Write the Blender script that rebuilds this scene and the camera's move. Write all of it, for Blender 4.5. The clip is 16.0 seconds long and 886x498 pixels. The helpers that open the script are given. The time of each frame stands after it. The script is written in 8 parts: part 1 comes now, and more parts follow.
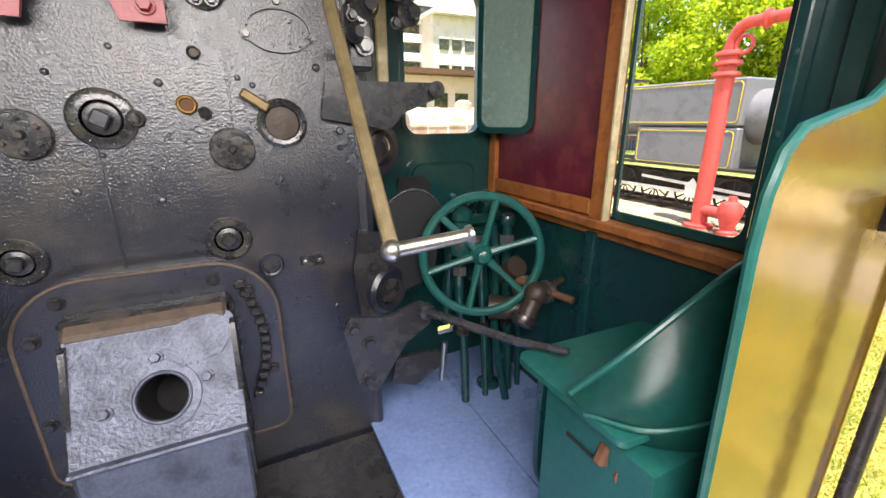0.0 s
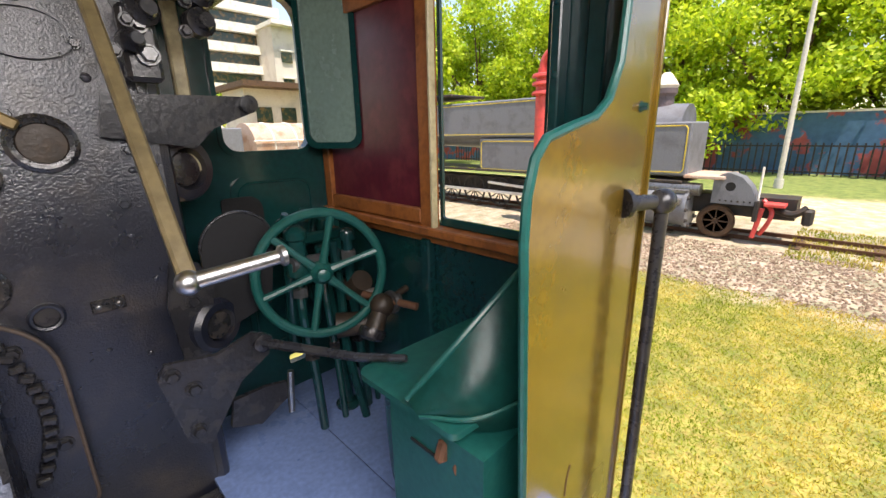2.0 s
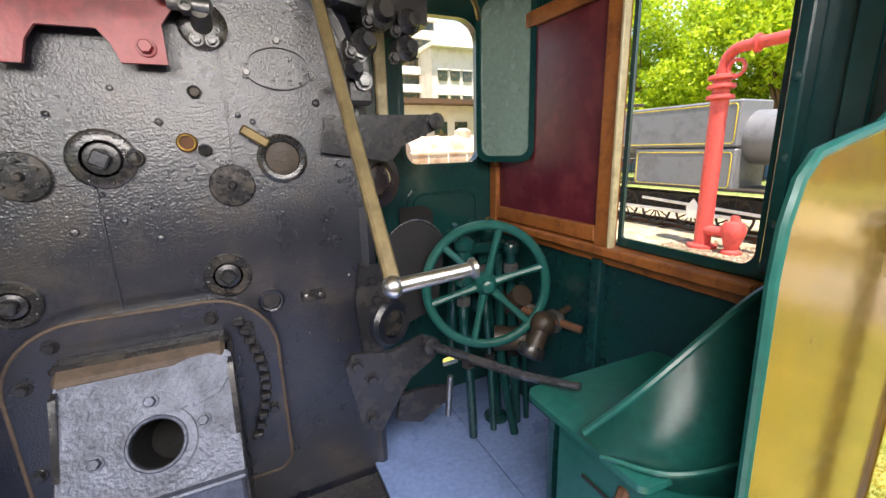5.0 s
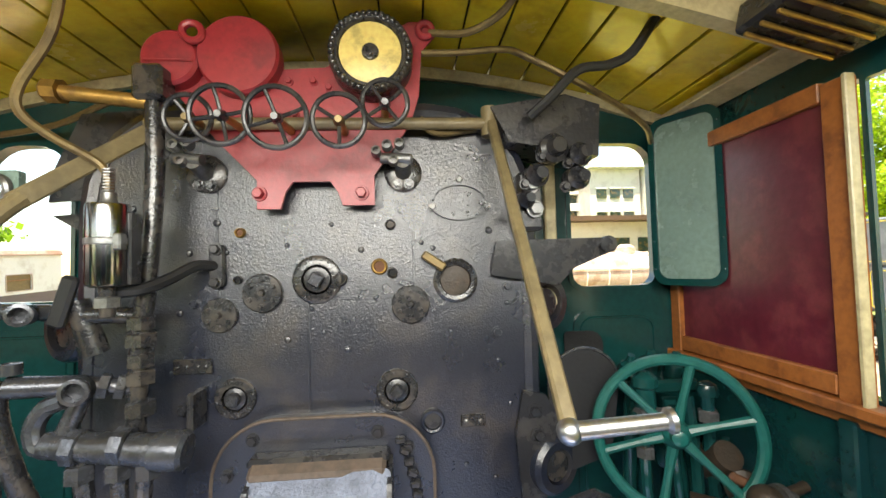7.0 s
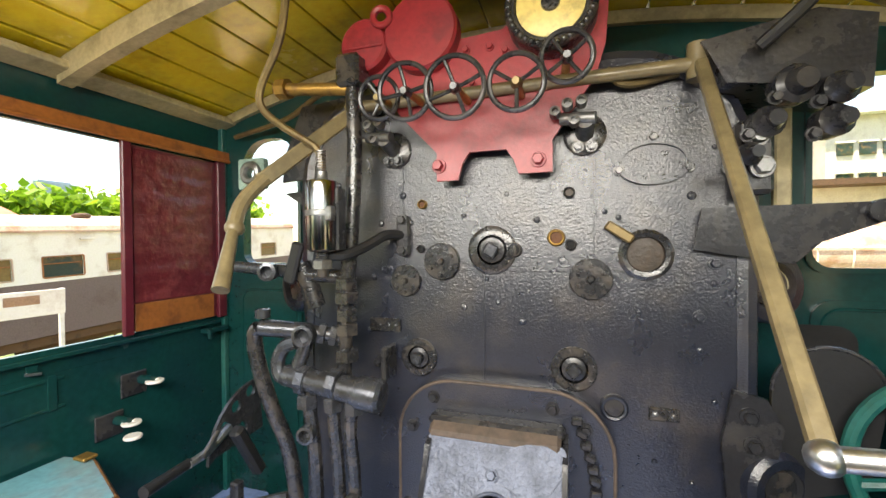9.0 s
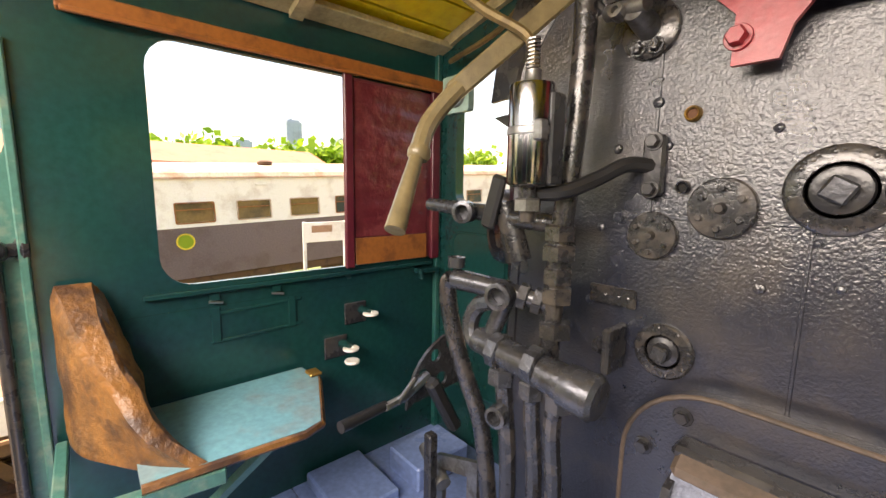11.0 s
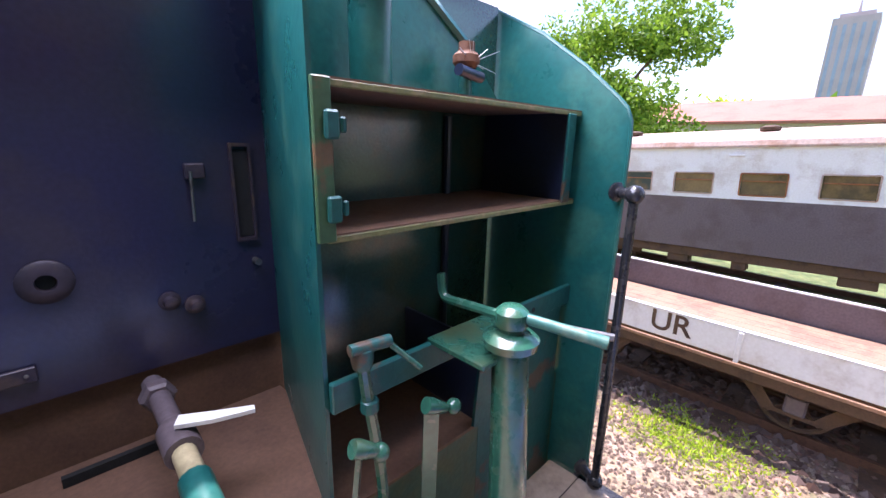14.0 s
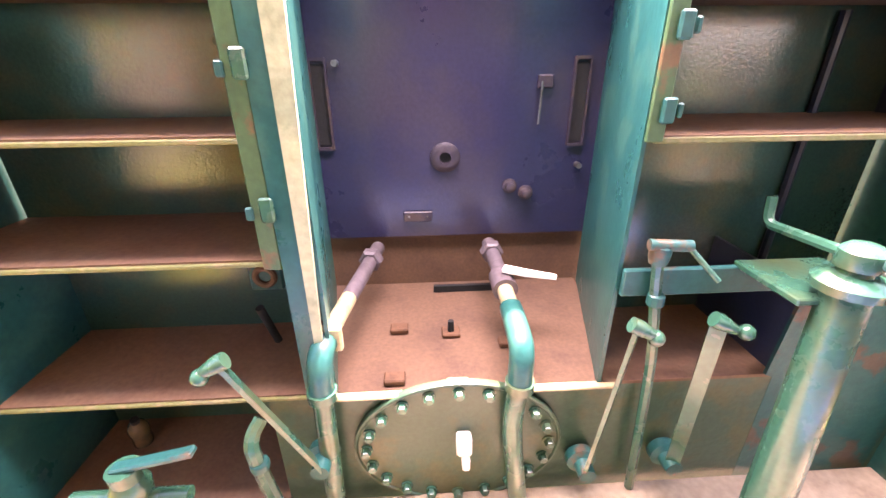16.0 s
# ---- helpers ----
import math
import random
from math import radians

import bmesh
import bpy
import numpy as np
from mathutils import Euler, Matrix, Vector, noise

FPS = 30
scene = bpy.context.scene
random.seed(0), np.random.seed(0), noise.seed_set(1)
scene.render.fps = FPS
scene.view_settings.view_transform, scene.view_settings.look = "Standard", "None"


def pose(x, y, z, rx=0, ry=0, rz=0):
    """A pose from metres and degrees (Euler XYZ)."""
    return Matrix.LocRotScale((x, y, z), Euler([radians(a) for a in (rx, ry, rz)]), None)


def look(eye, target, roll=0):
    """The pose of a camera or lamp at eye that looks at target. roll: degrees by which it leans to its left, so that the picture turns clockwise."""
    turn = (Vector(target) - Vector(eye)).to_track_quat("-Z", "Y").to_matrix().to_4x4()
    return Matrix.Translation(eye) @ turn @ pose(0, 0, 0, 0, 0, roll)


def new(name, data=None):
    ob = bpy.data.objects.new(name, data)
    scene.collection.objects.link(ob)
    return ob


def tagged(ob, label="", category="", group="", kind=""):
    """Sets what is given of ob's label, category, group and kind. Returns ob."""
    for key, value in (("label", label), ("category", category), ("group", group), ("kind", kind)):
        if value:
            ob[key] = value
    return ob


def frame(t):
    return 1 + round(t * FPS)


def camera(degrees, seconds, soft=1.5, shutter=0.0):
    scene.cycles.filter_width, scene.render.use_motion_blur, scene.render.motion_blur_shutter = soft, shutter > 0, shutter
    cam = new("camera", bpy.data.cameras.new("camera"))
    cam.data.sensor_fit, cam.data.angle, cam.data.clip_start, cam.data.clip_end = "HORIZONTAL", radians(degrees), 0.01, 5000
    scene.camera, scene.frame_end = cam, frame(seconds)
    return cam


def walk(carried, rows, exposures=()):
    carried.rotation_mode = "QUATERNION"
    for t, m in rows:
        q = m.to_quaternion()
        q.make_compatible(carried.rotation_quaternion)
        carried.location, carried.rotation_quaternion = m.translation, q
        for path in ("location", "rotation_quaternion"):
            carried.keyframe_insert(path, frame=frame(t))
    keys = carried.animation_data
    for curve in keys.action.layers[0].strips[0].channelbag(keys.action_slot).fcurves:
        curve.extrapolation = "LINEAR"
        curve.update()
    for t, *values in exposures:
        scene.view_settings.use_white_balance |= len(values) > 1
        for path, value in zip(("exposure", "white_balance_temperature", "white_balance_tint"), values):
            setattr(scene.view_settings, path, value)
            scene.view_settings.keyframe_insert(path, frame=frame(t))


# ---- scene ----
cam = camera(94.2, 16.0)
PATH = [
    (0, (0.333, -0.015, 1.595), (1.163, 1.703, 0.995), -0.2),
    (0.5, (0.354, -0.02, 1.593), (1.339, 1.623, 1.016), -0.3),
    (1, (0.382, -0.032, 1.591), (1.514, 1.52, 1.036), -0.6),
    (1.5, (0.407, -0.058, 1.592), (1.657, 1.407, 1.051), -0.9),
    (2, (0.429, -0.081, 1.594), (1.783, 1.287, 1.049), -1.1),
    (2.5, (0.449, -0.104, 1.594), (1.872, 1.185, 1.032), -1.4),
    (3, (0.461, -0.122, 1.588), (1.9, 1.146, 1.023), -1.9),
    (3.5, (0.44, -0.096, 1.589), (1.813, 1.252, 1.039), -2.1),
    (4, (0.405, -0.055, 1.586), (1.621, 1.44, 1.052), -1.8),
    (4.5, (0.374, -0.014, 1.585), (1.389, 1.628, 1.062), -1.1),
    (4.7, (0.364, 0.0, 1.592), (1.294, 1.694, 1.075), -1.3),
    (6.8, (0.263, 0.043, 1.639), (0.566, 2.019, 1.661), -1.5),
    (7, (0.315, 0.053, 1.633), (0.48, 2.044, 1.72), -1.4),
    (7.5, (0.313, 0.053, 1.634), (0.28, 2.045, 1.803), -1.0),
    (8, (0.297, 0.043, 1.641), (0.069, 2.024, 1.798), -0.6),
    (8.2, (0.297, 0.039, 1.636), (-0.01, 2.011, 1.769), -0.5),
    (10.3, (0.151, 0.315, 1.594), (-0.948, 1.966, 1.335), 0.5),
    (10.5, (0.122, 0.344, 1.577), (-1.053, 1.941, 1.317), 1.1),
    (11, (0.094, 0.465, 1.588), (-1.396, 1.769, 1.309), 0.9),
    (11.5, (0.053, 0.466, 1.579), (-1.736, 1.305, 1.269), 0.8),
    (12, (0.062, 0.402, 1.575), (-1.885, 0.693, 1.22), -0.1),
    (12.5, (0.042, 0.3, 1.565), (-1.912, 0.1, 1.188), -0.1),
    (13, (0.013, 0.201, 1.556), (-1.84, -0.44, 1.162), 0.5),
    (13.5, (0.021, 0.106, 1.547), (-1.641, -0.918, 1.112), 1.2),
    (14, (0.031, 0.032, 1.54), (-1.327, -1.347, 1.036), 1.4),
    (14.5, (0.084, 0.03, 1.527), (-0.843, -1.644, 0.945), 0.8),
    (15, (0.154, 0.093, 1.522), (-0.368, -1.724, 0.868), 0.2),
    (15.5, (0.174, 0.151, 1.515), (-0.083, -1.691, 0.779), -0.0),
    (16, (0.166, 0.217, 1.497), (0.066, -1.603, 0.674), -0.5),
]
walk(cam, [(t, look(eye, target, roll)) for t, eye, target, roll in PATH],
     [(0, 1.8, 7300, 18), (1.0, 1.5, 7300, 18), (2.0, 1.1, 7200, 19), (3.0, 0.9, 7100, 20), (4.0, 1.05, 7200, 19), (4.7, 1.45, 7300, 18), (6.8, 1.95, 7500, 8), (8.2, 1.95, 7400, 8),
      (10.3, 1.95, 8400, 18), (11.2, 1.9, 8500, 20), (12.0, 1.3, 7900, 22), (12.5, 1.1, 6500, 28), (13.5, 1.1, 5700, 34), (14.0, 1.5, 5800, 32), (14.5, 2.45, 6600, 44), (15.2, 3.4, 7400, 48), (16, 3.55, 7500, 46)])

from mathutils import geometry

# ---- world and sun ----
SUN_TO = Vector((-0.12, -0.31, 0.94)).normalized()
world = bpy.data.worlds.new("sky")
scene.world = world
world.use_nodes = True
wt = world.node_tree
wt.nodes.clear()
w_out = wt.nodes.new("ShaderNodeOutputWorld")
w_bg = wt.nodes.new("ShaderNodeBackground")
w_sky = wt.nodes.new("ShaderNodeTexSky")
w_sky.sky_type, w_sky.sun_disc = "NISHITA", False
w_sky.dust_density, w_sky.air_density = 0.4, 1.3
w_sky.sun_elevation = math.asin(SUN_TO.z)
w_sky.sun_rotation = math.atan2(SUN_TO.x, SUN_TO.y)
w_co = wt.nodes.new("ShaderNodeTexCoord")
w_map = wt.nodes.new("ShaderNodeMapping")
w_map.inputs["Scale"].default_value = (1, 1, 2.2)
w_noise = wt.nodes.new("ShaderNodeTexNoise")
w_noise.inputs["Scale"].default_value = 2.6
w_noise.inputs["Detail"].default_value = 9
w_noise.inputs["Roughness"].default_value = 0.55
w_ramp = wt.nodes.new("ShaderNodeValToRGB")
w_ramp.color_ramp.elements[0].position, w_ramp.color_ramp.elements[1].position = 0.53, 0.60
w_mix = wt.nodes.new("ShaderNodeMixRGB")
w_mix.inputs["Color2"].default_value = (3.9, 3.85, 3.8, 1)
wt.links.new(w_co.outputs["Generated"], w_map.inputs["Vector"])
wt.links.new(w_map.outputs[0], w_noise.inputs["Vector"])
wt.links.new(w_noise.outputs["Fac"], w_ramp.inputs["Fac"])
wt.links.new(w_ramp.outputs["Color"], w_mix.inputs["Fac"])
wt.links.new(w_sky.outputs["Color"], w_mix.inputs["Color1"])
wt.links.new(w_mix.outputs["Color"], w_bg.inputs["Color"])
w_bg.inputs["Strength"].default_value = 0.13
wt.links.new(w_bg.outputs[0], w_out.inputs["Surface"])
sun = new("sun", bpy.data.lights.new("sun", "SUN"))
sun.data.energy, sun.data.angle, sun.data.color = 4.0, radians(0.6), (1.0, 0.95, 0.86)
sun.matrix_world = look((0, 0, 30), Vector((0, 0, 30)) - SUN_TO)


# lamp added in the open gap between cab roof and tender, boosting skylight on the backhead
gap = new("rear_fill_light", bpy.data.lights.new("rear_fill_light", "AREA"))
gap.data.shape, gap.data.size, gap.data.size_y, gap.data.energy = "RECTANGLE", 2.6, 1.5, 82
gap.data.color = (0.95, 0.98, 1.0)
gap.matrix_world = look((0, -0.80, 2.72), (0.0, 1.5, 1.25))

# ---- materials ----
def material(name, color, rough=0.5, metal=0.0, color2=None, amount=0.5, scale=6.0, bump=0.1, fine=60.0, patch=0.5, spread=0.12, coat=0.0, per_piece=0.0, relief=1.0):
    """Paint or bare stuff: base colour broken by worn patches of color2, a fine relief and a changing gloss."""
    m = bpy.data.materials.new(name)
    m.use_nodes = True
    nt = m.node_tree
    n, l = nt.nodes, nt.links
    bs = n["Principled BSDF"]
    co = n.new("ShaderNodeTexCoord")
    big = n.new("ShaderNodeTexNoise")
    big.inputs["Scale"].default_value, big.inputs["Detail"].default_value = scale, 8
    big.inputs["Roughness"].default_value = 0.62
    small = n.new("ShaderNodeTexNoise")
    small.inputs["Scale"].default_value, small.inputs["Detail"].default_value = fine, 4
    l.new(co.outputs["Object"], big.inputs["Vector"])
    l.new(co.outputs["Object"], small.inputs["Vector"])
    ramp = n.new("ShaderNodeValToRGB")
    ramp.color_ramp.elements[0].position = patch
    ramp.color_ramp.elements[1].position = min(1.0, patch + spread)
    l.new(big.outputs["Fac"], ramp.inputs["Fac"])
    mul = n.new("ShaderNodeMath")
    mul.operation = "MULTIPLY"
    mul.inputs[1].default_value = amount
    l.new(ramp.outputs["Color"], mul.inputs[0])
    mix = n.new("ShaderNodeMixRGB")
    mix.inputs["Color1"].default_value = (*color, 1)
    c2 = color2 or tuple(c * 0.6 for c in color)
    mix.inputs["Color2"].default_value = (*c2, 1)
    l.new(mul.outputs[0], mix.inputs["Fac"])
    grain = n.new("ShaderNodeMixRGB")
    grain.blend_type = "OVERLAY"
    grain.inputs["Fac"].default_value = 0.35
    l.new(mix.outputs[0], grain.inputs["Color1"])
    l.new(small.outputs["Fac"], grain.inputs["Color2"])
    last = grain
    if per_piece:
        info = n.new("ShaderNodeObjectInfo")
        hsv = n.new("ShaderNodeHueSaturation")
        rng = n.new("ShaderNodeMapRange")
        rng.inputs["To Min"].default_value, rng.inputs["To Max"].default_value = 1 - per_piece, 1 + per_piece
        l.new(info.outputs["Random"], rng.inputs["Value"])
        l.new(rng.outputs[0], hsv.inputs["Value"])
        l.new(grain.outputs[0], hsv.inputs["Color"])
        last = hsv
    l.new(last.outputs[0], bs.inputs["Base Color"])
    rr = n.new("ShaderNodeMapRange")
    rr.inputs["To Min"].default_value, rr.inputs["To Max"].default_value = max(0.03, rough - 0.12), min(1, rough + 0.18)
    l.new(big.outputs["Fac"], rr.inputs["Value"])
    l.new(rr.outputs[0], bs.inputs["Roughness"])
    bs.inputs["Metallic"].default_value = metal
    bs.inputs["Coat Weight"].default_value = coat
    bs.inputs["Coat Roughness"].default_value = 0.12
    if bump:
        bp = n.new("ShaderNodeBump")
        bp.inputs["Strength"].default_value, bp.inputs["Distance"].default_value = bump, 0.01
        add = n.new("ShaderNodeMath")
        l.new(small.outputs["Fac"], add.inputs[0])
        low = n.new("ShaderNodeMath")
        low.operation = "MULTIPLY"
        low.inputs[1].default_value = relief
        l.new(big.outputs["Fac"], low.inputs[0])
        l.new(low.outputs[0], add.inputs[1])
        l.new(add.outputs[0], bp.inputs["Height"])
        l.new(bp.outputs[0], bs.inputs["Normal"])
        l.new(bp.outputs[0], bs.inputs["Coat Normal"])
    return m


GREEN = (0.004, 0.041, 0.038)
TEAL = (0.007, 0.082, 0.074)
RUST = (0.12, 0.052, 0.025)
DUST = (0.165, 0.088, 0.050)
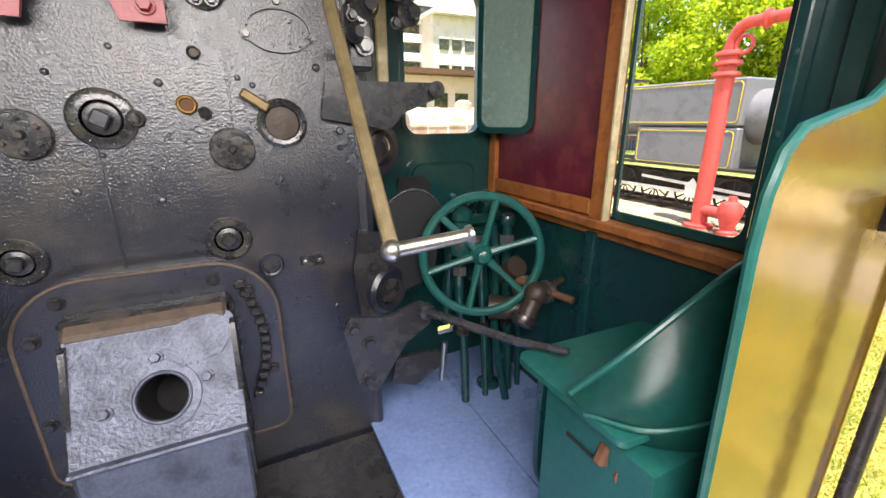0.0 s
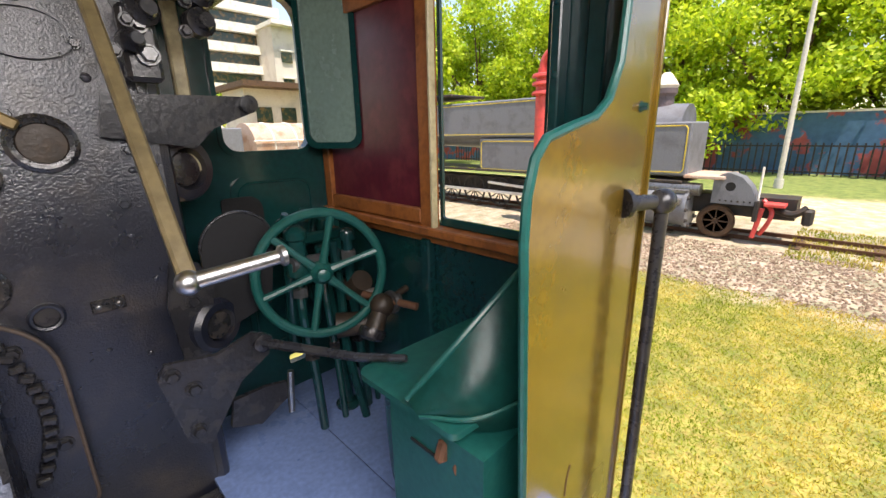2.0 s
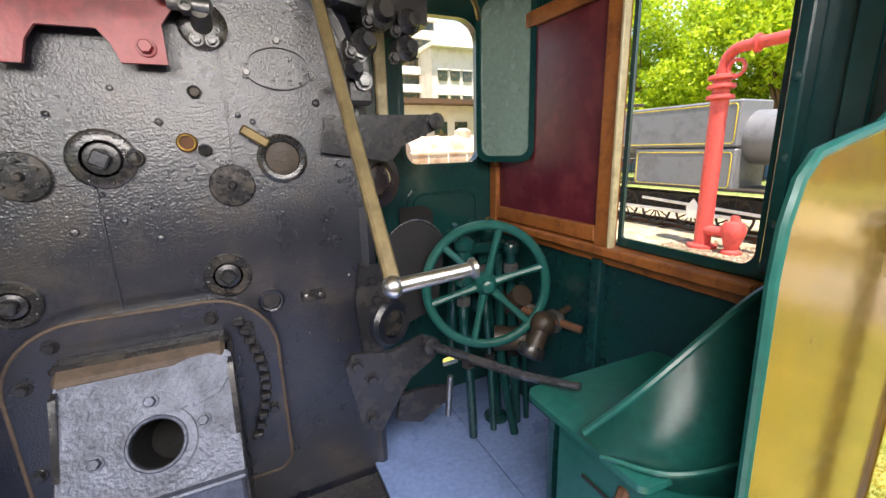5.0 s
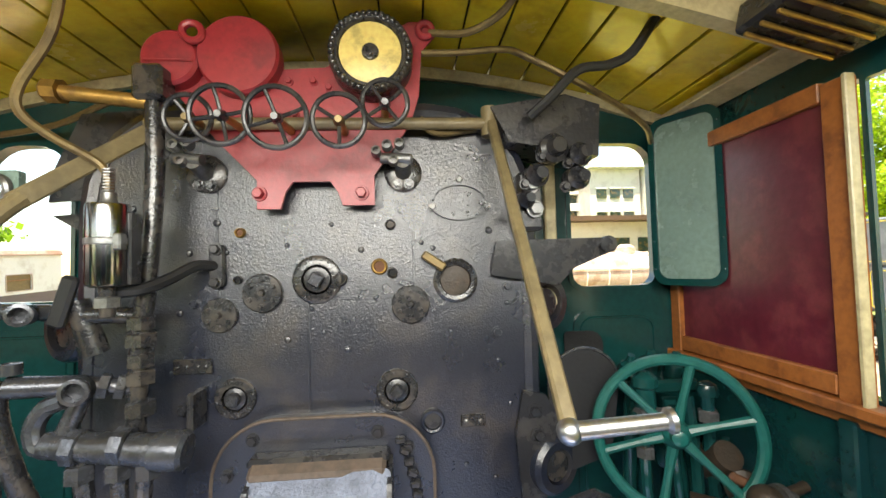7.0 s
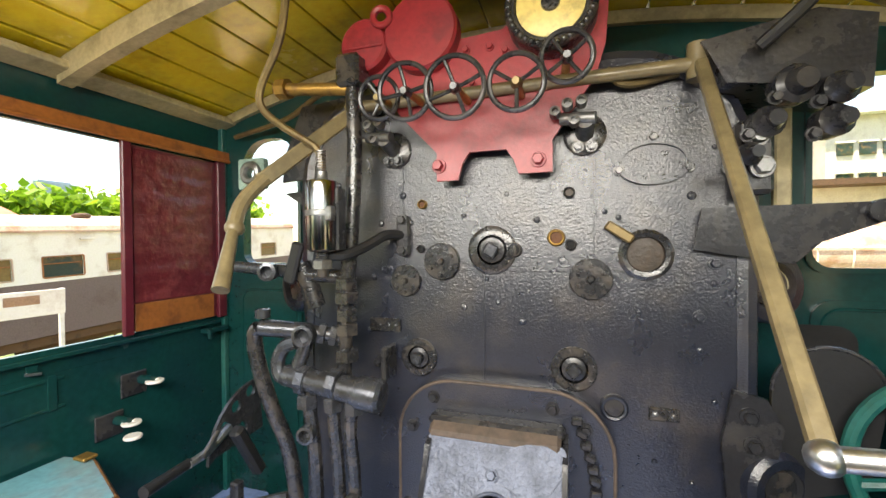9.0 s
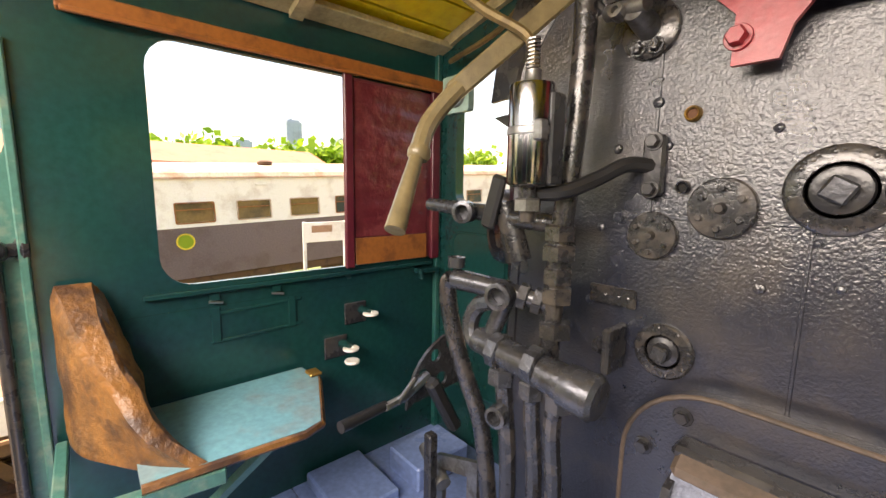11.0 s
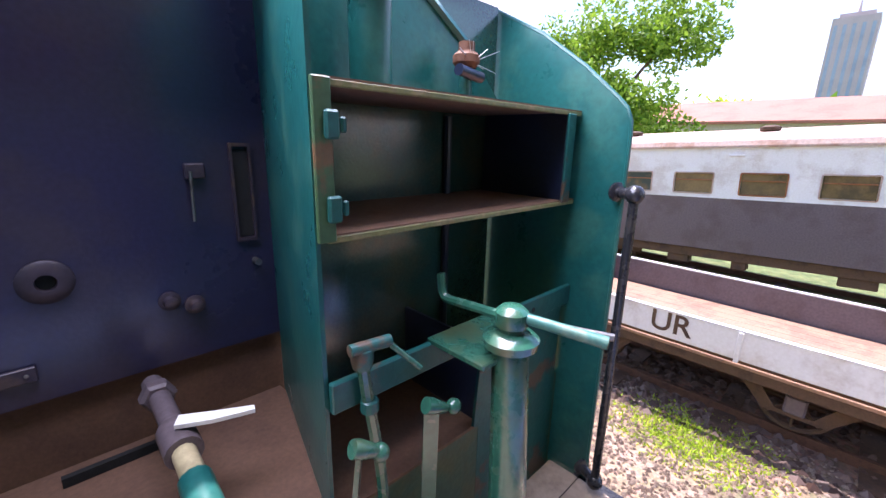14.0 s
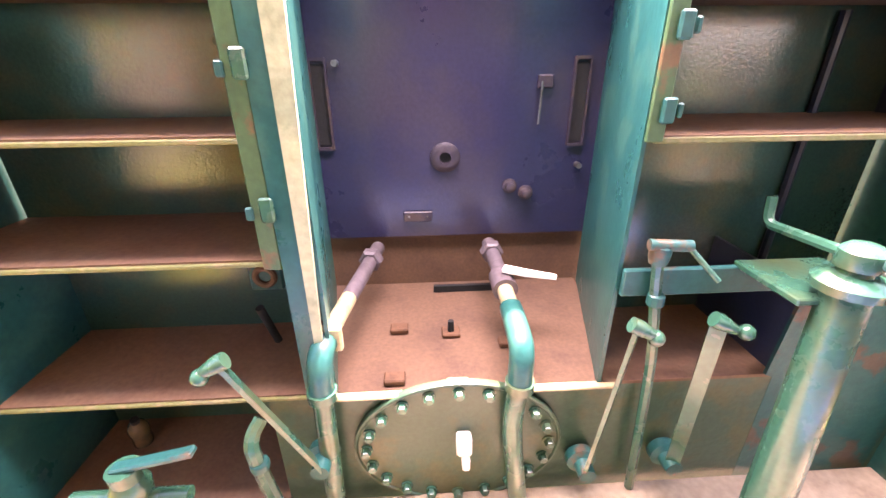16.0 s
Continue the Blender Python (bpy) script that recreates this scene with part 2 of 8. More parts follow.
M = {
    "backhead": material("thick_black_gloss_paint", (0.012, 0.014, 0.023), 0.27, 0, (0.062, 0.048, 0.036), 0.6, 4, 0.25, 165, 0.5, 0.22, coat=0.85, relief=0.6),
    "black": material("black_gloss_paint", (0.02, 0.02, 0.023), 0.24, 0, (0.05, 0.045, 0.04), 0.5, 14, 0.12, 70),
    "blackpipe": material("black_painted_pipe", (0.022, 0.022, 0.024), 0.24, 0.15, (0.085, 0.07, 0.058), 0.6, 18, 0.14, 90, coat=0.4),
    "soot": material("soot_black_iron", (0.008, 0.008, 0.008), 0.85, 0, None, 0.5, 20, 0.2),
    "green": material("dark_green_gloss_paint", GREEN, 0.18, 0, (0.005, 0.028, 0.036), 0.6, 2.2, 0.05, 40, coat=0.3, relief=0.5),
    "teal": material("teal_green_gloss_paint", TEAL, 0.28, 0, (0.03, 0.12, 0.09), 0.6, 5.0, 0.08, 45),
    "cabteal": material("deep_teal_gloss_enamel", (0.005, 0.078, 0.066), 0.30, 0, (0.010, 0.092, 0.076), 0.6, 6.0, 0.08, 45, relief=0.4),
    "post_green": material("worn_pale_green_edge_paint", (0.035, 0.13, 0.105), 0.34, 0, (0.14, 0.20, 0.15), 0.6, 14.0, 0.12, 60),
    "pipesteel": material("oily_black_steel_fittings", (0.085, 0.088, 0.098), 0.24, 0.65, (0.035, 0.033, 0.032), 0.7, 18.0, 0.12, 90),
    "plateblue": material("corroded_blue_steel_plate", (0.085, 0.098, 0.135), 0.38, 0.35, (0.035, 0.040, 0.055), 0.8, 11.0, 0.45, 85, 0.45, 0.2),
    "drybrown": material("dust_brown_iron_lip", (0.090, 0.064, 0.048), 0.6, 0.1, (0.05, 0.038, 0.03), 0.6, 14.0, 0.14, 70),
    "darkvalve": material("grimy_brown_valve_iron", (0.036, 0.026, 0.018), 0.45, 0.2, (0.060, 0.036, 0.020), 0.6, 16.0, 0.2, 70),
    "hinge_green": material("green_paint_chipped_to_rust", (0.045, 0.105, 0.045), 0.4, 0, (0.16, 0.075, 0.035), 0.8, 9.0, 0.18, 50, 0.54, 0.08),
    "deckdust": material("trodden_red_brown_dust", (0.125, 0.064, 0.036), 0.8, 0, (0.085, 0.042, 0.026), 0.8, 3.0, 0.16, 70),
    "tealworn": material("teal_paint_worn_with_rust", TEAL, 0.38, 0, RUST, 0.75, 7.0, 0.16, 50, 0.55, 0.06),
    "navy": material("dark_blue_black_paint", (0.012, 0.018, 0.04), 0.30, 0, (0.02, 0.02, 0.03), 0.6, 4.0, 0.06, 60),
    # olive-yellow patches paint in yellow reflections on the green-black bunker backs
    "bunker_back": material("green_black_paint_with_yellow_sheen", (0.020, 0.066, 0.052), 0.16, 0, (0.095, 0.080, 0.024), 0.6, 2.6, 0.07, 90, 0.48, 0.2, coat=1.0, relief=0.6),
    "slot_rim": material("worn_dark_slot_rim", (0.045, 0.034, 0.048), 0.4, 0.2, (0.10, 0.065, 0.05), 0.7, 12.0, 0.1),
    "tender_dark": material("dusty_blue_black_plate", (0.020, 0.019, 0.052), 0.27, 0, (0.045, 0.032, 0.036), 0.5, 2.2, 0.07, 60, coat=0.4, relief=0.5),
    "olive": material("dark_olive_green_paint", (0.030, 0.075, 0.045), 0.30, 0, (0.10, 0.08, 0.02), 0.5, 5.0, 0.14, 60),
    "yellow": material("yellow_ochre_gloss_paint", (0.150, 0.086, 0.005), 0.20, 0, (0.095, 0.060, 0.012), 0.7, 2.4, 0.05, 30, coat=1.0, relief=0.6),
    "plank": material("yellow_painted_boards", (0.80, 0.60, 0.035), 0.20, 0, (0.52, 0.38, 0.03), 0.7, 3.0, 0.10, 30, coat=0.8, relief=0.4),
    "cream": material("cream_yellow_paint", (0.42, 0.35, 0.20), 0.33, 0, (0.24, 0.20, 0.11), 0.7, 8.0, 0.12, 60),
    "khaki": material("khaki_cream_worn_paint", (0.155, 0.120, 0.062), 0.32, 0, (0.095, 0.074, 0.038), 0.7, 8.0, 0.12, 60),
    # greener than the teal, ochre patches: warm floor bounce put into the colour
    "tendergreen": material("bounce_tinted_green_enamel", (0.022, 0.098, 0.062), 0.24, 0, (0.085, 0.085, 0.030), 0.6, 6.0, 0.10, 55, 0.5, 0.14, coat=0.5, relief=0.5),
    "edge_olive": material("worn_olive_shelf_edge", (0.17, 0.17, 0.06), 0.5, 0, (0.30, 0.22, 0.12), 0.6, 14.0, 0.12, 60),
    "streaked": material("pale_streaked_green_cream_paint", (0.40, 0.42, 0.27), 0.4, 0, (0.22, 0.27, 0.17), 0.6, 7.0, 0.12, 50),
    "red": material("red_gloss_paint", (0.27, 0.020, 0.026), 0.36, 0, (0.15, 0.014, 0.018), 0.7, 6.0, 0.10, 60),
    "crane_red": material("red_oxide_paint", (0.60, 0.07, 0.06), 0.40, 0, (0.40, 0.05, 0.05), 0.6, 6.0, 0.10, 60),
    "maroon": material("maroon_varnished_board", (0.10, 0.012, 0.022), 0.32, 0, (0.16, 0.03, 0.035), 0.7, 7.0, 0.08, 30),
    "wood": material("brown_varnished_wood", (0.30, 0.10, 0.025), 0.38, 0, (0.16, 0.05, 0.015), 0.8, 10.0, 0.15, 50),
    "floor": material("blue_grey_floor_paint", (0.17, 0.25, 0.47), 0.28, 0, (0.12, 0.18, 0.34), 0.6, 4.0, 0.05, 50),
    "steel": material("polished_steel", (0.50, 0.50, 0.50), 0.34, 1.0, (0.38, 0.36, 0.34), 0.6, 18.0, 0.06, 90),
    "dullsteel": material("worn_grey_steel", (0.22, 0.22, 0.22), 0.34, 0.8, (0.10, 0.085, 0.07), 0.7, 16.0, 0.12, 80),
    "bluesteel": material("bluish_worn_steel_paint", (0.055, 0.064, 0.085), 0.38, 0.2, (0.03, 0.034, 0.045), 0.7, 9.0, 0.16, 70),
    "chrome": material("chrome_plate", (0.26, 0.26, 0.27), 0.13, 1.0, (0.3, 0.29, 0.28), 0.3, 10.0, 0.02, 60),
    "brass": material("tarnished_brass", (0.42, 0.25, 0.07), 0.40, 0.8, (0.16, 0.09, 0.04), 0.7, 20.0, 0.12, 80),
    "oldbrass": material("olive_brown_conduit", (0.17, 0.12, 0.05), 0.42, 0.5, (0.08, 0.055, 0.03), 0.7, 20.0, 0.12, 80),
    "rust": material("rusty_iron", RUST, 0.75, 0.1, (0.07, 0.03, 0.015), 0.7, 12.0, 0.25, 70),
    "dust": material("dusty_red_brown_deck", DUST, 0.75, 0, (0.15, 0.07, 0.04), 0.7, 4.0, 0.15, 60),
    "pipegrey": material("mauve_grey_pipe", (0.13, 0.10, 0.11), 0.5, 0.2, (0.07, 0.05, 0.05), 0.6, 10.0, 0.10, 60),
    "leather": material("cracked_brown_leather", (0.21, 0.090, 0.026), 0.42, 0, (0.045, 0.020, 0.012), 0.9, 6.0, 0.55, 55, 0.44, 0.14),
    "seatblue": material("pale_blue_seat_paint", (0.12, 0.30, 0.35), 0.32, 0, (0.20, 0.19, 0.17), 0.5, 5.0, 0.06, 50),
    "mirror_back": material("grey_green_mirror_paint", (0.20, 0.29, 0.25), 0.22, 0.2, (0.16, 0.22, 0.19), 0.5, 5.0, 0.03, 50),
    "rubber": material("black_rubber_hose", (0.012, 0.012, 0.013), 0.45, 0, None, 0.4, 20, 0.08),
    "dialface": material("yellowed_dial_face", (0.72, 0.56, 0.18), 0.35, 0, (0.40, 0.30, 0.10), 0.7, 14, 0.05, 60),
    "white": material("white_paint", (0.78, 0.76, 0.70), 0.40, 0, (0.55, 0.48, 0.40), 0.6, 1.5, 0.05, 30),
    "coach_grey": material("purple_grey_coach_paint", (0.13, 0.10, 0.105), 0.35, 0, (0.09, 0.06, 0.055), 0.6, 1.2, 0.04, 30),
    "coach_roof": material("rust_streaked_roof", (0.50, 0.37, 0.29), 0.65, 0, (0.36, 0.20, 0.12), 0.8, 1.6, 0.10, 20),
    "underframe": material("dirty_brown_underframe", (0.10, 0.055, 0.028), 0.7, 0.1, (0.05, 0.03, 0.02), 0.7, 4, 0.2, 40),
    "foam": material("torn_ochre_padding", (0.30, 0.14, 0.03), 0.8, 0, (0.14, 0.06, 0.02), 0.8, 16.0, 0.5, 70),
    "blind": material("tan_window_blind_behind_glass", (0.20, 0.135, 0.055), 0.12, 0, (0.07, 0.055, 0.03), 0.8, 0.9, 0.0, 20),
    "footboard": material("worn_pale_foot_boards", (0.36, 0.27, 0.19), 0.65, 0, (0.22, 0.15, 0.10), 0.7, 3.0, 0.2, 40),
    "wagonboard": material("worn_wagon_boards", (0.34, 0.20, 0.12), 0.7, 0, (0.22, 0.12, 0.08), 0.7, 3.0, 0.2, 40),
    "locogrey": material("grey_loco_paint", (0.16, 0.17, 0.19), 0.40, 0, (0.10, 0.10, 0.11), 0.6, 1.5, 0.05, 30),
    "locoblack": material("loco_running_gear_black", (0.03, 0.026, 0.024), 0.55, 0.2, (0.08, 0.05, 0.03), 0.6, 4, 0.15, 40),
    "lining": material("yellow_lining", (0.65, 0.50, 0.05), 0.5),
    "windowglass": material("dark_window", (0.03, 0.05, 0.045), 0.08, 0, (0.20, 0.12, 0.05), 0.8, 1.8, 0.0, 20),
    "brickroof": material("red_sheet_roof", (0.42, 0.16, 0.10), 0.7, 0, (0.32, 0.12, 0.08), 0.7, 0.5, 0.1, 10),
    "concrete": material("pale_concrete", (0.62, 0.57, 0.50), 0.7, 0, (0.48, 0.42, 0.36), 0.6, 0.6, 0.1, 8),
    "towerstone": material("pink_grey_tower", (0.46, 0.38, 0.36), 0.6, 0, (0.38, 0.32, 0.31), 0.5, 0.1, 0.0, 4),
    "bluehaze": material("blue_grey_tower", (0.30, 0.36, 0.44), 0.5, 0, None, 0.4, 0.1, 0.0, 4),
    "bark": material("brown_bark", (0.14, 0.08, 0.045), 0.85, 0, (0.07, 0.04, 0.025), 0.8, 6, 0.5, 30),
    "stone": material("grey_brown_ballast", (0.36, 0.27, 0.21), 0.8, 0, (0.22, 0.15, 0.12), 0.7, 3.0, 0.2, 40),
    "pole": material("pale_pole_paint", (0.55, 0.54, 0.50), 0.5),
}


def leaf_material(name, a, b):
    m = bpy.data.materials.new(name)
    m.use_nodes = True
    n, l = m.node_tree.nodes, m.node_tree.links
    bs = n["Principled BSDF"]
    geo = n.new("ShaderNodeNewGeometry")
    ramp = n.new("ShaderNodeValToRGB")
    ramp.color_ramp.elements[0].color, ramp.color_ramp.elements[1].color = (*a, 1), (*b, 1)
    l.new(geo.outputs["Random Per Island"], ramp.inputs["Fac"])
    l.new(ramp.outputs["Color"], bs.inputs["Base Color"])
    bs.inputs["Roughness"].default_value = 0.55
    tr = n.new("ShaderNodeBsdfTranslucent")
    l.new(ramp.outputs["Color"], tr.inputs["Color"])
    mx = n.new("ShaderNodeMixShader")
    mx.inputs["Fac"].default_value = 0.45
    l.new(bs.outputs[0], mx.inputs[1])
    l.new(tr.outputs[0], mx.inputs[2])
    l.new(mx.outputs[0], n["Material Output"].inputs["Surface"])
    return m


M["leaf"] = leaf_material("fresh_green_leaves", (0.20, 0.36, 0.012), (0.66, 0.76, 0.045))
M["leafdark"] = leaf_material("deep_green_leaves", (0.09, 0.21, 0.012), (0.36, 0.52, 0.04))


def grass_material(name, green, straw):
    """Blades that turn from green to straw in drifts a hand to a stride wide."""
    m = leaf_material(name, (0.65, 0.65, 0.65), (1.25, 1.25, 1.25))
    n, l = m.node_tree.nodes, m.node_tree.links
    ramp = [k for k in n if k.type == "VALTORGB"][0]
    co = n.new("ShaderNodeTexCoord")
    no = n.new("ShaderNodeTexNoise")
    no.inputs["Scale"].default_value, no.inputs["Detail"].default_value, no.inputs["Roughness"].default_value = 0.9, 8, 0.68
    l.new(co.outputs["Object"], no.inputs["Vector"])
    drift = n.new("ShaderNodeValToRGB")
    drift.color_ramp.elements[0].position, drift.color_ramp.elements[1].position = 0.40, 0.60
    drift.color_ramp.elements[0].color, drift.color_ramp.elements[1].color = (*green, 1), (*straw, 1)
    l.new(no.outputs["Fac"], drift.inputs["Fac"])
    mul = n.new("ShaderNodeMixRGB")
    mul.blend_type, mul.inputs["Fac"].default_value = "MULTIPLY", 1.0
    l.new(drift.outputs["Color"], mul.inputs["Color1"])
    l.new(ramp.outputs["Color"], mul.inputs["Color2"])
    for k in n:
        if k.type == "BSDF_PRINCIPLED":
            l.new(mul.outputs[0], k.inputs["Base Color"])
        if k.type == "BSDF_TRANSLUCENT":
            l.new(mul.outputs[0], k.inputs["Color"])
    return m


M["grassblade"] = grass_material("dry_green_grass", (0.22, 0.28, 0.004), (0.60, 0.46, 0.07))


# ---- mesh tools ----
def place(bm, verts, m):
    bmesh.ops.transform(bm, matrix=m, verts=verts)


def box(bm, c, s, turn=None, bevel=0.0):
    """A box with middle c and sizes s, turned by the matrix turn about its middle."""
    r = bmesh.ops.create_cube(bm, size=1.0)
    vs = r["verts"]
    m = Matrix.Translation(c) @ (turn or Matrix()) @ Matrix.Diagonal((*s, 1))
    place(bm, vs, m)
    if bevel:
        es = list({e for v in vs for e in v.link_edges})
        bmesh.ops.bevel(bm, geom=es, offset=bevel, segments=1, affect="EDGES", clamp_overlap=True)
    return bm


def frame_of(a, b):
    """A matrix with z from a to b."""
    d = Vector(b) - Vector(a)
    return Matrix.Translation(a) @ d.to_track_quat("Z", "Y").to_matrix().to_4x4(), d.length


def rod(bm, a, b, r0, r1=None, n=14):
    m, length = frame_of(a, b)
    r = bmesh.ops.create_cone(bm, cap_ends=True, segments=n, radius1=r0, radius2=r0 if r1 is None else r1, depth=length)
    place(bm, r["verts"], m @ Matrix.Translation((0, 0, length / 2)))
    return bm


def lathe(bm, base, axis, profile, n=24):
    """Turns (radius, height) pairs about axis from base; closed at both ends."""
    m = Matrix.Translation(base) @ Vector(axis).to_track_quat("Z", "Y").to_matrix().to_4x4()
    rings = []
    for r, h in profile:
        rings.append([bm.verts.new(m @ Vector((r * math.cos(i * math.tau / n), r * math.sin(i * math.tau / n), h))) for i in range(n)])
    for a, b in zip(rings, rings[1:]):
        for i in range(n):
            bm.faces.new((a[i], a[(i + 1) % n], b[(i + 1) % n], b[i]))
    bm.faces.new(rings[0][::-1])
    bm.faces.new(rings[-1])
    return bm


def smooth_path(pts, step=4):
    """A rounded line through pts."""
    p = [Vector(q) for q in pts]
    p = [p[0] * 2 - p[1]] + p + [p[-1] * 2 - p[-2]]
    out = []
    for i in range(1, len(p) - 2):
        for k in range(step):
            t = k / step
            out.append(0.5 * ((2 * p[i]) + (p[i + 1] - p[i - 1]) * t + (2 * p[i - 1] - 5 * p[i] + 4 * p[i + 1] - p[i + 2]) * t * t
                              + (3 * p[i] - p[i - 1] - 3 * p[i + 1] + p[i + 2]) * t ** 3))
    out.append(p[-2])
    return out


def corner_path(pts, r=0.03, n=4):
    """The line through pts with its corners rounded."""
    p = [Vector(q) for q in pts]
    out = [p[0]]
    for a, b, c in zip(p, p[1:], p[2:]):
        d0, d1 = (a - b), (c - b)
        k = min(r, d0.length * 0.45, d1.length * 0.45)
        s, e = b + d0.normalized() * k, b + d1.normalized() * k
        for i in range(n + 1):
            t = i / n
            out.append(s.lerp(b, t).lerp(b.lerp(e, t), t))
    out.append(p[-1])
    return out


def tube(bm, pts, r, n=10, closed=False):
    """A pipe along pts; r is one radius or a list."""
    p = [Vector(q) for q in pts]
    rs = r if isinstance(r, (list, tuple)) else [r] * len(p)
    rings, up = [], None
    for i, q in enumerate(p):
        if closed:
            d = p[(i + 1) % len(p)] - p[i - 1]
        else:
            d = p[min(i + 1, len(p) - 1)] - p[max(i - 1, 0)]
        d.normalize()
        if up is None:
            up = d.orthogonal().normalized()
        up = (up - d * up.dot(d)).normalized()
        side = d.cross(up)
        rings.append([bm.verts.new(q + (up * math.cos(k * math.tau / n) + side * math.sin(k * math.tau / n)) * rs[i]) for k in range(n)])
    pairs = list(zip(rings, rings[1:])) + ([(rings[-1], rings[0])] if closed else [])
    for a, b in pairs:
        for k in range(n):
            bm.faces.new((a[k], a[(k + 1) % n], b[(k + 1) % n], b[k]))
    if not closed:
        bm.faces.new(rings[0][::-1])
        bm.faces.new(rings[-1])
    return bm


def ring(bm, c, axis, radius, r, n=32, k=8, ry=None):
    m = Matrix.Translation(c) @ Vector(axis).to_track_quat("Z", "Y").to_matrix().to_4x4()
    pts = [m @ Vector((radius * math.cos(i * math.tau / n), (ry or radius) * math.sin(i * math.tau / n), 0)) for i in range(n)]
    return tube(bm, pts, r, k, closed=True)


def ball(bm, c, r, s=(1, 1, 1)):
    q = bmesh.ops.create_uvsphere(bm, u_segments=12, v_segments=8, radius=r)
    place(bm, q["verts"], Matrix.Translation(c) @ Matrix.Diagonal((*s, 1)))
    return bm


def rrect(u0, v0, u1, v1, r=0.05, n=5):
    """A rounded rectangle as a loop of points. r: one radius, or four from the lower left corner, turning left."""
    rr = r if isinstance(r, (list, tuple)) else [r] * 4
    out = []
    for (cu, cv, a), k in zip(((u0, v0, 180), (u1, v0, 270), (u1, v1, 0), (u0, v1, 90)), rr):
        su, sv = (1 if cu == u0 else -1), (1 if cv == v0 else -1)
        if k <= 0:
            out.append((cu, cv))
            continue
        for i in range(n + 1):
            t = radians(a + 90 * i / n)
            out.append((cu + su * k + k * math.cos(t), cv + sv * k + k * math.sin(t)))
    return out


def disc(u, v, r, n=20, rv=None):
    return [(u + r * math.cos(i * math.tau / n), v + (rv or r) * math.sin(i * math.tau / n)) for i in range(n)]


def sheet(bm, outer, holes, to, thick):
    """A plate with holes: loops of (u, v), laid into space by to(u, v, w), w from 0 to thick."""
    loops = [outer] + list(holes)
    tris = geometry.tessellate_polygon([[Vector((u, v, 0)) for u, v in lp] for lp in loops])
    flat = [q for lp in loops for q in lp]
    a = [bm.verts.new(to(u, v, 0)) for u, v in flat]
    b = [bm.verts.new(to(u, v, thick)) for u, v in flat]
    for t in tris:
        for vs, o in ((a, 1), (b, -1)):
            try:
                bm.faces.new([vs[i] for i in t][::o])
            except ValueError:
                pass
    k = 0
    for lp in loops:
        for i in range(len(lp)):
            j = (i + 1) % len(lp)
            bm.faces.new((a[k + i], a[k + j], b[k + j], b[k + i]))
        k += len(lp)
    return bm


def bolt(bm, c, axis, r=0.014, h=0.014):
    """A hexagon nut on a washer."""
    lathe(bm, c, axis, [(r * 1.35, 0), (r * 1.35, h * 0.25), (r * 1.3, h * 0.3)], 14)
    return lathe(bm, Vector(c) + Vector(axis).normalized() * h * 0.25, axis, [(r, 0), (r, h * 0.8), (r * 0.85, h)], 6)


def rivet(bm, c, axis, r=0.008):
    return lathe(bm, c, axis, [(r, 0), (r * 0.8, r * 0.5), (r * 0.3, r * 0.75)], 8)


def finish(bm, name, mat, angle=35):
    bmesh.ops.recalc_face_normals(bm, faces=bm.faces)
    for f in bm.faces:
        f.smooth = True
    for e in bm.edges:
        if len(e.link_faces) == 2 and e.calc_face_angle(0) > radians(angle):
            e.smooth = False
    me = bpy.data.meshes.new(name)
    bm.to_mesh(me)
    bm.free()
    me.materials.append(mat if not isinstance(mat, str) else M[mat])
    return me


def thing(name, base, label, category, group="", kind=""):
    e = new(name)
    e.empty_display_size = 0.1
    e.location = base
    return tagged(e, label, category, group, kind)


def part(name, bm, mat, parent, label=""):
    ob = new(name, finish(bm, name, mat))
    ob.parent = parent
    m = Matrix.Translation(-parent.location) if parent.parent is None and parent.type == "EMPTY" else Matrix()
    ob.matrix_parent_inverse = m
    return tagged(ob, label) if label else ob


def solid(name, bm, mat, label, category="", group="", kind=""):
    return tagged(new(name, finish(bm, name, mat)), label, category, group, kind)


def B():
    return bmesh.new()


def loose(name, verts, faces, mat):
    me = bpy.data.meshes.new(name)
    me.from_pydata([tuple(v) for v in verts], [], [tuple(f) for f in faces])
    me.materials.append(M[mat])
    return new(name, me)


def yz(x, s=1):
    """Laid on a wall at x, thickness to s."""
    return lambda u, v, w: Vector((x + s * w, u, v))


def xz(y, s=1):
    return lambda u, v, w: Vector((u, y + s * w, v))


def xy(z, s=1):
    return lambda u, v, w: Vector((u, v, z + s * w))


HALF, FRONT, REAR, FLOOR, EAVE = 1.55, 1.86, 0.335, 0.30, 2.28
GROUND = -1.75


def roof_z(x):
    """The arched roof's underside."""
    return EAVE + 0.26 * (1 - (x / 1.6) ** 2)

# ---- cab: floor, walls, roof ----
floor = thing("floor", (0, 1.0, FLOOR), "blue-grey painted steel cab floor plates", "floor", kind="structure")
for x0, x1, y0, y1 in ((-1.55, -0.76, 0.10, 1.05), (-1.55, -0.76, 1.055, 1.86), (0.705, 1.16, 0.10, 1.86), (1.165, 1.55, 0.10, 1.86), (-0.755, 0.70, 0.10, 1.04)):
    part("floor_plate", sheet(B(), rrect(x0, y0, x1, y1, 0.004, 1), [], xy(FLOOR, -1), 0.02), "floor", floor)
part("floor_bearer", box(B(), (0, 0.80, FLOOR - 0.08), (3.0, 1.36, 0.10)), "black", floor)

# left wall, right wall
WIN_L = rrect(0.64, 1.245, 1.84, 2.065, 0.10)
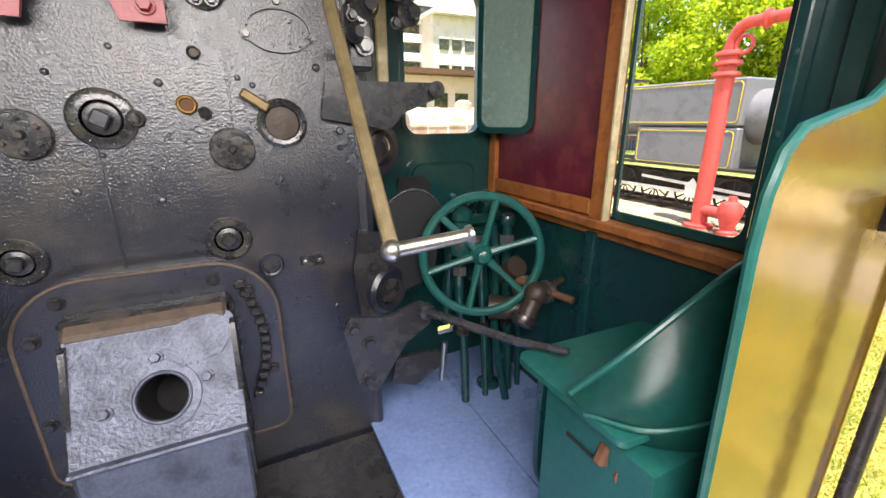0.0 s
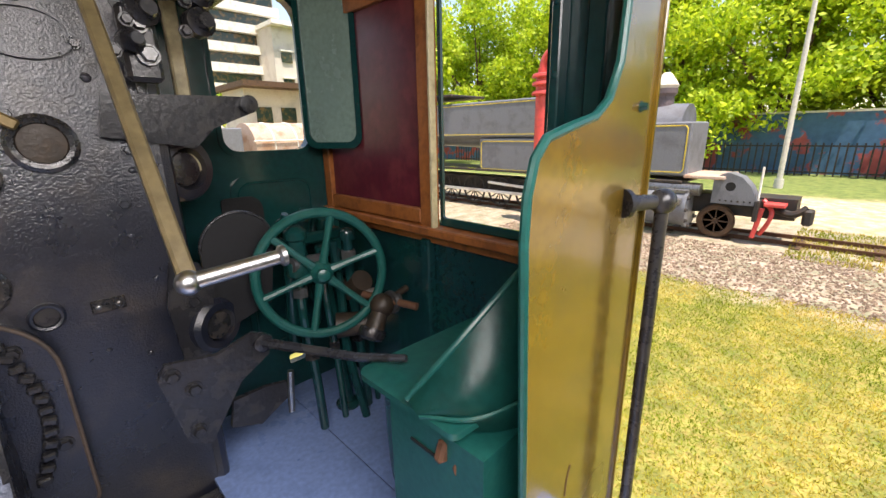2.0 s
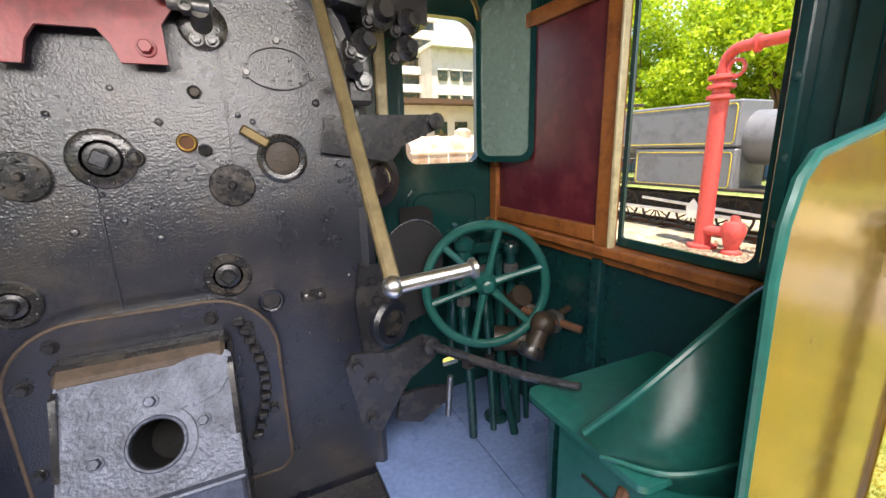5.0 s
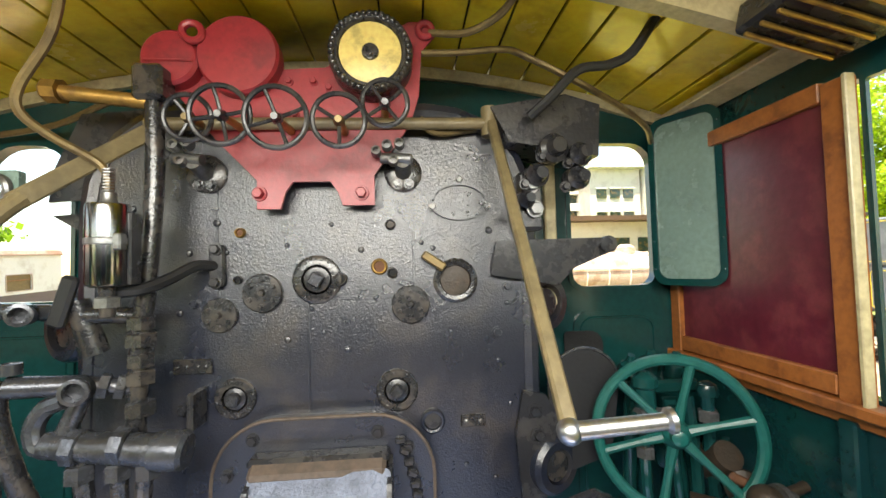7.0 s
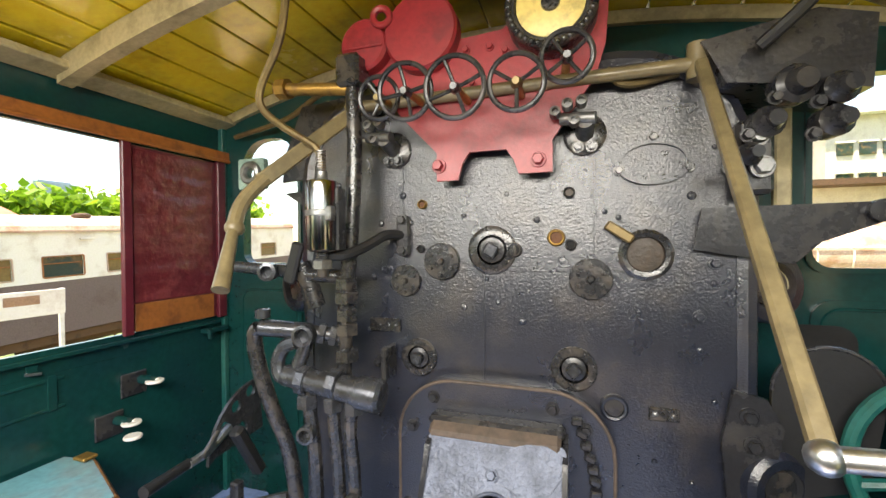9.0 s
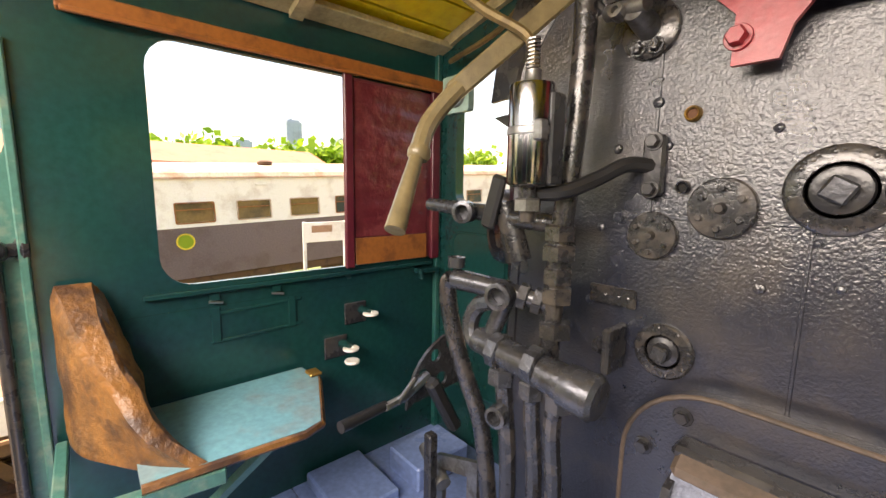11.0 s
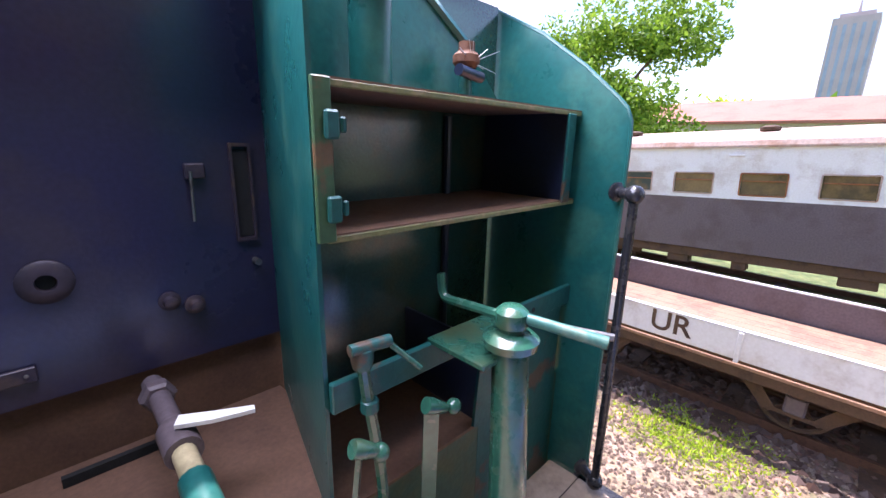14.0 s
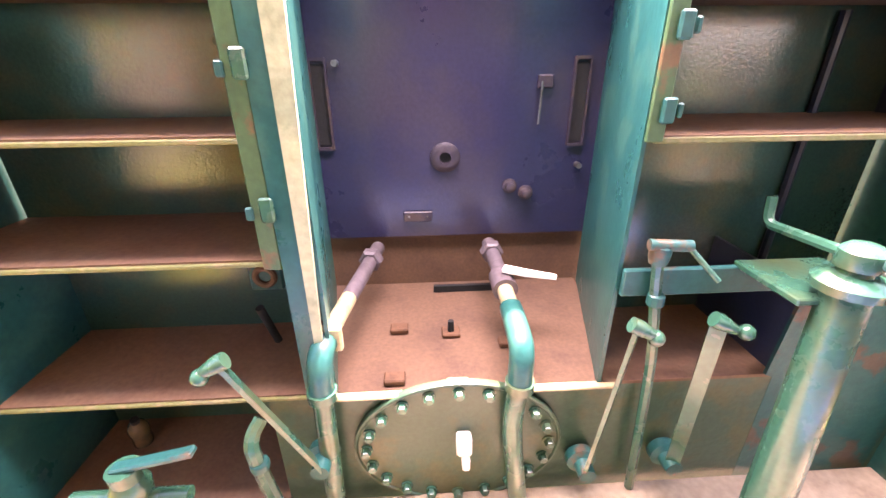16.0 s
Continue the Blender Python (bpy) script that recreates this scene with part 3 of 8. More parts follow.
wall_left = solid("wall_left", sheet(B(), [(REAR, FLOOR - 0.3), (FRONT, FLOOR - 0.3), (FRONT, EAVE + 0.1), (-0.28, EAVE + 0.1), (-0.28, 2.10), (0.20, 2.03), (0.29, 1.99), (0.325, 1.92)], [WIN_L], yz(-HALF, -1), 0.04),
                  "green", "dark green painted steel cab side with a large sliding window opening", "wall", kind="structure")
WIN_R = rrect(0.60, 1.25, 1.84, 2.12, [0.02, 0.02, 0.10, 0.10])
wall_right = solid("wall_right", sheet(B(), [(REAR, FLOOR - 0.3), (FRONT, FLOOR - 0.3), (FRONT, EAVE + 0.1), (-0.28, EAVE + 0.1), (-0.28, 2.10), (0.20, 2.06), (0.30, 2.02), (0.33, 1.92)], [WIN_R], yz(HALF, 1), 0.04),
                   "green", "dark green painted steel cab side with a sliding window opening", "wall", kind="structure")
part("window_rim", sheet(B(), rrect(0.615, 1.215, 1.85, 2.08, 0.12), [rrect(0.645, 1.25, 1.835, 2.06, 0.10)], yz(-HALF, 1), 0.006), "green", wall_left)
part("window_sill", box(B(), (-HALF + 0.012, 1.2, 1.222), (0.03, 1.22, 0.018), None, 0.003), "green", wall_left)
part("side_panel", sheet(B(), rrect(0.52, 0.42, 1.82, 1.16, 0.02), [], yz(-HALF, 1), 0.004), "green", wall_left)
# sliding window gear on the left
tl = thing("window_track", (-1.53, 1.2, 2.09), "brown varnished wooden window track under the roof", "rail")
part("rail_board", box(B(), (-1.525, 1.16, 2.095), (0.045, 1.42, 0.05), None, 0.004), "wood", tl)
part("rail_lip", box(B(), (-1.50, 1.16, 2.068), (0.014, 1.40, 0.016), None, 0.003), "wood", tl)
tl2 = thing("window_panel", (-1.53, 1.58, 1.65), "maroon wooden sliding window panel wrapped in wrinkled clear film", "window")
part("board", box(B(), (-1.535, 1.585, 1.655), (0.02, 0.50, 0.80), None, 0.003), "maroon", tl2)
part("stile", box(B(), (-1.52, 1.335, 1.655), (0.022, 0.04, 0.82), None, 0.004), "maroon", tl2)
part("stile", box(B(), (-1.52, 1.815, 1.655), (0.022, 0.05, 0.82), None, 0.004), "maroon", tl2)
part("bare_board", box(B(), (-1.522, 1.565, 1.315), (0.008, 0.40, 0.12), None, 0.002), "wood", tl2, "bare yellowish wood where the paint ends")
M["film"] = material("wrinkled_clear_film", (0.12, 0.018, 0.024), 0.14, 0, (0.22, 0.05, 0.05), 0.5, 16, 0.5, 26)
film = B()
g = bmesh.ops.create_grid(film, x_segments=26, y_segments=40, size=0.5)
for v in g["verts"]:
    u, w = v.co.x * 0.40, v.co.y * 0.66
    v.co = Vector((-1.521 + 0.006 * noise.noise(Vector((u * 4 + w * 3, w * 22, 3.1))), 1.565 + u, 1.71 + w))
part("film", film, "film", tl2, "wrinkled glossy film")
bk = thing("window_bracket", (-1.52, 1.80, 1.19), "small green window stop bracket on the side sheet", "bracket")
part("stop", box(B(), (-1.51, 1.76, 1.19), (0.05, 0.13, 0.025), None, 0.004), "green", bk)
part("stop", box(B(), (-1.49, 1.71, 1.175), (0.02, 0.02, 0.05), None, 0.004), "green", bk)
for y in (0.80, 1.02):
    wb = thing("window_latch", (-1.53, y, 1.19), "small green latch below the side window", "latch", "window latches")
    part("hinge_plate", box(B(), (-1.54, y, 1.195), (0.012, 0.035, 0.03), None, 0.003), "green", wb)
    part("pin", rod(B(), (-1.535, y - 0.02, 1.18), (-1.535, y + 0.025, 1.172), 0.005), "steel", wb)
rf_ = thing("recessed_frame", (-1.545, 0.95, 1.08), "faint green rectangular bracket frame on the side sheet", "bracket")
for z in (1.135, 1.03):
    part("crossbar", box(B(), (-1.543, 0.95, z), (0.006, 0.34, 0.012), Matrix.Rotation(0.03, 4, "X"), 0.002), "green", rf_)
for y in (0.80, 1.08):
    part("upright", box(B(), (-1.5425, y, 1.09), (0.007, 0.030, 0.13), None, 0.002), "green", rf_)

# right side window gear
tr = thing("window_panel", (1.53, 1.47, 1.6), "dark red board sliding window in a brown wooden frame", "window")
part("board", box(B(), (1.535, 1.46, 1.68), (0.02, 0.74, 0.88), None, 0.003), "maroon", tr)
part("stile", box(B(), (1.52, 1.09, 1.68), (0.035, 0.075, 0.90), None, 0.004), "wood", tr)
part("stile", box(B(), (1.52, 1.825, 1.68), (0.035, 0.06, 0.90), None, 0.004), "wood", tr)
part("bottom_rail", box(B(), (1.52, 1.46, 1.275), (0.035, 0.66, 0.06), None, 0.004), "wood", tr)
part("top_rail", box(B(), (1.52, 1.46, 2.11), (0.035, 0.66, 0.06), None, 0.004), "wood", tr)
part("edge_strip", box(B(), (1.505, 1.05, 1.68), (0.03, 0.014, 0.90), None, 0.003), "cream", tr)
sr = thing("window_sill", (1.52, 1.2, 1.22), "worn brown wooden window sill with flaking varnish", "sill")
part("sill_board", box(B(), (1.515, 1.22, 1.222), (0.07, 1.30, 0.035), None, 0.005), "wood", sr)
part("apron", box(B(), (1.535, 1.22, 1.185), (0.02, 1.28, 0.04), None, 0.004), "wood", sr)
part("rim", sheet(B(), rrect(0.575, 1.245, 1.05, 2.14, [0.05, 0.02, 0.02, 0.10]), [rrect(0.605, 1.275, 1.035, 2.11, [0.04, 0.01, 0.01, 0.08])], yz(HALF, -1), 0.012), "green", wall_right)
part("wall_rib", box(B(), (1.525, 0.56, 1.75), (0.05, 0.03, 0.95), None, 0.004), "green", wall_right)
part("wall_rib", box(B(), (1.54, 0.46, 1.75), (0.025, 0.05, 0.95), None, 0.004), "green", wall_right)
for z in (1.40, 1.56, 1.74, 1.92):
    part("rivet", rivet(B(), (1.505, 0.56, z), (-1, 0, 0), 0.014), "green", wall_right)
part("side_box", box(B(), (1.53, 1.12, 0.95), (0.04, 0.05, 0.46), None, 0.006), "green", wall_right)

# front wall with its two spectacle windows and the boiler opening
WFL = rrect(-1.40, 1.53, -1.06, 2.17, [0.05, 0.05, 0.14, 0.14])
WFR = rrect(1.045, 1.53, 1.435, 2.18, [0.06, 0.06, 0.10, 0.10])
boiler_cut = [(-0.80, FLOOR + 0.02), (0.80, FLOOR + 0.02), (0.84, 1.0)] + [(0.84 * math.cos(radians(a)), 1.40 + 0.86 * math.sin(radians(a))) for a in range(0, 181, 12)] + [(-0.84, 1.0)]
arch = [(x, roof_z(x)) for x in [1.59 - 3.18 * i / 24 for i in range(25)]]
wall_front = solid("wall_front", sheet(B(), [(-1.59, FLOOR - 0.3), (1.59, FLOOR - 0.3)] + arch, [WFL, WFR, boiler_cut, rrect(1.205, 0.438, 1.30, 0.488, 0.012)], xz(FRONT, 1), 0.04),
                   "green", "dark green painted front sheet with two spectacle windows", "wall", kind="structure")
for w in (WFL, WFR):
    cu, cv = sum(p[0] for p in w) / len(w), sum(p[1] for p in w) / len(w)
    big = [(cu + (u - cu) * 1.10, cv + (v - cv) * 1.06) for u, v in w]
    part("window_rim", sheet(B(), big, [w], xz(FRONT, -1), 0.012), "green", wall_front)
for sx in (-1, 1):
    door = thing("front_hatch", (sx * 1.24, 1.85, 1.0), "dark green raised hatch panel in the front sheet", "hatch")
    part("panel", sheet(B(), rrect(sx * 1.24 - 0.20, 0.55, sx * 1.24 + 0.20, 1.42, 0.07), [], xz(FRONT - 0.003, -1), 0.012), "green", door)
    part("beading", tube(B(), [Vector((sx * 1.24 + u, FRONT - 0.016, v)) for u, v in rrect(-0.17, 0.6, 0.17, 1.39, 0.06)], 0.006, 6, closed=True), "green", door)
op = thing("hatch_opening", (1.08, 1.845, 1.15), "black rounded access opening low in the front sheet", "opening")
part("recess", sheet(B(), rrect(0.99, 1.02, 1.165, 1.335, [0.01, 0.02, 0.06, 0.02]), [], xz(FRONT - 0.020, -1), 0.006), "soot", op)
part("corner_angle", box(B(), (-1.535, 1.845, 1.3), (0.03, 0.03, 2.0), None, 0.004), "teal", wall_front)
part("corner_angle", box(B(), (1.535, 1.845, 1.3), (0.03, 0.03, 2.0), None, 0.004), "teal", wall_front)

# roof: yellow boards on steel ribs
ceiling = B()
R0, R1 = -0.28, FRONT
n_board = 21
for i in range(n_board):
    x0, x1 = -1.60 + 3.2 * i / n_board + 0.003, -1.60 + 3.2 * (i + 1) / n_board - 0.003
    k = (roof_z(x1) - roof_z(x0)) / (x1 - x0)
    box(ceiling, ((x0 + x1) / 2, (R0 + R1) / 2, (roof_z(x0) + roof_z(x1)) / 2 + 0.011), (x1 - x0, R1 - R0, 0.02), Matrix.Rotation(-math.atan(k), 4, "Y"), 0.003)
solid("ceiling", ceiling, "plank", "glossy yellow painted boards of the arched cab roof", "ceiling", kind="structure")
deck = B()
for i in range(24):
    x0, x1 = -1.68 + 3.36 * i / 24, -1.68 + 3.36 * (i + 1) / 24
    k = (roof_z(x1) - roof_z(x0)) / (x1 - x0)
    box(deck, ((x0 + x1) / 2, (R0 + R1) / 2 + 0.03, (roof_z(x0) + roof_z(x1)) / 2 + 0.035), (x1 - x0 + 0.004, R1 - R0 + 0.14, 0.02), Matrix.Rotation(-math.atan(k), 4, "Y"))
solid("roof", deck, "green", "dark green arched steel cab roof over the boards", "roof", kind="structure")
for y, h, d in ((1.10, 0.085, 0.05), (0.30, 0.09, 0.05), (1.835, 0.05, 0.045), (-0.26, 0.10, 0.03)):
    rib = B()
    outer = [(x, roof_z(x) - 0.004) for x in [1.52 - 3.04 * i / 20 for i in range(21)]]
    inner = [(x, z - h) for x, z in outer]
    sheet(rib, inner[::-1] + outer, [], xz(y, 1), d)
    solid("roof_rib", rib, "cream" if y > 0 else "green", "yellowed cream painted arched steel roof rib", "roof rib", "roof ribs", "structure")
for sx in (-1, 1):
    solid("eave_angle", box(B(), (sx * 1.50, 1.0, EAVE - 0.015), (0.10, 1.72, 0.03), Matrix.Rotation(sx * 0.25, 4, "Y"), 0.004), "cream",
          "dirty cream angle iron along the eave", "trim", "", "structure")

# right wing plate, yellow at the back, with a green edge
prof = [(1.095, -0.25), (1.075, 0.80), (1.055, 1.20), (1.045, 1.40), (1.050, 1.48), (1.07, 1.545), (1.105, 1.58), (1.19, 1.60), (1.29, 1.62), (1.347, 1.655), (1.39, 1.735), (1.40, 1.85), (1.405, 2.30), (1.60, 2.30), (1.60, -0.25)]
wing = thing("wing_plate", (1.28, 0.33, FLOOR), "curved steel wing plate, glossy yellow with green edges, beside the doorway", "panel")
part("plate", sheet(B(), prof, [], xz(0.325, 1), 0.008), "yellow", wing, "yellow ochre painted sheet with scratches")
part("inner_face", sheet(B(), prof, [], xz(0.335, 1), 0.003), "green", wing, "green painted inner face")
part("edge", tube(B(), [Vector((u, 0.331, v)) for u, v in prof[:13]], 0.010, 8), "cabteal", wing, "teal rounded edging")
for pts in ([(1.13, 0.62), (1.14, 0.575), (1.155, 0.55)], [(1.165, 0.64), (1.17, 0.60), (1.16, 0.565), (1.135, 0.53)], [(1.29, 0.74), (1.275, 0.70), (1.27, 0.65)], [(1.10, 0.45), (1.11, 0.40)]):
    part("scratch", tube(B(), smooth_path([Vector((u, 0.3245, v)) for u, v in pts], 3), 0.0022, 4), "underframe", wing, "dark scratch through the paint")
part("bolt", bolt(B(), (1.515, 0.325, 1.645), (0, -1, 0), 0.010), "green", wing)
part("side_flange", box(B(), (1.60, 0.36, 1.0), (0.012, 0.09, 2.5), None, 0.003), "yellow", wing)
# left door edge
lpost = thing("door_post", (-1.56, 0.33, FLOOR), "dark green door post with a worn pale edge", "post")
part("post", box(B(), (-1.56, 0.33, 0.95), (0.06, 0.022, 2.05), None, 0.004), "post_green", lpost)
part("swell", sheet(B(), [(0.325, 0.0), (0.325, 1.72), (0.305, 1.66), (0.285, 1.60), (0.28, 1.5), (0.28, 0.0)], [], yz(-1.60, 1), 0.04), "post_green", lpost)


def handrail(x, y, z0, z1, ax, kind_label):
    """An upright black rail on two brackets that reach to ax in x."""
    h = thing("handrail", (x, y, z0), kind_label, "handrail", "door handrails")
    part("bar", rod(B(), (x, y, z0), (x, y, z1), 0.017), "black", h)
    for z in (z0 + 0.03, z1):
        part("ball", ball(B(), (x, y, z), 0.034), "black", h)
        a = Vector(ax(z))
        part("stalk", rod(B(), (x, y, z), a, 0.018, 0.022), "black", h)
        part("flange", lathe(B(), a, Vector((x, y, z)) - a, [(0.036, 0), (0.036, 0.012), (0.024, 0.018)], 16), "black", h)
    return h


handrail(1.56, 0.262, 0.12, 1.415, lambda z: (1.462, 0.322, z), "black painted upright grab rail on ball brackets beside the doorway")
handrail(-1.535, 0.27, 0.12, 1.405, lambda z: (-1.56, 0.33, z), "black painted upright grab rail on ball brackets beside the doorway")
handrail(-1.47, -0.535, 0.12, 1.375, lambda z: (-1.51, -0.62, z), "black painted upright grab rail fixed to the tender side")
handrail(1.50, -0.535, 0.12, 1.375, lambda z: (1.53, -0.62, z), "black painted upright grab rail fixed to the tender side")

# ---- boiler backhead ----
BH = 1.50
boiler = thing("boiler_backhead", (0, BH, FLOOR), "glossy black boiler backhead thick with paint, plugs and rivets", "boiler")
shape = [(-0.74, 0.0), (0.74, 0.0), (0.74, 1.55)] + [(0.74 - 0.34 * (1 - math.cos(radians(a))), 1.85 + 0.34 * math.sin(radians(a))) for a in range(0, 91, 15)] + \
        [(-0.74 + 0.34 * (1 - math.cos(radians(a))), 1.85 + 0.34 * math.sin(radians(a))) for a in range(90, -1, -15)] + [(-0.74, 1.55)]
fire = [(u, v) for u, v in disc(0.03, 0.80, 0.19, 24, 0.15)]
part("plate", sheet(B(), shape, [fire], xz(BH, 1), 0.03), "backhead", boiler)
part("barrel", tube(B(), [Vector((u, BH + 0.02, v)) for u, v in shape], 0.035, 8, closed=True), "backhead", boiler)
side = B()
sheet(side, shape, [[(u * 0.97, 0.32 + (v - 0.32) * 0.985) for u, v in shape]], xz(BH + 0.02, 1), 0.5)
part("wrapper", side, "black", boiler)
part("firebox_void", box(B(), (0.03, BH + 0.20, 0.80), (0.5, 0.3, 0.4)), "soot", boiler)
# plate seams
part("seam", box(B(), (0.06, BH - 0.001, 1.535), (0.95, 0.005, 0.012), None, 0.001), "backhead", boiler)
part("seam", box(B(), (-0.03, BH - 0.001, 1.30), (0.007, 0.005, 0.5), None, 0.001), "backhead", boiler)
part("seam", box(B(), (0.33, BH - 0.001, 1.75), (0.007, 0.005, 0.42), None, 0.001), "backhead", boiler)
part("seam", box(B(), (-0.33, BH - 0.001, 1.75), (0.007, 0.005, 0.42), None, 0.001), "backhead", boiler)


def plug(x, z, r, square=True, mat="blackpipe"):
    p = part("washout_plug", lathe(B(), (x, BH, z), (0, -1, 0), [(r, 0), (r, 0.008), (r * 0.93, 0.012), (r * 0.62, 0.013), (r * 0.60, -0.012)], 28), mat, boiler)
    part("plug_body", lathe(B(), (x, BH - 0.010, z), (0, -1, 0), [(r * 0.56, -0.01), (r * 0.52, 0.0), (r * 0.34, 0.004), (r * 0.3, 0.003)], 24), "black", p)
    if square:
        part("plug_nut", box(B(), (x, BH - 0.02, z), (r * 0.52, 0.04, r * 0.52), Matrix.Rotation(0.5 + x, 4, "Y"), 0.004), "pipesteel", p)
    for i in range(8):
        a = i * math.tau / 8 + 0.2
        part("stud", rivet(B(), (x + r * 0.85 * math.cos(a), BH - 0.010, z + r * 0.85 * math.sin(a)), (0, -1, 0), r * 0.07), mat, p)
    return p


plug(-0.27, 1.212, 0.068)
plug(0.265, 1.215, 0.072)
plug(0.0, 1.60, 0.083)


def blank(x, z, r, mat="blackpipe"):
    p = part("blank_flange", lathe(B(), (x, BH, z), (0, -1, 0), [(r, 0), (r, 0.012), (r * 0.95, 0.016), (r * 0.2, 0.017), (r * 0.12, 0.03)], 28), mat, boiler)
    for i in range(6):
        a = i * math.tau / 6 + 0.5
        part("stud", bolt(B(), (x + r * 0.66 * math.cos(a), BH - 0.015, z + r * 0.66 * math.sin(a)), (0, -1, 0), r * 0.11, 0.010), mat, p)
    return p


blank(-0.180, 1.56, 0.066)
blank(0.317, 1.507, 0.066)
blank(-0.318, 1.49, 0.058)


def socket(x, z, r, mat="brass", ring_mat="blackpipe", rv=None):
    """A ring with a dark recess."""
    p = part("fitting_ring", lathe(B(), (x, BH, z), (0, -1, 0), [(r, 0), (r, 0.012), (r * 0.86, 0.018), (r * 0.70, 0.016), (r * 0.68, -0.015)], 24), ring_mat, boiler)
    part("recess", lathe(B(), (x, BH - 0.004, z), (0, -1, 0), [(r * 0.69, 0), (r * 0.66, 0.002), (r * 0.2, 0.003)], 20), mat, p)
    return p


socket(0.475, 1.585, 0.078, "darkvalve")
socket(0.078, 1.60, 0.024, "soot")
socket(0.252, 1.785, 0.019, "darkvalve")
socket(0.257, 1.617, 0.019, "soot")
socket(-0.253, 1.765, 0.017, "rust", "brass")
socket(0.212, 1.64, 0.028, "rust", "brass")
socket(-0.26, 1.605, 0.015, "soot")
socket(0.385, 1.105, 0.042, "black", "backhead")
ov = part("oval_blank", sheet(B(), disc(0.495, 1.865, 0.105, 28, 0.068), [disc(0.495, 1.865, 0.090, 28, 0.055)], xz(BH, -1), 0.016), "backhead", boiler)
part("oval_recess", sheet(B(), disc(0.495, 1.865, 0.092, 28, 0.057), [], xz(BH, -1), 0.004), "backhead", ov)
for x, z in ((0.495, 1.94), (0.40, 1.845), (0.59, 1.845)):
    part("stud", bolt(B(), (x, BH - 0.01, z), (0, -1, 0), 0.012), "blackpipe", ov)
npl = part("name_plate", box(B(), (-0.405, BH - 0.006, 1.323), (0.125, 0.012, 0.05), None, 0.004), "blackpipe", boiler)
for x in (-0.45, -0.42, -0.385, -0.36):
    part("stud", rivet(B(), (x, BH - 0.012, 1.323), (0, -1, 0), 0.007), "blackpipe", npl)
npr = part("name_plate", box(B(), (0.525, BH - 0.006, 1.10), (0.085, 0.012, 0.04), None, 0.003), "blackpipe", boiler)
for x in (0.50, 0.55):
    part("stud", rivet(B(), (x, BH - 0.012, 1.10), (0, -1, 0), 0.009), "dullsteel", npr)
random.seed(4)
for x, z in [(0.40, 1.70), (0.40, 1.57), (0.66, 1.50), (0.02, 1.42), (-0.02, 1.50), (-0.30, 1.70), (-0.33, 1.80), (-0.42, 1.70), (-0.36, 1.93), (0.36, 1.72), (0.33, 1.95), (0.62, 1.30),
             (0.60, 0.90), (0.50, 0.95), (0.66, 1.15), (0.10, 1.36), (-0.1, 1.40), (-0.45, 1.50), (-0.47, 1.30), (0.05, 1.79), (-0.10, 1.72), (0.15, 1.70), (-0.58, 1.62), (-0.60, 1.85), (0.60, 1.76), (0.66, 1.90)]:
    part("rivet", rivet(B(), (x, BH - 0.001, z), (0, -1, 0), 0.008 + 0.006 * random.random()), "backhead", boiler)
for x, z in ((0.42, 1.66), (0.66, 1.56), (-0.40, 1.53), (0.62, 1.40)):
    part("stay_nut", bolt(B(), (x, BH - 0.001, z), (0, -1, 0), 0.014), "backhead", boiler)
part("cotter", box(B(), (0.40, BH - 0.02, 1.655), (0.09, 0.03, 0.03), Matrix.Rotation(0.6, 4, "Y"), 0.005), "oldbrass", boiler)

# firehole: frame, door plate and chute
fd = thing("firehole_door", (0.03, 1.42, 0.70), "black cast firehole door with a sloping plate and a round hole", "firehole door")
fo = rrect(-0.33, 0.46, 0.385, 1.15, [0.06, 0.06, 0.20, 0.20], 8)
part("frame", sheet(B(), fo, [rrect(-0.20, 0.50, 0.24, 1.00, 0.05)], xz(BH - 0.001, -1), 0.045), "backhead", fd)
part("frame_bead", tube(B(), [Vector((u, BH - 0.045, v)) for u, v in fo], 0.006, 8, closed=True), "drybrown", fd, "brownish worn edge bead")
part("lintel", box(B(), (0.02, BH - 0.075, 1.035), (0.44, 0.07, 0.03), None, 0.010), "black", fd)
sl = Matrix.Rotation(radians(-32), 4, "X")
hood = B()
box(hood, (0.02, 1.39, 1.02), (0.42, 0.07, 0.03), Matrix.Rotation(radians(35), 4, "X"), 0.012)
part("hood", hood, "drybrown", fd, "brown sooty hood lip")
face_m = Matrix.Translation((0.03, 1.275, 0.85)) @ Matrix.Rotation(radians(-30), 4, "X")
facep = B()
sheet(facep, rrect(-0.215, -0.17, 0.215, 0.19, [0.01, 0.01, 0.02, 0.02]), [disc(0.01, -0.03, 0.066, 24)], lambda u, v, w: face_m @ Vector((u, w, v)), 0.02)
dp = part("door_plate", facep, "plateblue", fd, "bluish worn steel plate")
out_ = face_m.to_3x3() @ Vector((0, -1, 0))
on_face = lambda u, v, w: face_m @ Vector((u, -w, v))
part("hole_rim", sheet(B(), disc(0.01, -0.03, 0.098, 36), [disc(0.01, -0.03, 0.066, 36)], on_face, 0.010), "plateblue", dp, "smooth grey raised lip")
part("hole_lip", ring(B(), face_m @ Vector((0.01, -0.010, -0.03)), out_, 0.070, 0.006, 36, 8), "plateblue", dp)
part("hole_sleeve", sheet(B(), disc(0.01, -0.03, 0.085, 28), [disc(0.01, -0.03, 0.067, 28)], lambda u, v, w: face_m @ Vector((u, 0.021 + w, v)), 0.22), "soot", dp)
part("hole_dark", sheet(B(), disc(0.01, -0.03, 0.085, 24), [], lambda u, v, w: face_m @ Vector((u, 0.243 + w, v)), 0.01), "soot", dp)
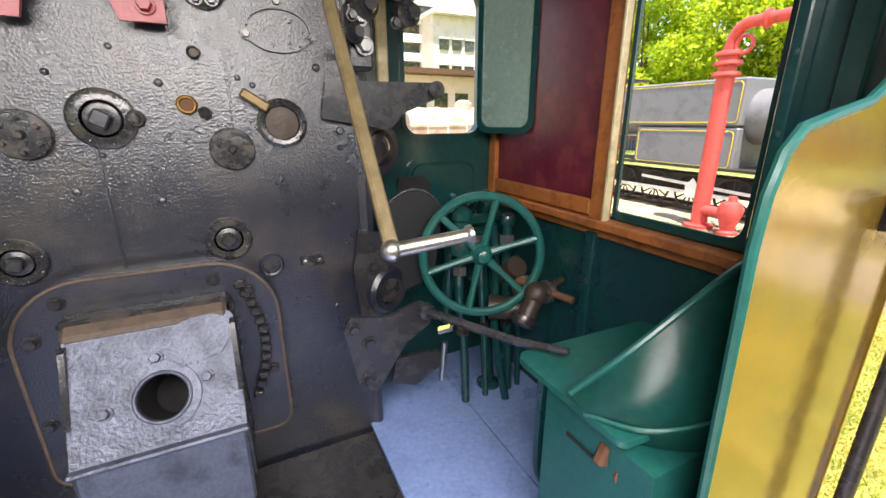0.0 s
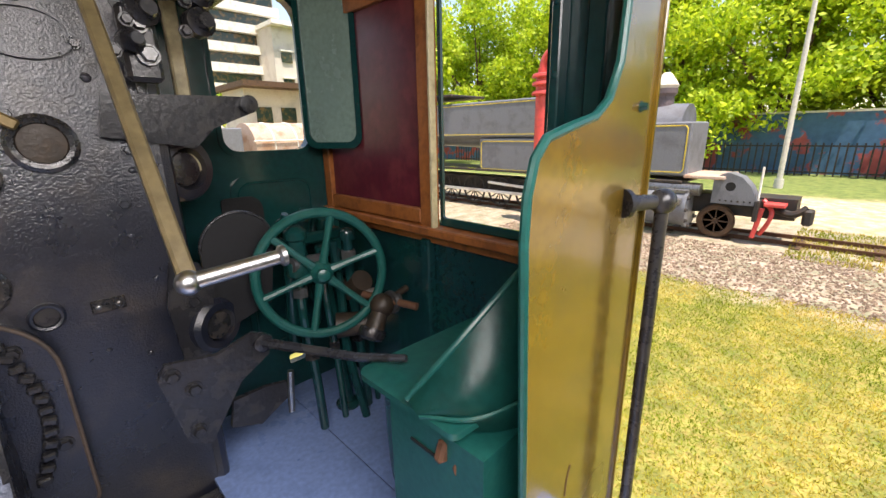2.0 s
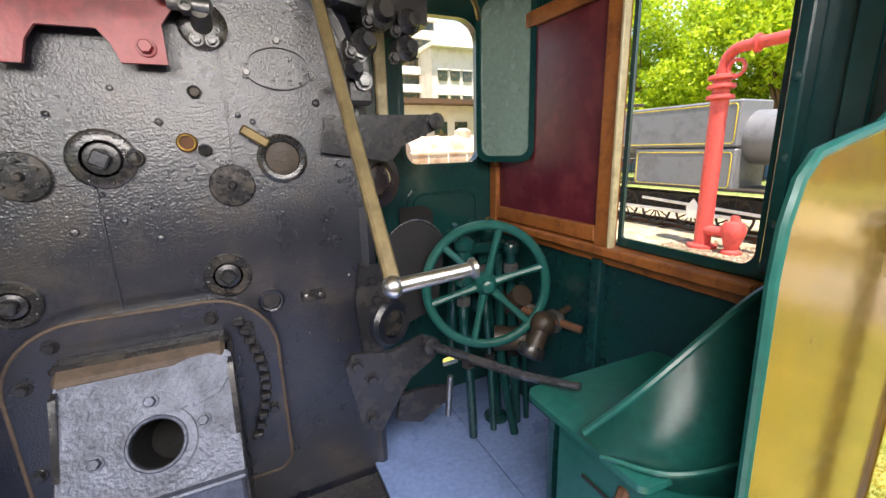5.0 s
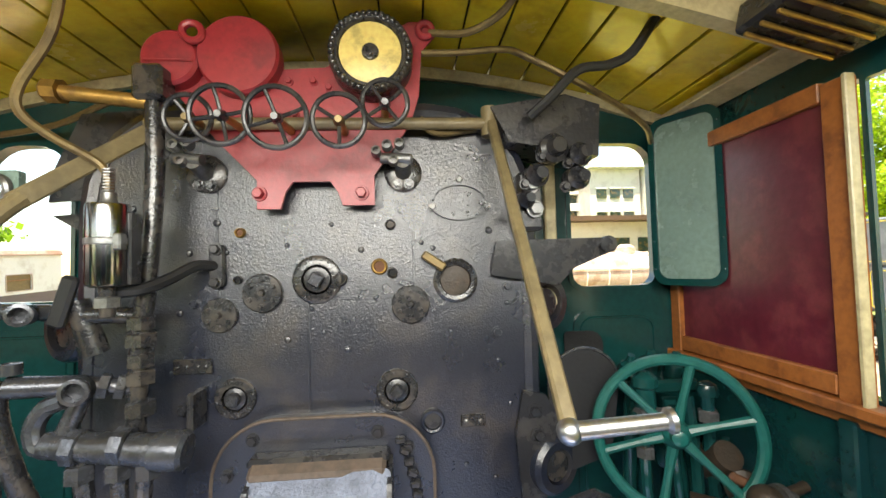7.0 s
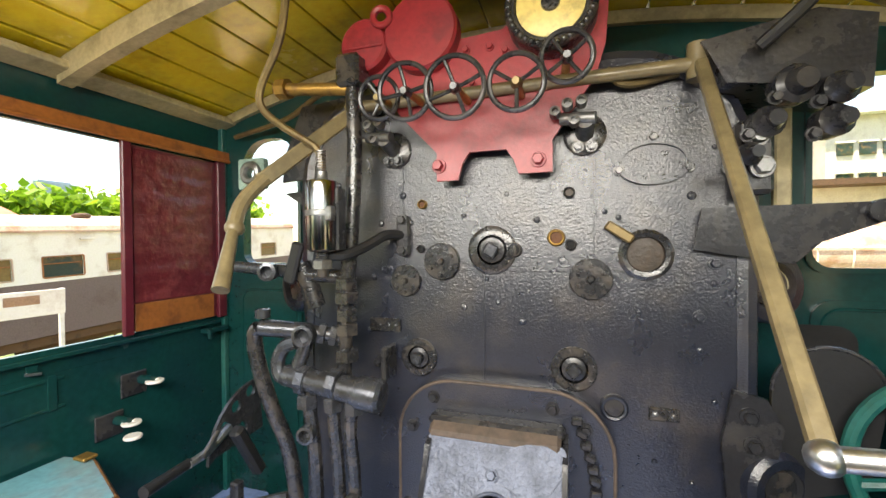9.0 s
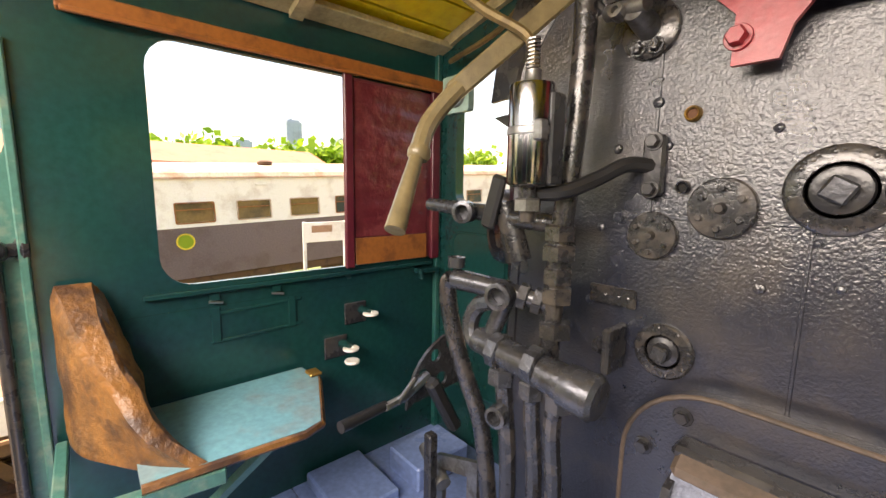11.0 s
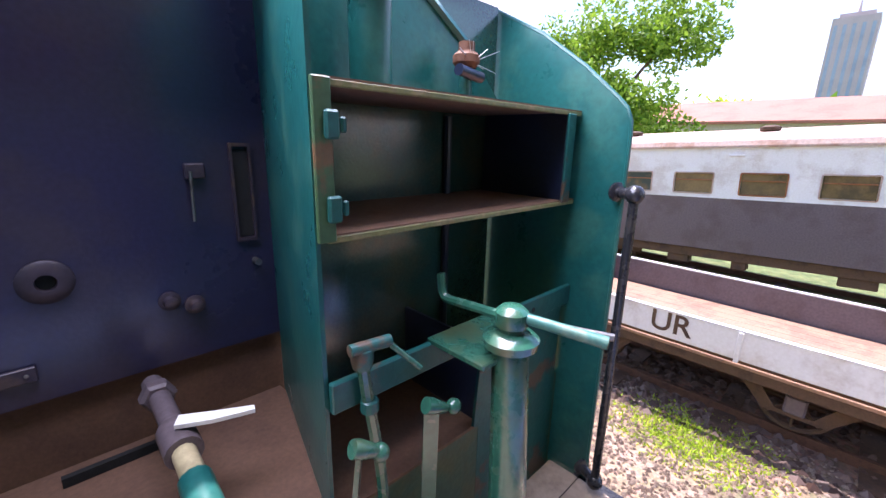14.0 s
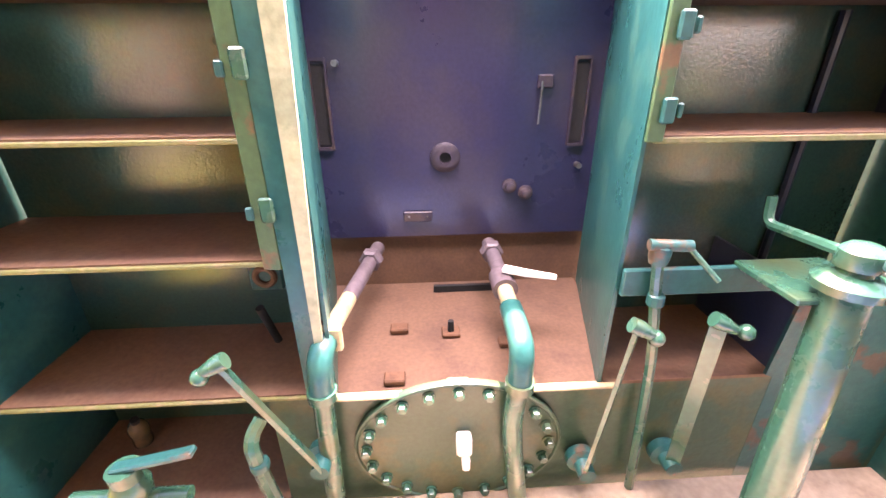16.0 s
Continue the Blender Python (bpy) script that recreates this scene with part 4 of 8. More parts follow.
for u, v in ((0.0, 0.085), (0.125, 0.0), (-0.13, -0.04)):
    part("bolt", bolt(B(), face_m @ Vector((u, 0, v)), face_m.to_3x3() @ Vector((0, -1, 0)), 0.015, 0.018), "plateblue", dp)
flap = B()
sheet(flap, [(0.045, 0.135), (0.07, 0.085), (0.12, 0.05), (0.17, 0.062), (0.205, 0.11), (0.205, 0.165), (0.16, 0.186), (0.10, 0.184), (0.06, 0.17)], [], lambda u, v, w: face_m @ Vector((u, -w, v)), 0.010)
part("patch_plate", flap, "plateblue", dp)
for sx in (-0.20, 0.20):
    part("cheek", sheet(B(), [(1.20, 0.50), (1.46, 0.50), (1.46, 1.02), (1.33, 0.985), (1.20, 0.70)], [], yz(0.03 + sx * 1.02, 1 if sx > 0 else -1), 0.015), "black", fd)
part("tray", box(B(), (0.03, 1.185, 0.57), (0.42, 0.03, 0.26), Matrix.Rotation(radians(-6), 4, "X"), 0.008), "plateblue", fd, "lower steel apron plate")
part("door_edge", box(B(), (0.03, 1.185, 0.70), (0.44, 0.035, 0.014), None, 0.005), "plateblue", fd)
chain = B()
for i in range(13):
    z = 1.07 - i * 0.036
    x = 0.275 + 0.055 * math.sin(i * 0.25)
    box(chain, (x, BH - 0.062, z), (0.035, 0.03, 0.022), Matrix.Rotation(0.4 * (i % 2), 4, "Y"), 0.005)
part("chain", chain, "black", fd)
for x, z in ((-0.20, 1.09), (0.20, 1.095), (0.30, 1.04), (-0.28, 0.98), (0.345, 0.72), (-0.30, 0.70)):
    part("bolt", bolt(B(), (x, BH - 0.046, z), (0, -1, 0), 0.016, 0.016), "black", fd)

# ---- fittings on the backhead ----
# red manifold plate with gauge and hand wheels
mf = thing("valve_manifold", (0, 1.42, 1.9), "red painted steam manifold plate carrying hand wheels and a gauge", "manifold")
pl = [(-0.175, 1.835), (-0.10, 1.835), (-0.085, 1.89), (-0.06, 1.925), (0.06, 1.925), (0.085, 1.89), (0.10, 1.845), (0.205, 1.845), (0.205, 1.945), (0.33, 2.12), (0.36, 2.22), (0.37, 2.37), (0.42, 2.43), (0.40, 2.475), (0.33, 2.475), (0.05, 2.31), (-0.10, 2.30), (-0.47, 2.27), (-0.30, 2.06), (-0.175, 1.93)]
part("plate", sheet(B(), pl, [], xz(1.445, -1), 0.014), "red", mf)
part("drum", lathe(B(), (-0.215, 1.435, 2.325), (0, -1, 0), [(0.128, 0), (0.128, 0.05), (0.120, 0.060), (0.02, 0.062)], 36), "red", mf, "large round red drum housing")
part("side_drum", lathe(B(), (-0.425, 1.44, 2.315), (0, -1, 0), [(0.090, 0), (0.090, 0.05), (0.080, 0.06), (0.02, 0.062)], 28), "red", mf)
part("clasp_line", box(B(), (-0.425, 1.376, 2.30), (0.15, 0.006, 0.008), None, 0.002), "red", mf)
part("eye", ring(B(), (-0.345, 1.365, 2.385), (0.2, -1, 0), 0.028, 0.012, 16, 8), "red", mf)
part("eye", ring(B(), (0.385, 1.42, 2.44), (0, -1, 0), 0.024, 0.012, 16, 8), "red", mf)
for x in (-0.166, 0.162):
    part("stud", bolt(B(), (x, 1.43, 1.885), (0, -1, 0), 0.018, 0.022), "red", mf)
for x, z in ((-0.07, 2.26), (0.01, 2.26), (0.06, 2.24), (-0.05, 2.15)):
    part("stud", bolt(B(), (x, 1.43, z), (0, -1, 0), 0.011, 0.012), "red", mf)
gg = thing("pressure_gauge", (0.20, 1.38, 2.325), "round pressure gauge with a yellowed broken dial and black rim", "gauge")
part("case", lathe(B(), (0.205, 1.43, 2.325), (0, -1, 0), [(0.135, 0), (0.135, 0.07), (0.128, 0.085), (0.105, 0.085), (0.10, 0.07)], 36), "black", gg)
part("dial", lathe(B(), (0.205, 1.356, 2.325), (0, -1, 0), [(0.10, 0), (0.10, 0.003), (0.098, 0.004)], 32), "dialface", gg, "yellowed dial")
part("hub", lathe(B(), (0.205, 1.352, 2.325), (0, -1, 0), [(0.028, 0), (0.026, 0.008), (0.01, 0.010)], 18), "blackpipe", gg)
rope = B()
ring(rope, (0.205, 1.355, 2.325), (0, -1, 0), 0.122, 0.014, 40, 8)
for i in range(40):
    a = i * math.tau / 40
    ball(rope, (0.205 + 0.122 * math.cos(a), 1.345, 2.325 + 0.122 * math.sin(a)), 0.011)
part("rim", rope, "blackpipe", gg, "knobbly dark rim")


def handwheel(c, r, axis, spokes, mat, hub_mat, stem, label, tilt=0.3, rim=0.008):
    """A valve wheel at c that faces along axis, with its stem back to the manifold."""
    c, axis = Vector(c), Vector(axis).normalized()
    h = part("valve_wheel", ring(B(), c, axis, r, rim, 32, 8), mat, mf, label)
    m = axis.to_track_quat("Z", "Y").to_matrix()
    for i in range(spokes):
        a = i * math.tau / spokes + tilt
        d = m @ Vector((math.cos(a), math.sin(a), 0))
        part("spoke", tube(B(), [c - axis * 0.012 + d * 0.012, c - axis * 0.010 + d * r * 0.5, c + d * r * 0.98], rim * 0.75, 8), mat, h)
    part("hub", lathe(B(), c - axis * 0.025, axis, [(0.016, 0), (0.018, 0.012), (0.014, 0.030), (0.010, 0.045)], 14), hub_mat, h)
    part("stem", rod(B(), c - axis * 0.02, c - axis * stem, 0.010, 0.014), "brass", h)
    return h


for x, y, z, r, sp, mt, lb in ((-0.325, 1.30, 2.09, 0.066, 3, "black", "black three-spoked valve wheel with a brass stem"), (-0.212, 1.25, 2.08, 0.082, 4, "black", "large black valve wheel with worn spokes"),
                               (-0.055, 1.24, 2.07, 0.086, 4, "black", "large black valve wheel with a worn steel hub"), (0.118, 1.26, 2.07, 0.076, 3, "black", "black three-spoked valve wheel"),
                               (0.252, 1.28, 2.13, 0.068, 4, "black", "small black valve wheel below the gauge")):
    handwheel((x, y, z), r, (0.05, -1, -0.12), sp, mt, "black" if sp == 4 else "oldbrass", 0.19, lb, 0.4 + x)

# water gauge cocks on either side
for sx, x in ((-1, -0.36), (1, 0.30)):
    ck = thing("gauge_cock", (x, 1.48, 1.98), "corroded gauge cock with open pipe ends on a flange", "cock", "gauge cocks")
    part("flange", lathe(B(), (x, BH, 1.965), (0, -1, 0), [(0.065, 0), (0.065, 0.014), (0.055, 0.02)], 24), "blackpipe", ck)
    part("body", rod(B(), (x, BH, 1.965), (x, 1.40, 1.985), 0.030, 0.024), "dullsteel", ck)
    part("arm", rod(B(), (x - 0.07, 1.42, 2.0), (x + 0.03, 1.40, 1.99), 0.018), "dullsteel", ck)
    for dx, dz in ((-0.085, 0.01), (-0.05, 0.03), (-0.01, 0.035), (-0.03, -0.02)):
        part("stud", lathe(B(), (x + dx, 1.405, 2.0 + dz), (0, -1, 0.2), [(0.016, 0), (0.016, 0.03), (0.009, 0.031), (0.008, 0.02)], 10), "dullsteel", ck)
    for dx in (0.02, -0.02):
        part("nut", bolt(B(), (x + dx, BH - 0.02, 1.925), (0, -1, 0), 0.014), "blackpipe", ck)

# regulator: cream cross rod, long drop arm on the right, handle on the left
rg = thing("regulator", (0, 1.40, 2.1), "cream painted regulator rod with a long cranked arm and handle", "regulator")
part("cross_rod", rod(B(), (-0.50, 1.40, 2.105), (0.60, 1.44, 2.125), 0.020), "khaki", rg)
part("elbow", rod(B(), (0.60, 1.44, 2.08), (0.60, 1.44, 2.18), 0.028), "khaki", rg)
arm = B()
a0, a1 = Vector((0.605, 1.43, 2.13)), Vector((0.614, 0.83, 1.315))
am, al = frame_of(a0, a1)
r_ = bmesh.ops.create_cube(arm, size=1)
place(arm, r_["verts"], am @ Matrix.Translation((0, 0, al / 2)) @ Matrix.Diagonal((0.034, 0.026, al, 1)))
bmesh.ops.bevel(arm, geom=list(arm.edges), offset=0.006, segments=1, affect="EDGES")
part("drop_arm", arm, "khaki", rg)
part("grip", rod(B(), (0.605, 0.825, 1.315), (0.79, 0.80, 1.335), 0.018, 0.016), "steel", rg, "bare steel grip")
part("grip_knob", lathe(B(), (0.785, 0.80, 1.335), (1, -0.1, 0.1), [(0.016, 0), (0.024, 0.006), (0.024, 0.016), (0.012, 0.02)], 14), "steel", rg)
part("grip_elbow", ball(B(), (0.612, 0.827, 1.315), 0.026), "steel", rg)
flat = B()
fm, fl = frame_of((-0.44, 1.41, 2.115), (-0.655, 1.14, 1.815))
q_ = bmesh.ops.create_cube(flat, size=1)
place(flat, q_["verts"], fm @ Matrix.Translation((0, 0, fl / 2)) @ Matrix.Diagonal((0.024, 0.048, fl, 1)))
bmesh.ops.bevel(flat, geom=list(flat.edges), offset=0.005, segments=1, affect="EDGES")
part("left_arm", flat, "khaki", rg, "flat khaki arm")
part("left_bend", tube(B(), smooth_path([(-0.645, 1.155, 1.83), (-0.668, 1.11, 1.775), (-0.675, 1.08, 1.73), (-0.668, 1.05, 1.67)]), 0.022, 10), "khaki", rg)
part("left_collar", lathe(B(), (-0.672, 1.06, 1.69), (0.1, -0.2, -1), [(0.022, 0), (0.027, 0.01), (0.027, 0.025), (0.02, 0.035)], 16), "khaki", rg)
part("left_grip", rod(B(), (-0.668, 1.05, 1.67), (-0.613, 0.95, 1.505), 0.016, 0.023), "khaki", rg, "worn pale grip")

# pipework on the left
pv = thing("steam_pipe", (-0.455, 1.36, FLOOR), "black upright steam pipe with unions from roof to floor", "pipe")
part("riser", tube(B(), smooth_path([(-0.46, 1.37, 2.20), (-0.455, 1.37, 1.9), (-0.47, 1.36, 1.6), (-0.49, 1.36, 1.4), (-0.50, 1.36, 1.12)]), 0.027, 12), "blackpipe", pv)
for z, r in ((1.47, 0.040), (1.42, 0.044), (1.36, 0.038), (1.31, 0.040), (1.22, 0.044)):
    part("union_nut", lathe(B(), (-0.485, 1.36, z), (0, 0, 1), [(r, 0), (r, 0.035), (r * 0.85, 0.04)], 6), "blackpipe", pv)
part("top_block", box(B(), (-0.46, 1.37, 2.215), (0.09, 0.09, 0.11), None, 0.012), "blackpipe", pv)
part("top_branch", rod(B(), (-0.46, 1.37, 2.16), (-0.72, 1.34, 2.18), 0.022), "brass", pv)
part("top_union", lathe(B(), (-0.70, 1.34, 2.18), (-1, 0, 0.05), [(0.036, 0), (0.036, 0.04), (0.028, 0.05)], 8), "brass", pv)
lub = thing("lubricator", (-0.50, 1.25, 1.6), "dark chromed cylindrical lubricator with a black bracket arm", "lubricator")
LU = (-0.505, 1.25)
part("cylinder", lathe(B(), (*LU, 1.60), (0, 0, 1), [(0.038, 0), (0.050, 0.006), (0.052, 0.012), (0.052, 0.218), (0.050, 0.226), (0.03, 0.228)], 32), "chrome", lub)
part("band", lathe(B(), (*LU, 1.715), (0, 0, 1), [(0.0525, 0), (0.054, 0.002), (0.054, 0.016), (0.0525, 0.018)], 32), "dullsteel", lub)
part("clamp", box(B(), (LU[0] + 0.045, LU[1] - 0.025, 1.722), (0.022, 0.03, 0.045), None, 0.004), "dullsteel", lub)
part("back_plate", box(B(), (LU[0] + 0.055, LU[1] + 0.02, 1.705), (0.012, 0.05, 0.20), None, 0.004), "black", lub)
part("neck", lathe(B(), (*LU, 1.828), (0, 0, 1), [(0.024, 0), (0.018, 0.012), (0.018, 0.03), (0.011, 0.035)], 12), "dullsteel", lub)
part("drain", rod(B(), (*LU, 1.60), (*LU, 1.52), 0.022, 0.018), "blackpipe", lub)
part("drain_nut", lathe(B(), (*LU, 1.545), (0, 0, 1), [(0.032, 0), (0.032, 0.026), (0.026, 0.03)], 6), "dullsteel", lub)
part("arm", tube(B(), smooth_path([(-0.50, 1.27, 1.585), (-0.45, 1.31, 1.590), (-0.41, 1.38, 1.620), (-0.37, 1.44, 1.655), (-0.33, 1.49, 1.655)]), 0.018, 8), "rubber", lub)
part("arm_plate", box(B(), (-0.325, 1.488, 1.655), (0.05, 0.02, 0.14), None, 0.006), "black", lub)
for z in (1.60, 1.71):
    part("bolt", bolt(B(), (-0.325, 1.478, z), (0, -1, 0), 0.016, 0.016), "black", lub)
hose = thing("flexible_hose", (-0.515, 1.25, 1.86), "bent olive-brown flexible conduit from roof to lubricator", "hose")
part("conduit", tube(B(), smooth_path([(-0.505, 1.25, 1.855), (-0.508, 1.25, 1.90), (-0.535, 1.245, 1.945), (-0.60, 1.18, 1.995), (-0.632, 1.13, 2.04), (-0.625, 1.12, 2.10), (-0.56, 1.12, 2.22), (-0.535, 1.12, 2.33), (-0.526, 1.12, 2.46)], 6), 0.012, 8), "oldbrass", hose)
part("coil", tube(B(), [(-0.507 + 0.014 * math.cos(i * 0.9), 1.25 + 0.014 * math.sin(i * 0.9), 1.858 + i * 0.0012) for i in range(60)], 0.003, 5), "dullsteel", hose)

# injector group
inj = thing("injector", (-0.55, 1.28, 1.1), "worn grey steel injector with pipes, unions and open ends", "injector")
part("upper_body", rod(B(), (-0.77, 1.27, 1.335), (-0.60, 1.31, 1.325), 0.031, 0.028), "pipesteel", inj)
part("upper_elbow", tube(B(), smooth_path([(-0.78, 1.27, 1.335), (-0.80, 1.27, 1.31), (-0.80, 1.28, 1.22), (-0.77, 1.31, 1.05), (-0.72, 1.35, 0.85), (-0.70, 1.38, 0.5), (-0.70, 1.38, 0.31)]), 0.027, 12), "blackpipe", inj)
part("upper_cap", lathe(B(), (-0.765, 1.27, 1.37), (0, 0, 1), [(0.026, 0), (0.026, 0.03), (0.018, 0.032), (0.016, 0.015)], 12), "pipesteel", inj)
part("cross_pipe", rod(B(), (-0.60, 1.31, 1.325), (-0.50, 1.36, 1.30), 0.024), "pipesteel", inj)
for k in (0.25, 0.6):
    p0 = Vector((-0.60, 1.31, 1.325)).lerp(Vector((-0.50, 1.36, 1.30)), k)
    part("union_nut", lathe(B(), p0, (1, 0.5, -0.25), [(0.036, 0), (0.036, 0.022), (0.03, 0.026)], 6), "pipesteel", inj)
part("open_end", lathe(B(), (-0.60, 1.295, 1.32), (0.25, -1, 0), [(0.030, 0), (0.036, 0.01), (0.036, 0.05), (0.026, 0.052), (0.024, 0.02)], 16), "pipesteel", inj)
part("down_pipe", rod(B(), (-0.60, 1.30, 1.30), (-0.64, 1.29, 1.20), 0.024), "pipesteel", inj)
part("lower_body", rod(B(), (-0.68, 1.28, 1.175), (-0.34, 1.29, 1.135), 0.036, 0.048), "pipesteel", inj, "oily steel barrel")
part("barrel_cap", lathe(B(), (-0.40, 1.288, 1.142), (1, 0.03, -0.1), [(0.053, 0), (0.055, 0.02), (0.055, 0.075), (0.045, 0.085)], 24), "pipesteel", inj)
part("lower_elbow", tube(B(), smooth_path([(-0.66, 1.28, 1.175), (-0.70, 1.28, 1.17), (-0.715, 1.285, 1.22), (-0.69, 1.29, 1.27), (-0.64, 1.29, 1.29)]), 0.025, 10), "pipesteel", inj)
for x in (-0.62, -0.50):
    part("collar", lathe(B(), (x, 1.283, 1.165), (1, 0.03, -0.11), [(0.05, 0), (0.05, 0.03), (0.044, 0.034)], 8), "pipesteel", inj)
for x, x2, r in ((-0.60, -0.59, 0.024), (-0.50, -0.50, 0.022), (-0.42, -0.44, 0.022)):
    part("tail_pipe", tube(B(), smooth_path([(x, 1.29, 1.13), (x2, 1.30, 1.0), (x2 + 0.01, 1.31, 0.8), (x2, 1.33, 0.31)]), r, 10), "blackpipe", inj)
    part("union_nut", lathe(B(), (x, 1.29, 1.07), (0, 0, 1), [(r * 1.5, 0), (r * 1.5, 0.04), (r * 1.3, 0.045)], 6), "pipesteel", inj)
part("open_tee", lathe(B(), (-0.59, 1.29, 0.99), (0.2, -1, 0), [(0.024, 0), (0.03, 0.006), (0.03, 0.045), (0.021, 0.047), (0.019, 0.01)], 14), "pipesteel", inj)
part("open_tee", lathe(B(), (-0.43, 1.31, 0.78), (0.1, -1, 0), [(0.022, 0), (0.026, 0.006), (0.026, 0.04), (0.018, 0.042), (0.016, 0.01)], 14), "pipesteel", inj)
part("bracket", box(B(), (-0.37, 1.45, 1.20), (0.02, 0.10, 0.12), None, 0.006), "black", inj)
part("bracket_bolt", bolt(B(), (-0.40, 1.45, 1.20), (-0.4, -1, 0), 0.018, 0.02), "black", inj)

# side valve body between lubricator and wall
sv = thing("side_valve", (-0.72, 1.36, 1.5), "grey steel side valve with a long open branch", "valve")
part("branch", rod(B(), (-0.95, 1.32, 1.545), (-0.68, 1.34, 1.525), 0.020, 0.026), "pipesteel", sv)
part("branch_end", lathe(B(), (-0.76, 1.31, 1.53), (0.4, -1, 0), [(0.026, 0), (0.032, 0.01), (0.032, 0.05), (0.022, 0.052), (0.02, 0.02)], 14), "pipesteel", sv)
part("body", rod(B(), (-0.66, 1.35, 1.56), (-0.62, 1.37, 1.40), 0.032, 0.038), "blackpipe", sv)
part("cross", rod(B(), (-0.68, 1.345, 1.52), (-0.50, 1.37, 1.51), 0.026), "blackpipe", sv)
part("lever", box(B(), (-0.665, 1.31, 1.56), (0.045, 0.025, 0.15), Matrix.Rotation(0.3, 4, "Y"), 0.008), "rubber", sv)

# washout flanges at the boiler shoulders
for sx, x, zc in ((-1, -0.83, 1.45), (1, 0.80, 1.49)):
    wf = thing("shoulder_plug", (x, 1.55, zc), "large black flanged washout plug at the boiler shoulder", "plug", "shoulder plugs")
    part("flange", lathe(B(), (x, 1.58, zc), (sx * 0.5, -1, 0), [(0.11, 0), (0.11, 0.03), (0.10, 0.045), (0.07, 0.05), (0.065, -0.01)], 28), "backhead", wf)
    part("cap", lathe(B(), (x, 1.57, zc), (sx * 0.5, -1, 0), [(0.06, 0), (0.055, 0.03), (0.03, 0.035)], 22), "blackpipe", wf)
    part("ear", rod(B(), (x - sx * 0.1, 1.60, zc + 0.06), (x + sx * 0.06, 1.62, zc + 0.10), 0.05), "backhead", wf)
lp = thing("lower_plug", (0.78, 1.50, 0.92), "black flanged washout plug low on the firebox side", "plug")
part("flange", lathe(B(), (0.80, 1.52, 0.93), (0.45, -1, 0), [(0.10, 0), (0.10, 0.035), (0.085, 0.05), (0.06, 0.05), (0.055, 0.0)], 28), "backhead", lp)
part("cap", lathe(B(), (0.80, 1.51, 0.93), (0.45, -1, 0), [(0.055, 0), (0.05, 0.035), (0.02, 0.04)], 20), "blackpipe", lp)
part("strap", sheet(B(), [(0.70, 0.70), (0.75, 0.72), (0.82, 1.10), (0.78, 1.18), (0.70, 1.20), (0.67, 1.05)], [], xz(1.47, 1), 0.02), "black", lp)
for x, z in ((0.735, 1.13), (0.745, 1.05), (0.72, 0.80)):
    part("bolt", bolt(B(), (x, 1.47, z), (0, -1, 0), 0.018, 0.018), "black", lp)

# dark round shield and the reversing lever bracket on the right
sd = thing("round_guard", (0.93, 1.52, 1.2), "matt black round-topped guard plate beside the boiler", "guard")
part("disc", sheet(B(), [(0.80, 0.88)] + [(0.93 + 0.13 * math.cos(radians(a)), 1.20 + 0.13 * math.sin(radians(a))) for a in range(180, -1, -15)] + [(1.02, 0.95)], [], xz(1.50, 1), 0.015), "rubber", sd)
part("edge", tube(B(), [(0.93 + 0.13 * math.cos(radians(a)), 1.50, 1.20 + 0.13 * math.sin(radians(a))) for a in range(180, -1, -10)], 0.006, 6), "black", sd)
bl = thing("brake_lever", (0.75, 1.25, 0.85), "black lever with a bare steel end on a bolted bracket plate", "lever")
part("bracket_plate", sheet(B(), [(0.62, 0.66), (0.68, 0.62), (0.80, 0.80), (0.90, 0.86), (0.92, 0.92), (0.86, 0.955), (0.74, 0.92), (0.60, 0.945), (0.575, 0.90)], [], xz(1.27, 1), 0.02), "black", bl)
for x, z in ((0.61, 0.905), (0.66, 0.84), (0.65, 0.69)):
    part("bolt", bolt(B(), (x, 1.27, z), (0, -1, 0), 0.018, 0.018), "black", bl)
part("lever_bar", tube(B(), smooth_path([(0.86, 1.25, 0.93), (0.95, 1.08, 0.93), (1.03, 0.88, 0.945)]), [0.017] * 4 + [0.015] * 4 + [0.014], 8), "black", bl)
part("lever_end", rod(B(), (1.02, 0.90, 0.944), (1.09, 0.745, 0.972), 0.014, 0.011), "pipesteel", bl, "bare oily steel end")
part("pivot", lathe(B(), (0.87, 1.25, 0.93), (0, -1, 0), [(0.03, 0), (0.03, 0.03), (0.022, 0.034)], 16), "black", bl)
part("lower_bracket", sheet(B(), [(0.76, 0.60), (0.86, 0.56), (0.97, 0.62), (0.99, 0.68), (0.90, 0.70), (0.78, 0.70)], [], xz(1.33, 1), 0.02), "black", bl)
part("link", rod(B(), (0.97, 1.32, 0.56), (0.985, 1.32, 0.73), 0.012), "steel", bl)

# upper right lamp bracket and fittings against the front sheet
ub = thing("upper_fitting", (0.80, 1.45, 2.0), "black clustered valve chest with studs below the roof", "valve chest")
part("hood", sheet(B(), [(0.60, 2.17), (0.66, 2.05), (0.80, 2.03), (0.97, 2.0), (0.98, 2.18), (0.86, 2.215)], [], xz(1.40, 1), 0.22), "black", ub)
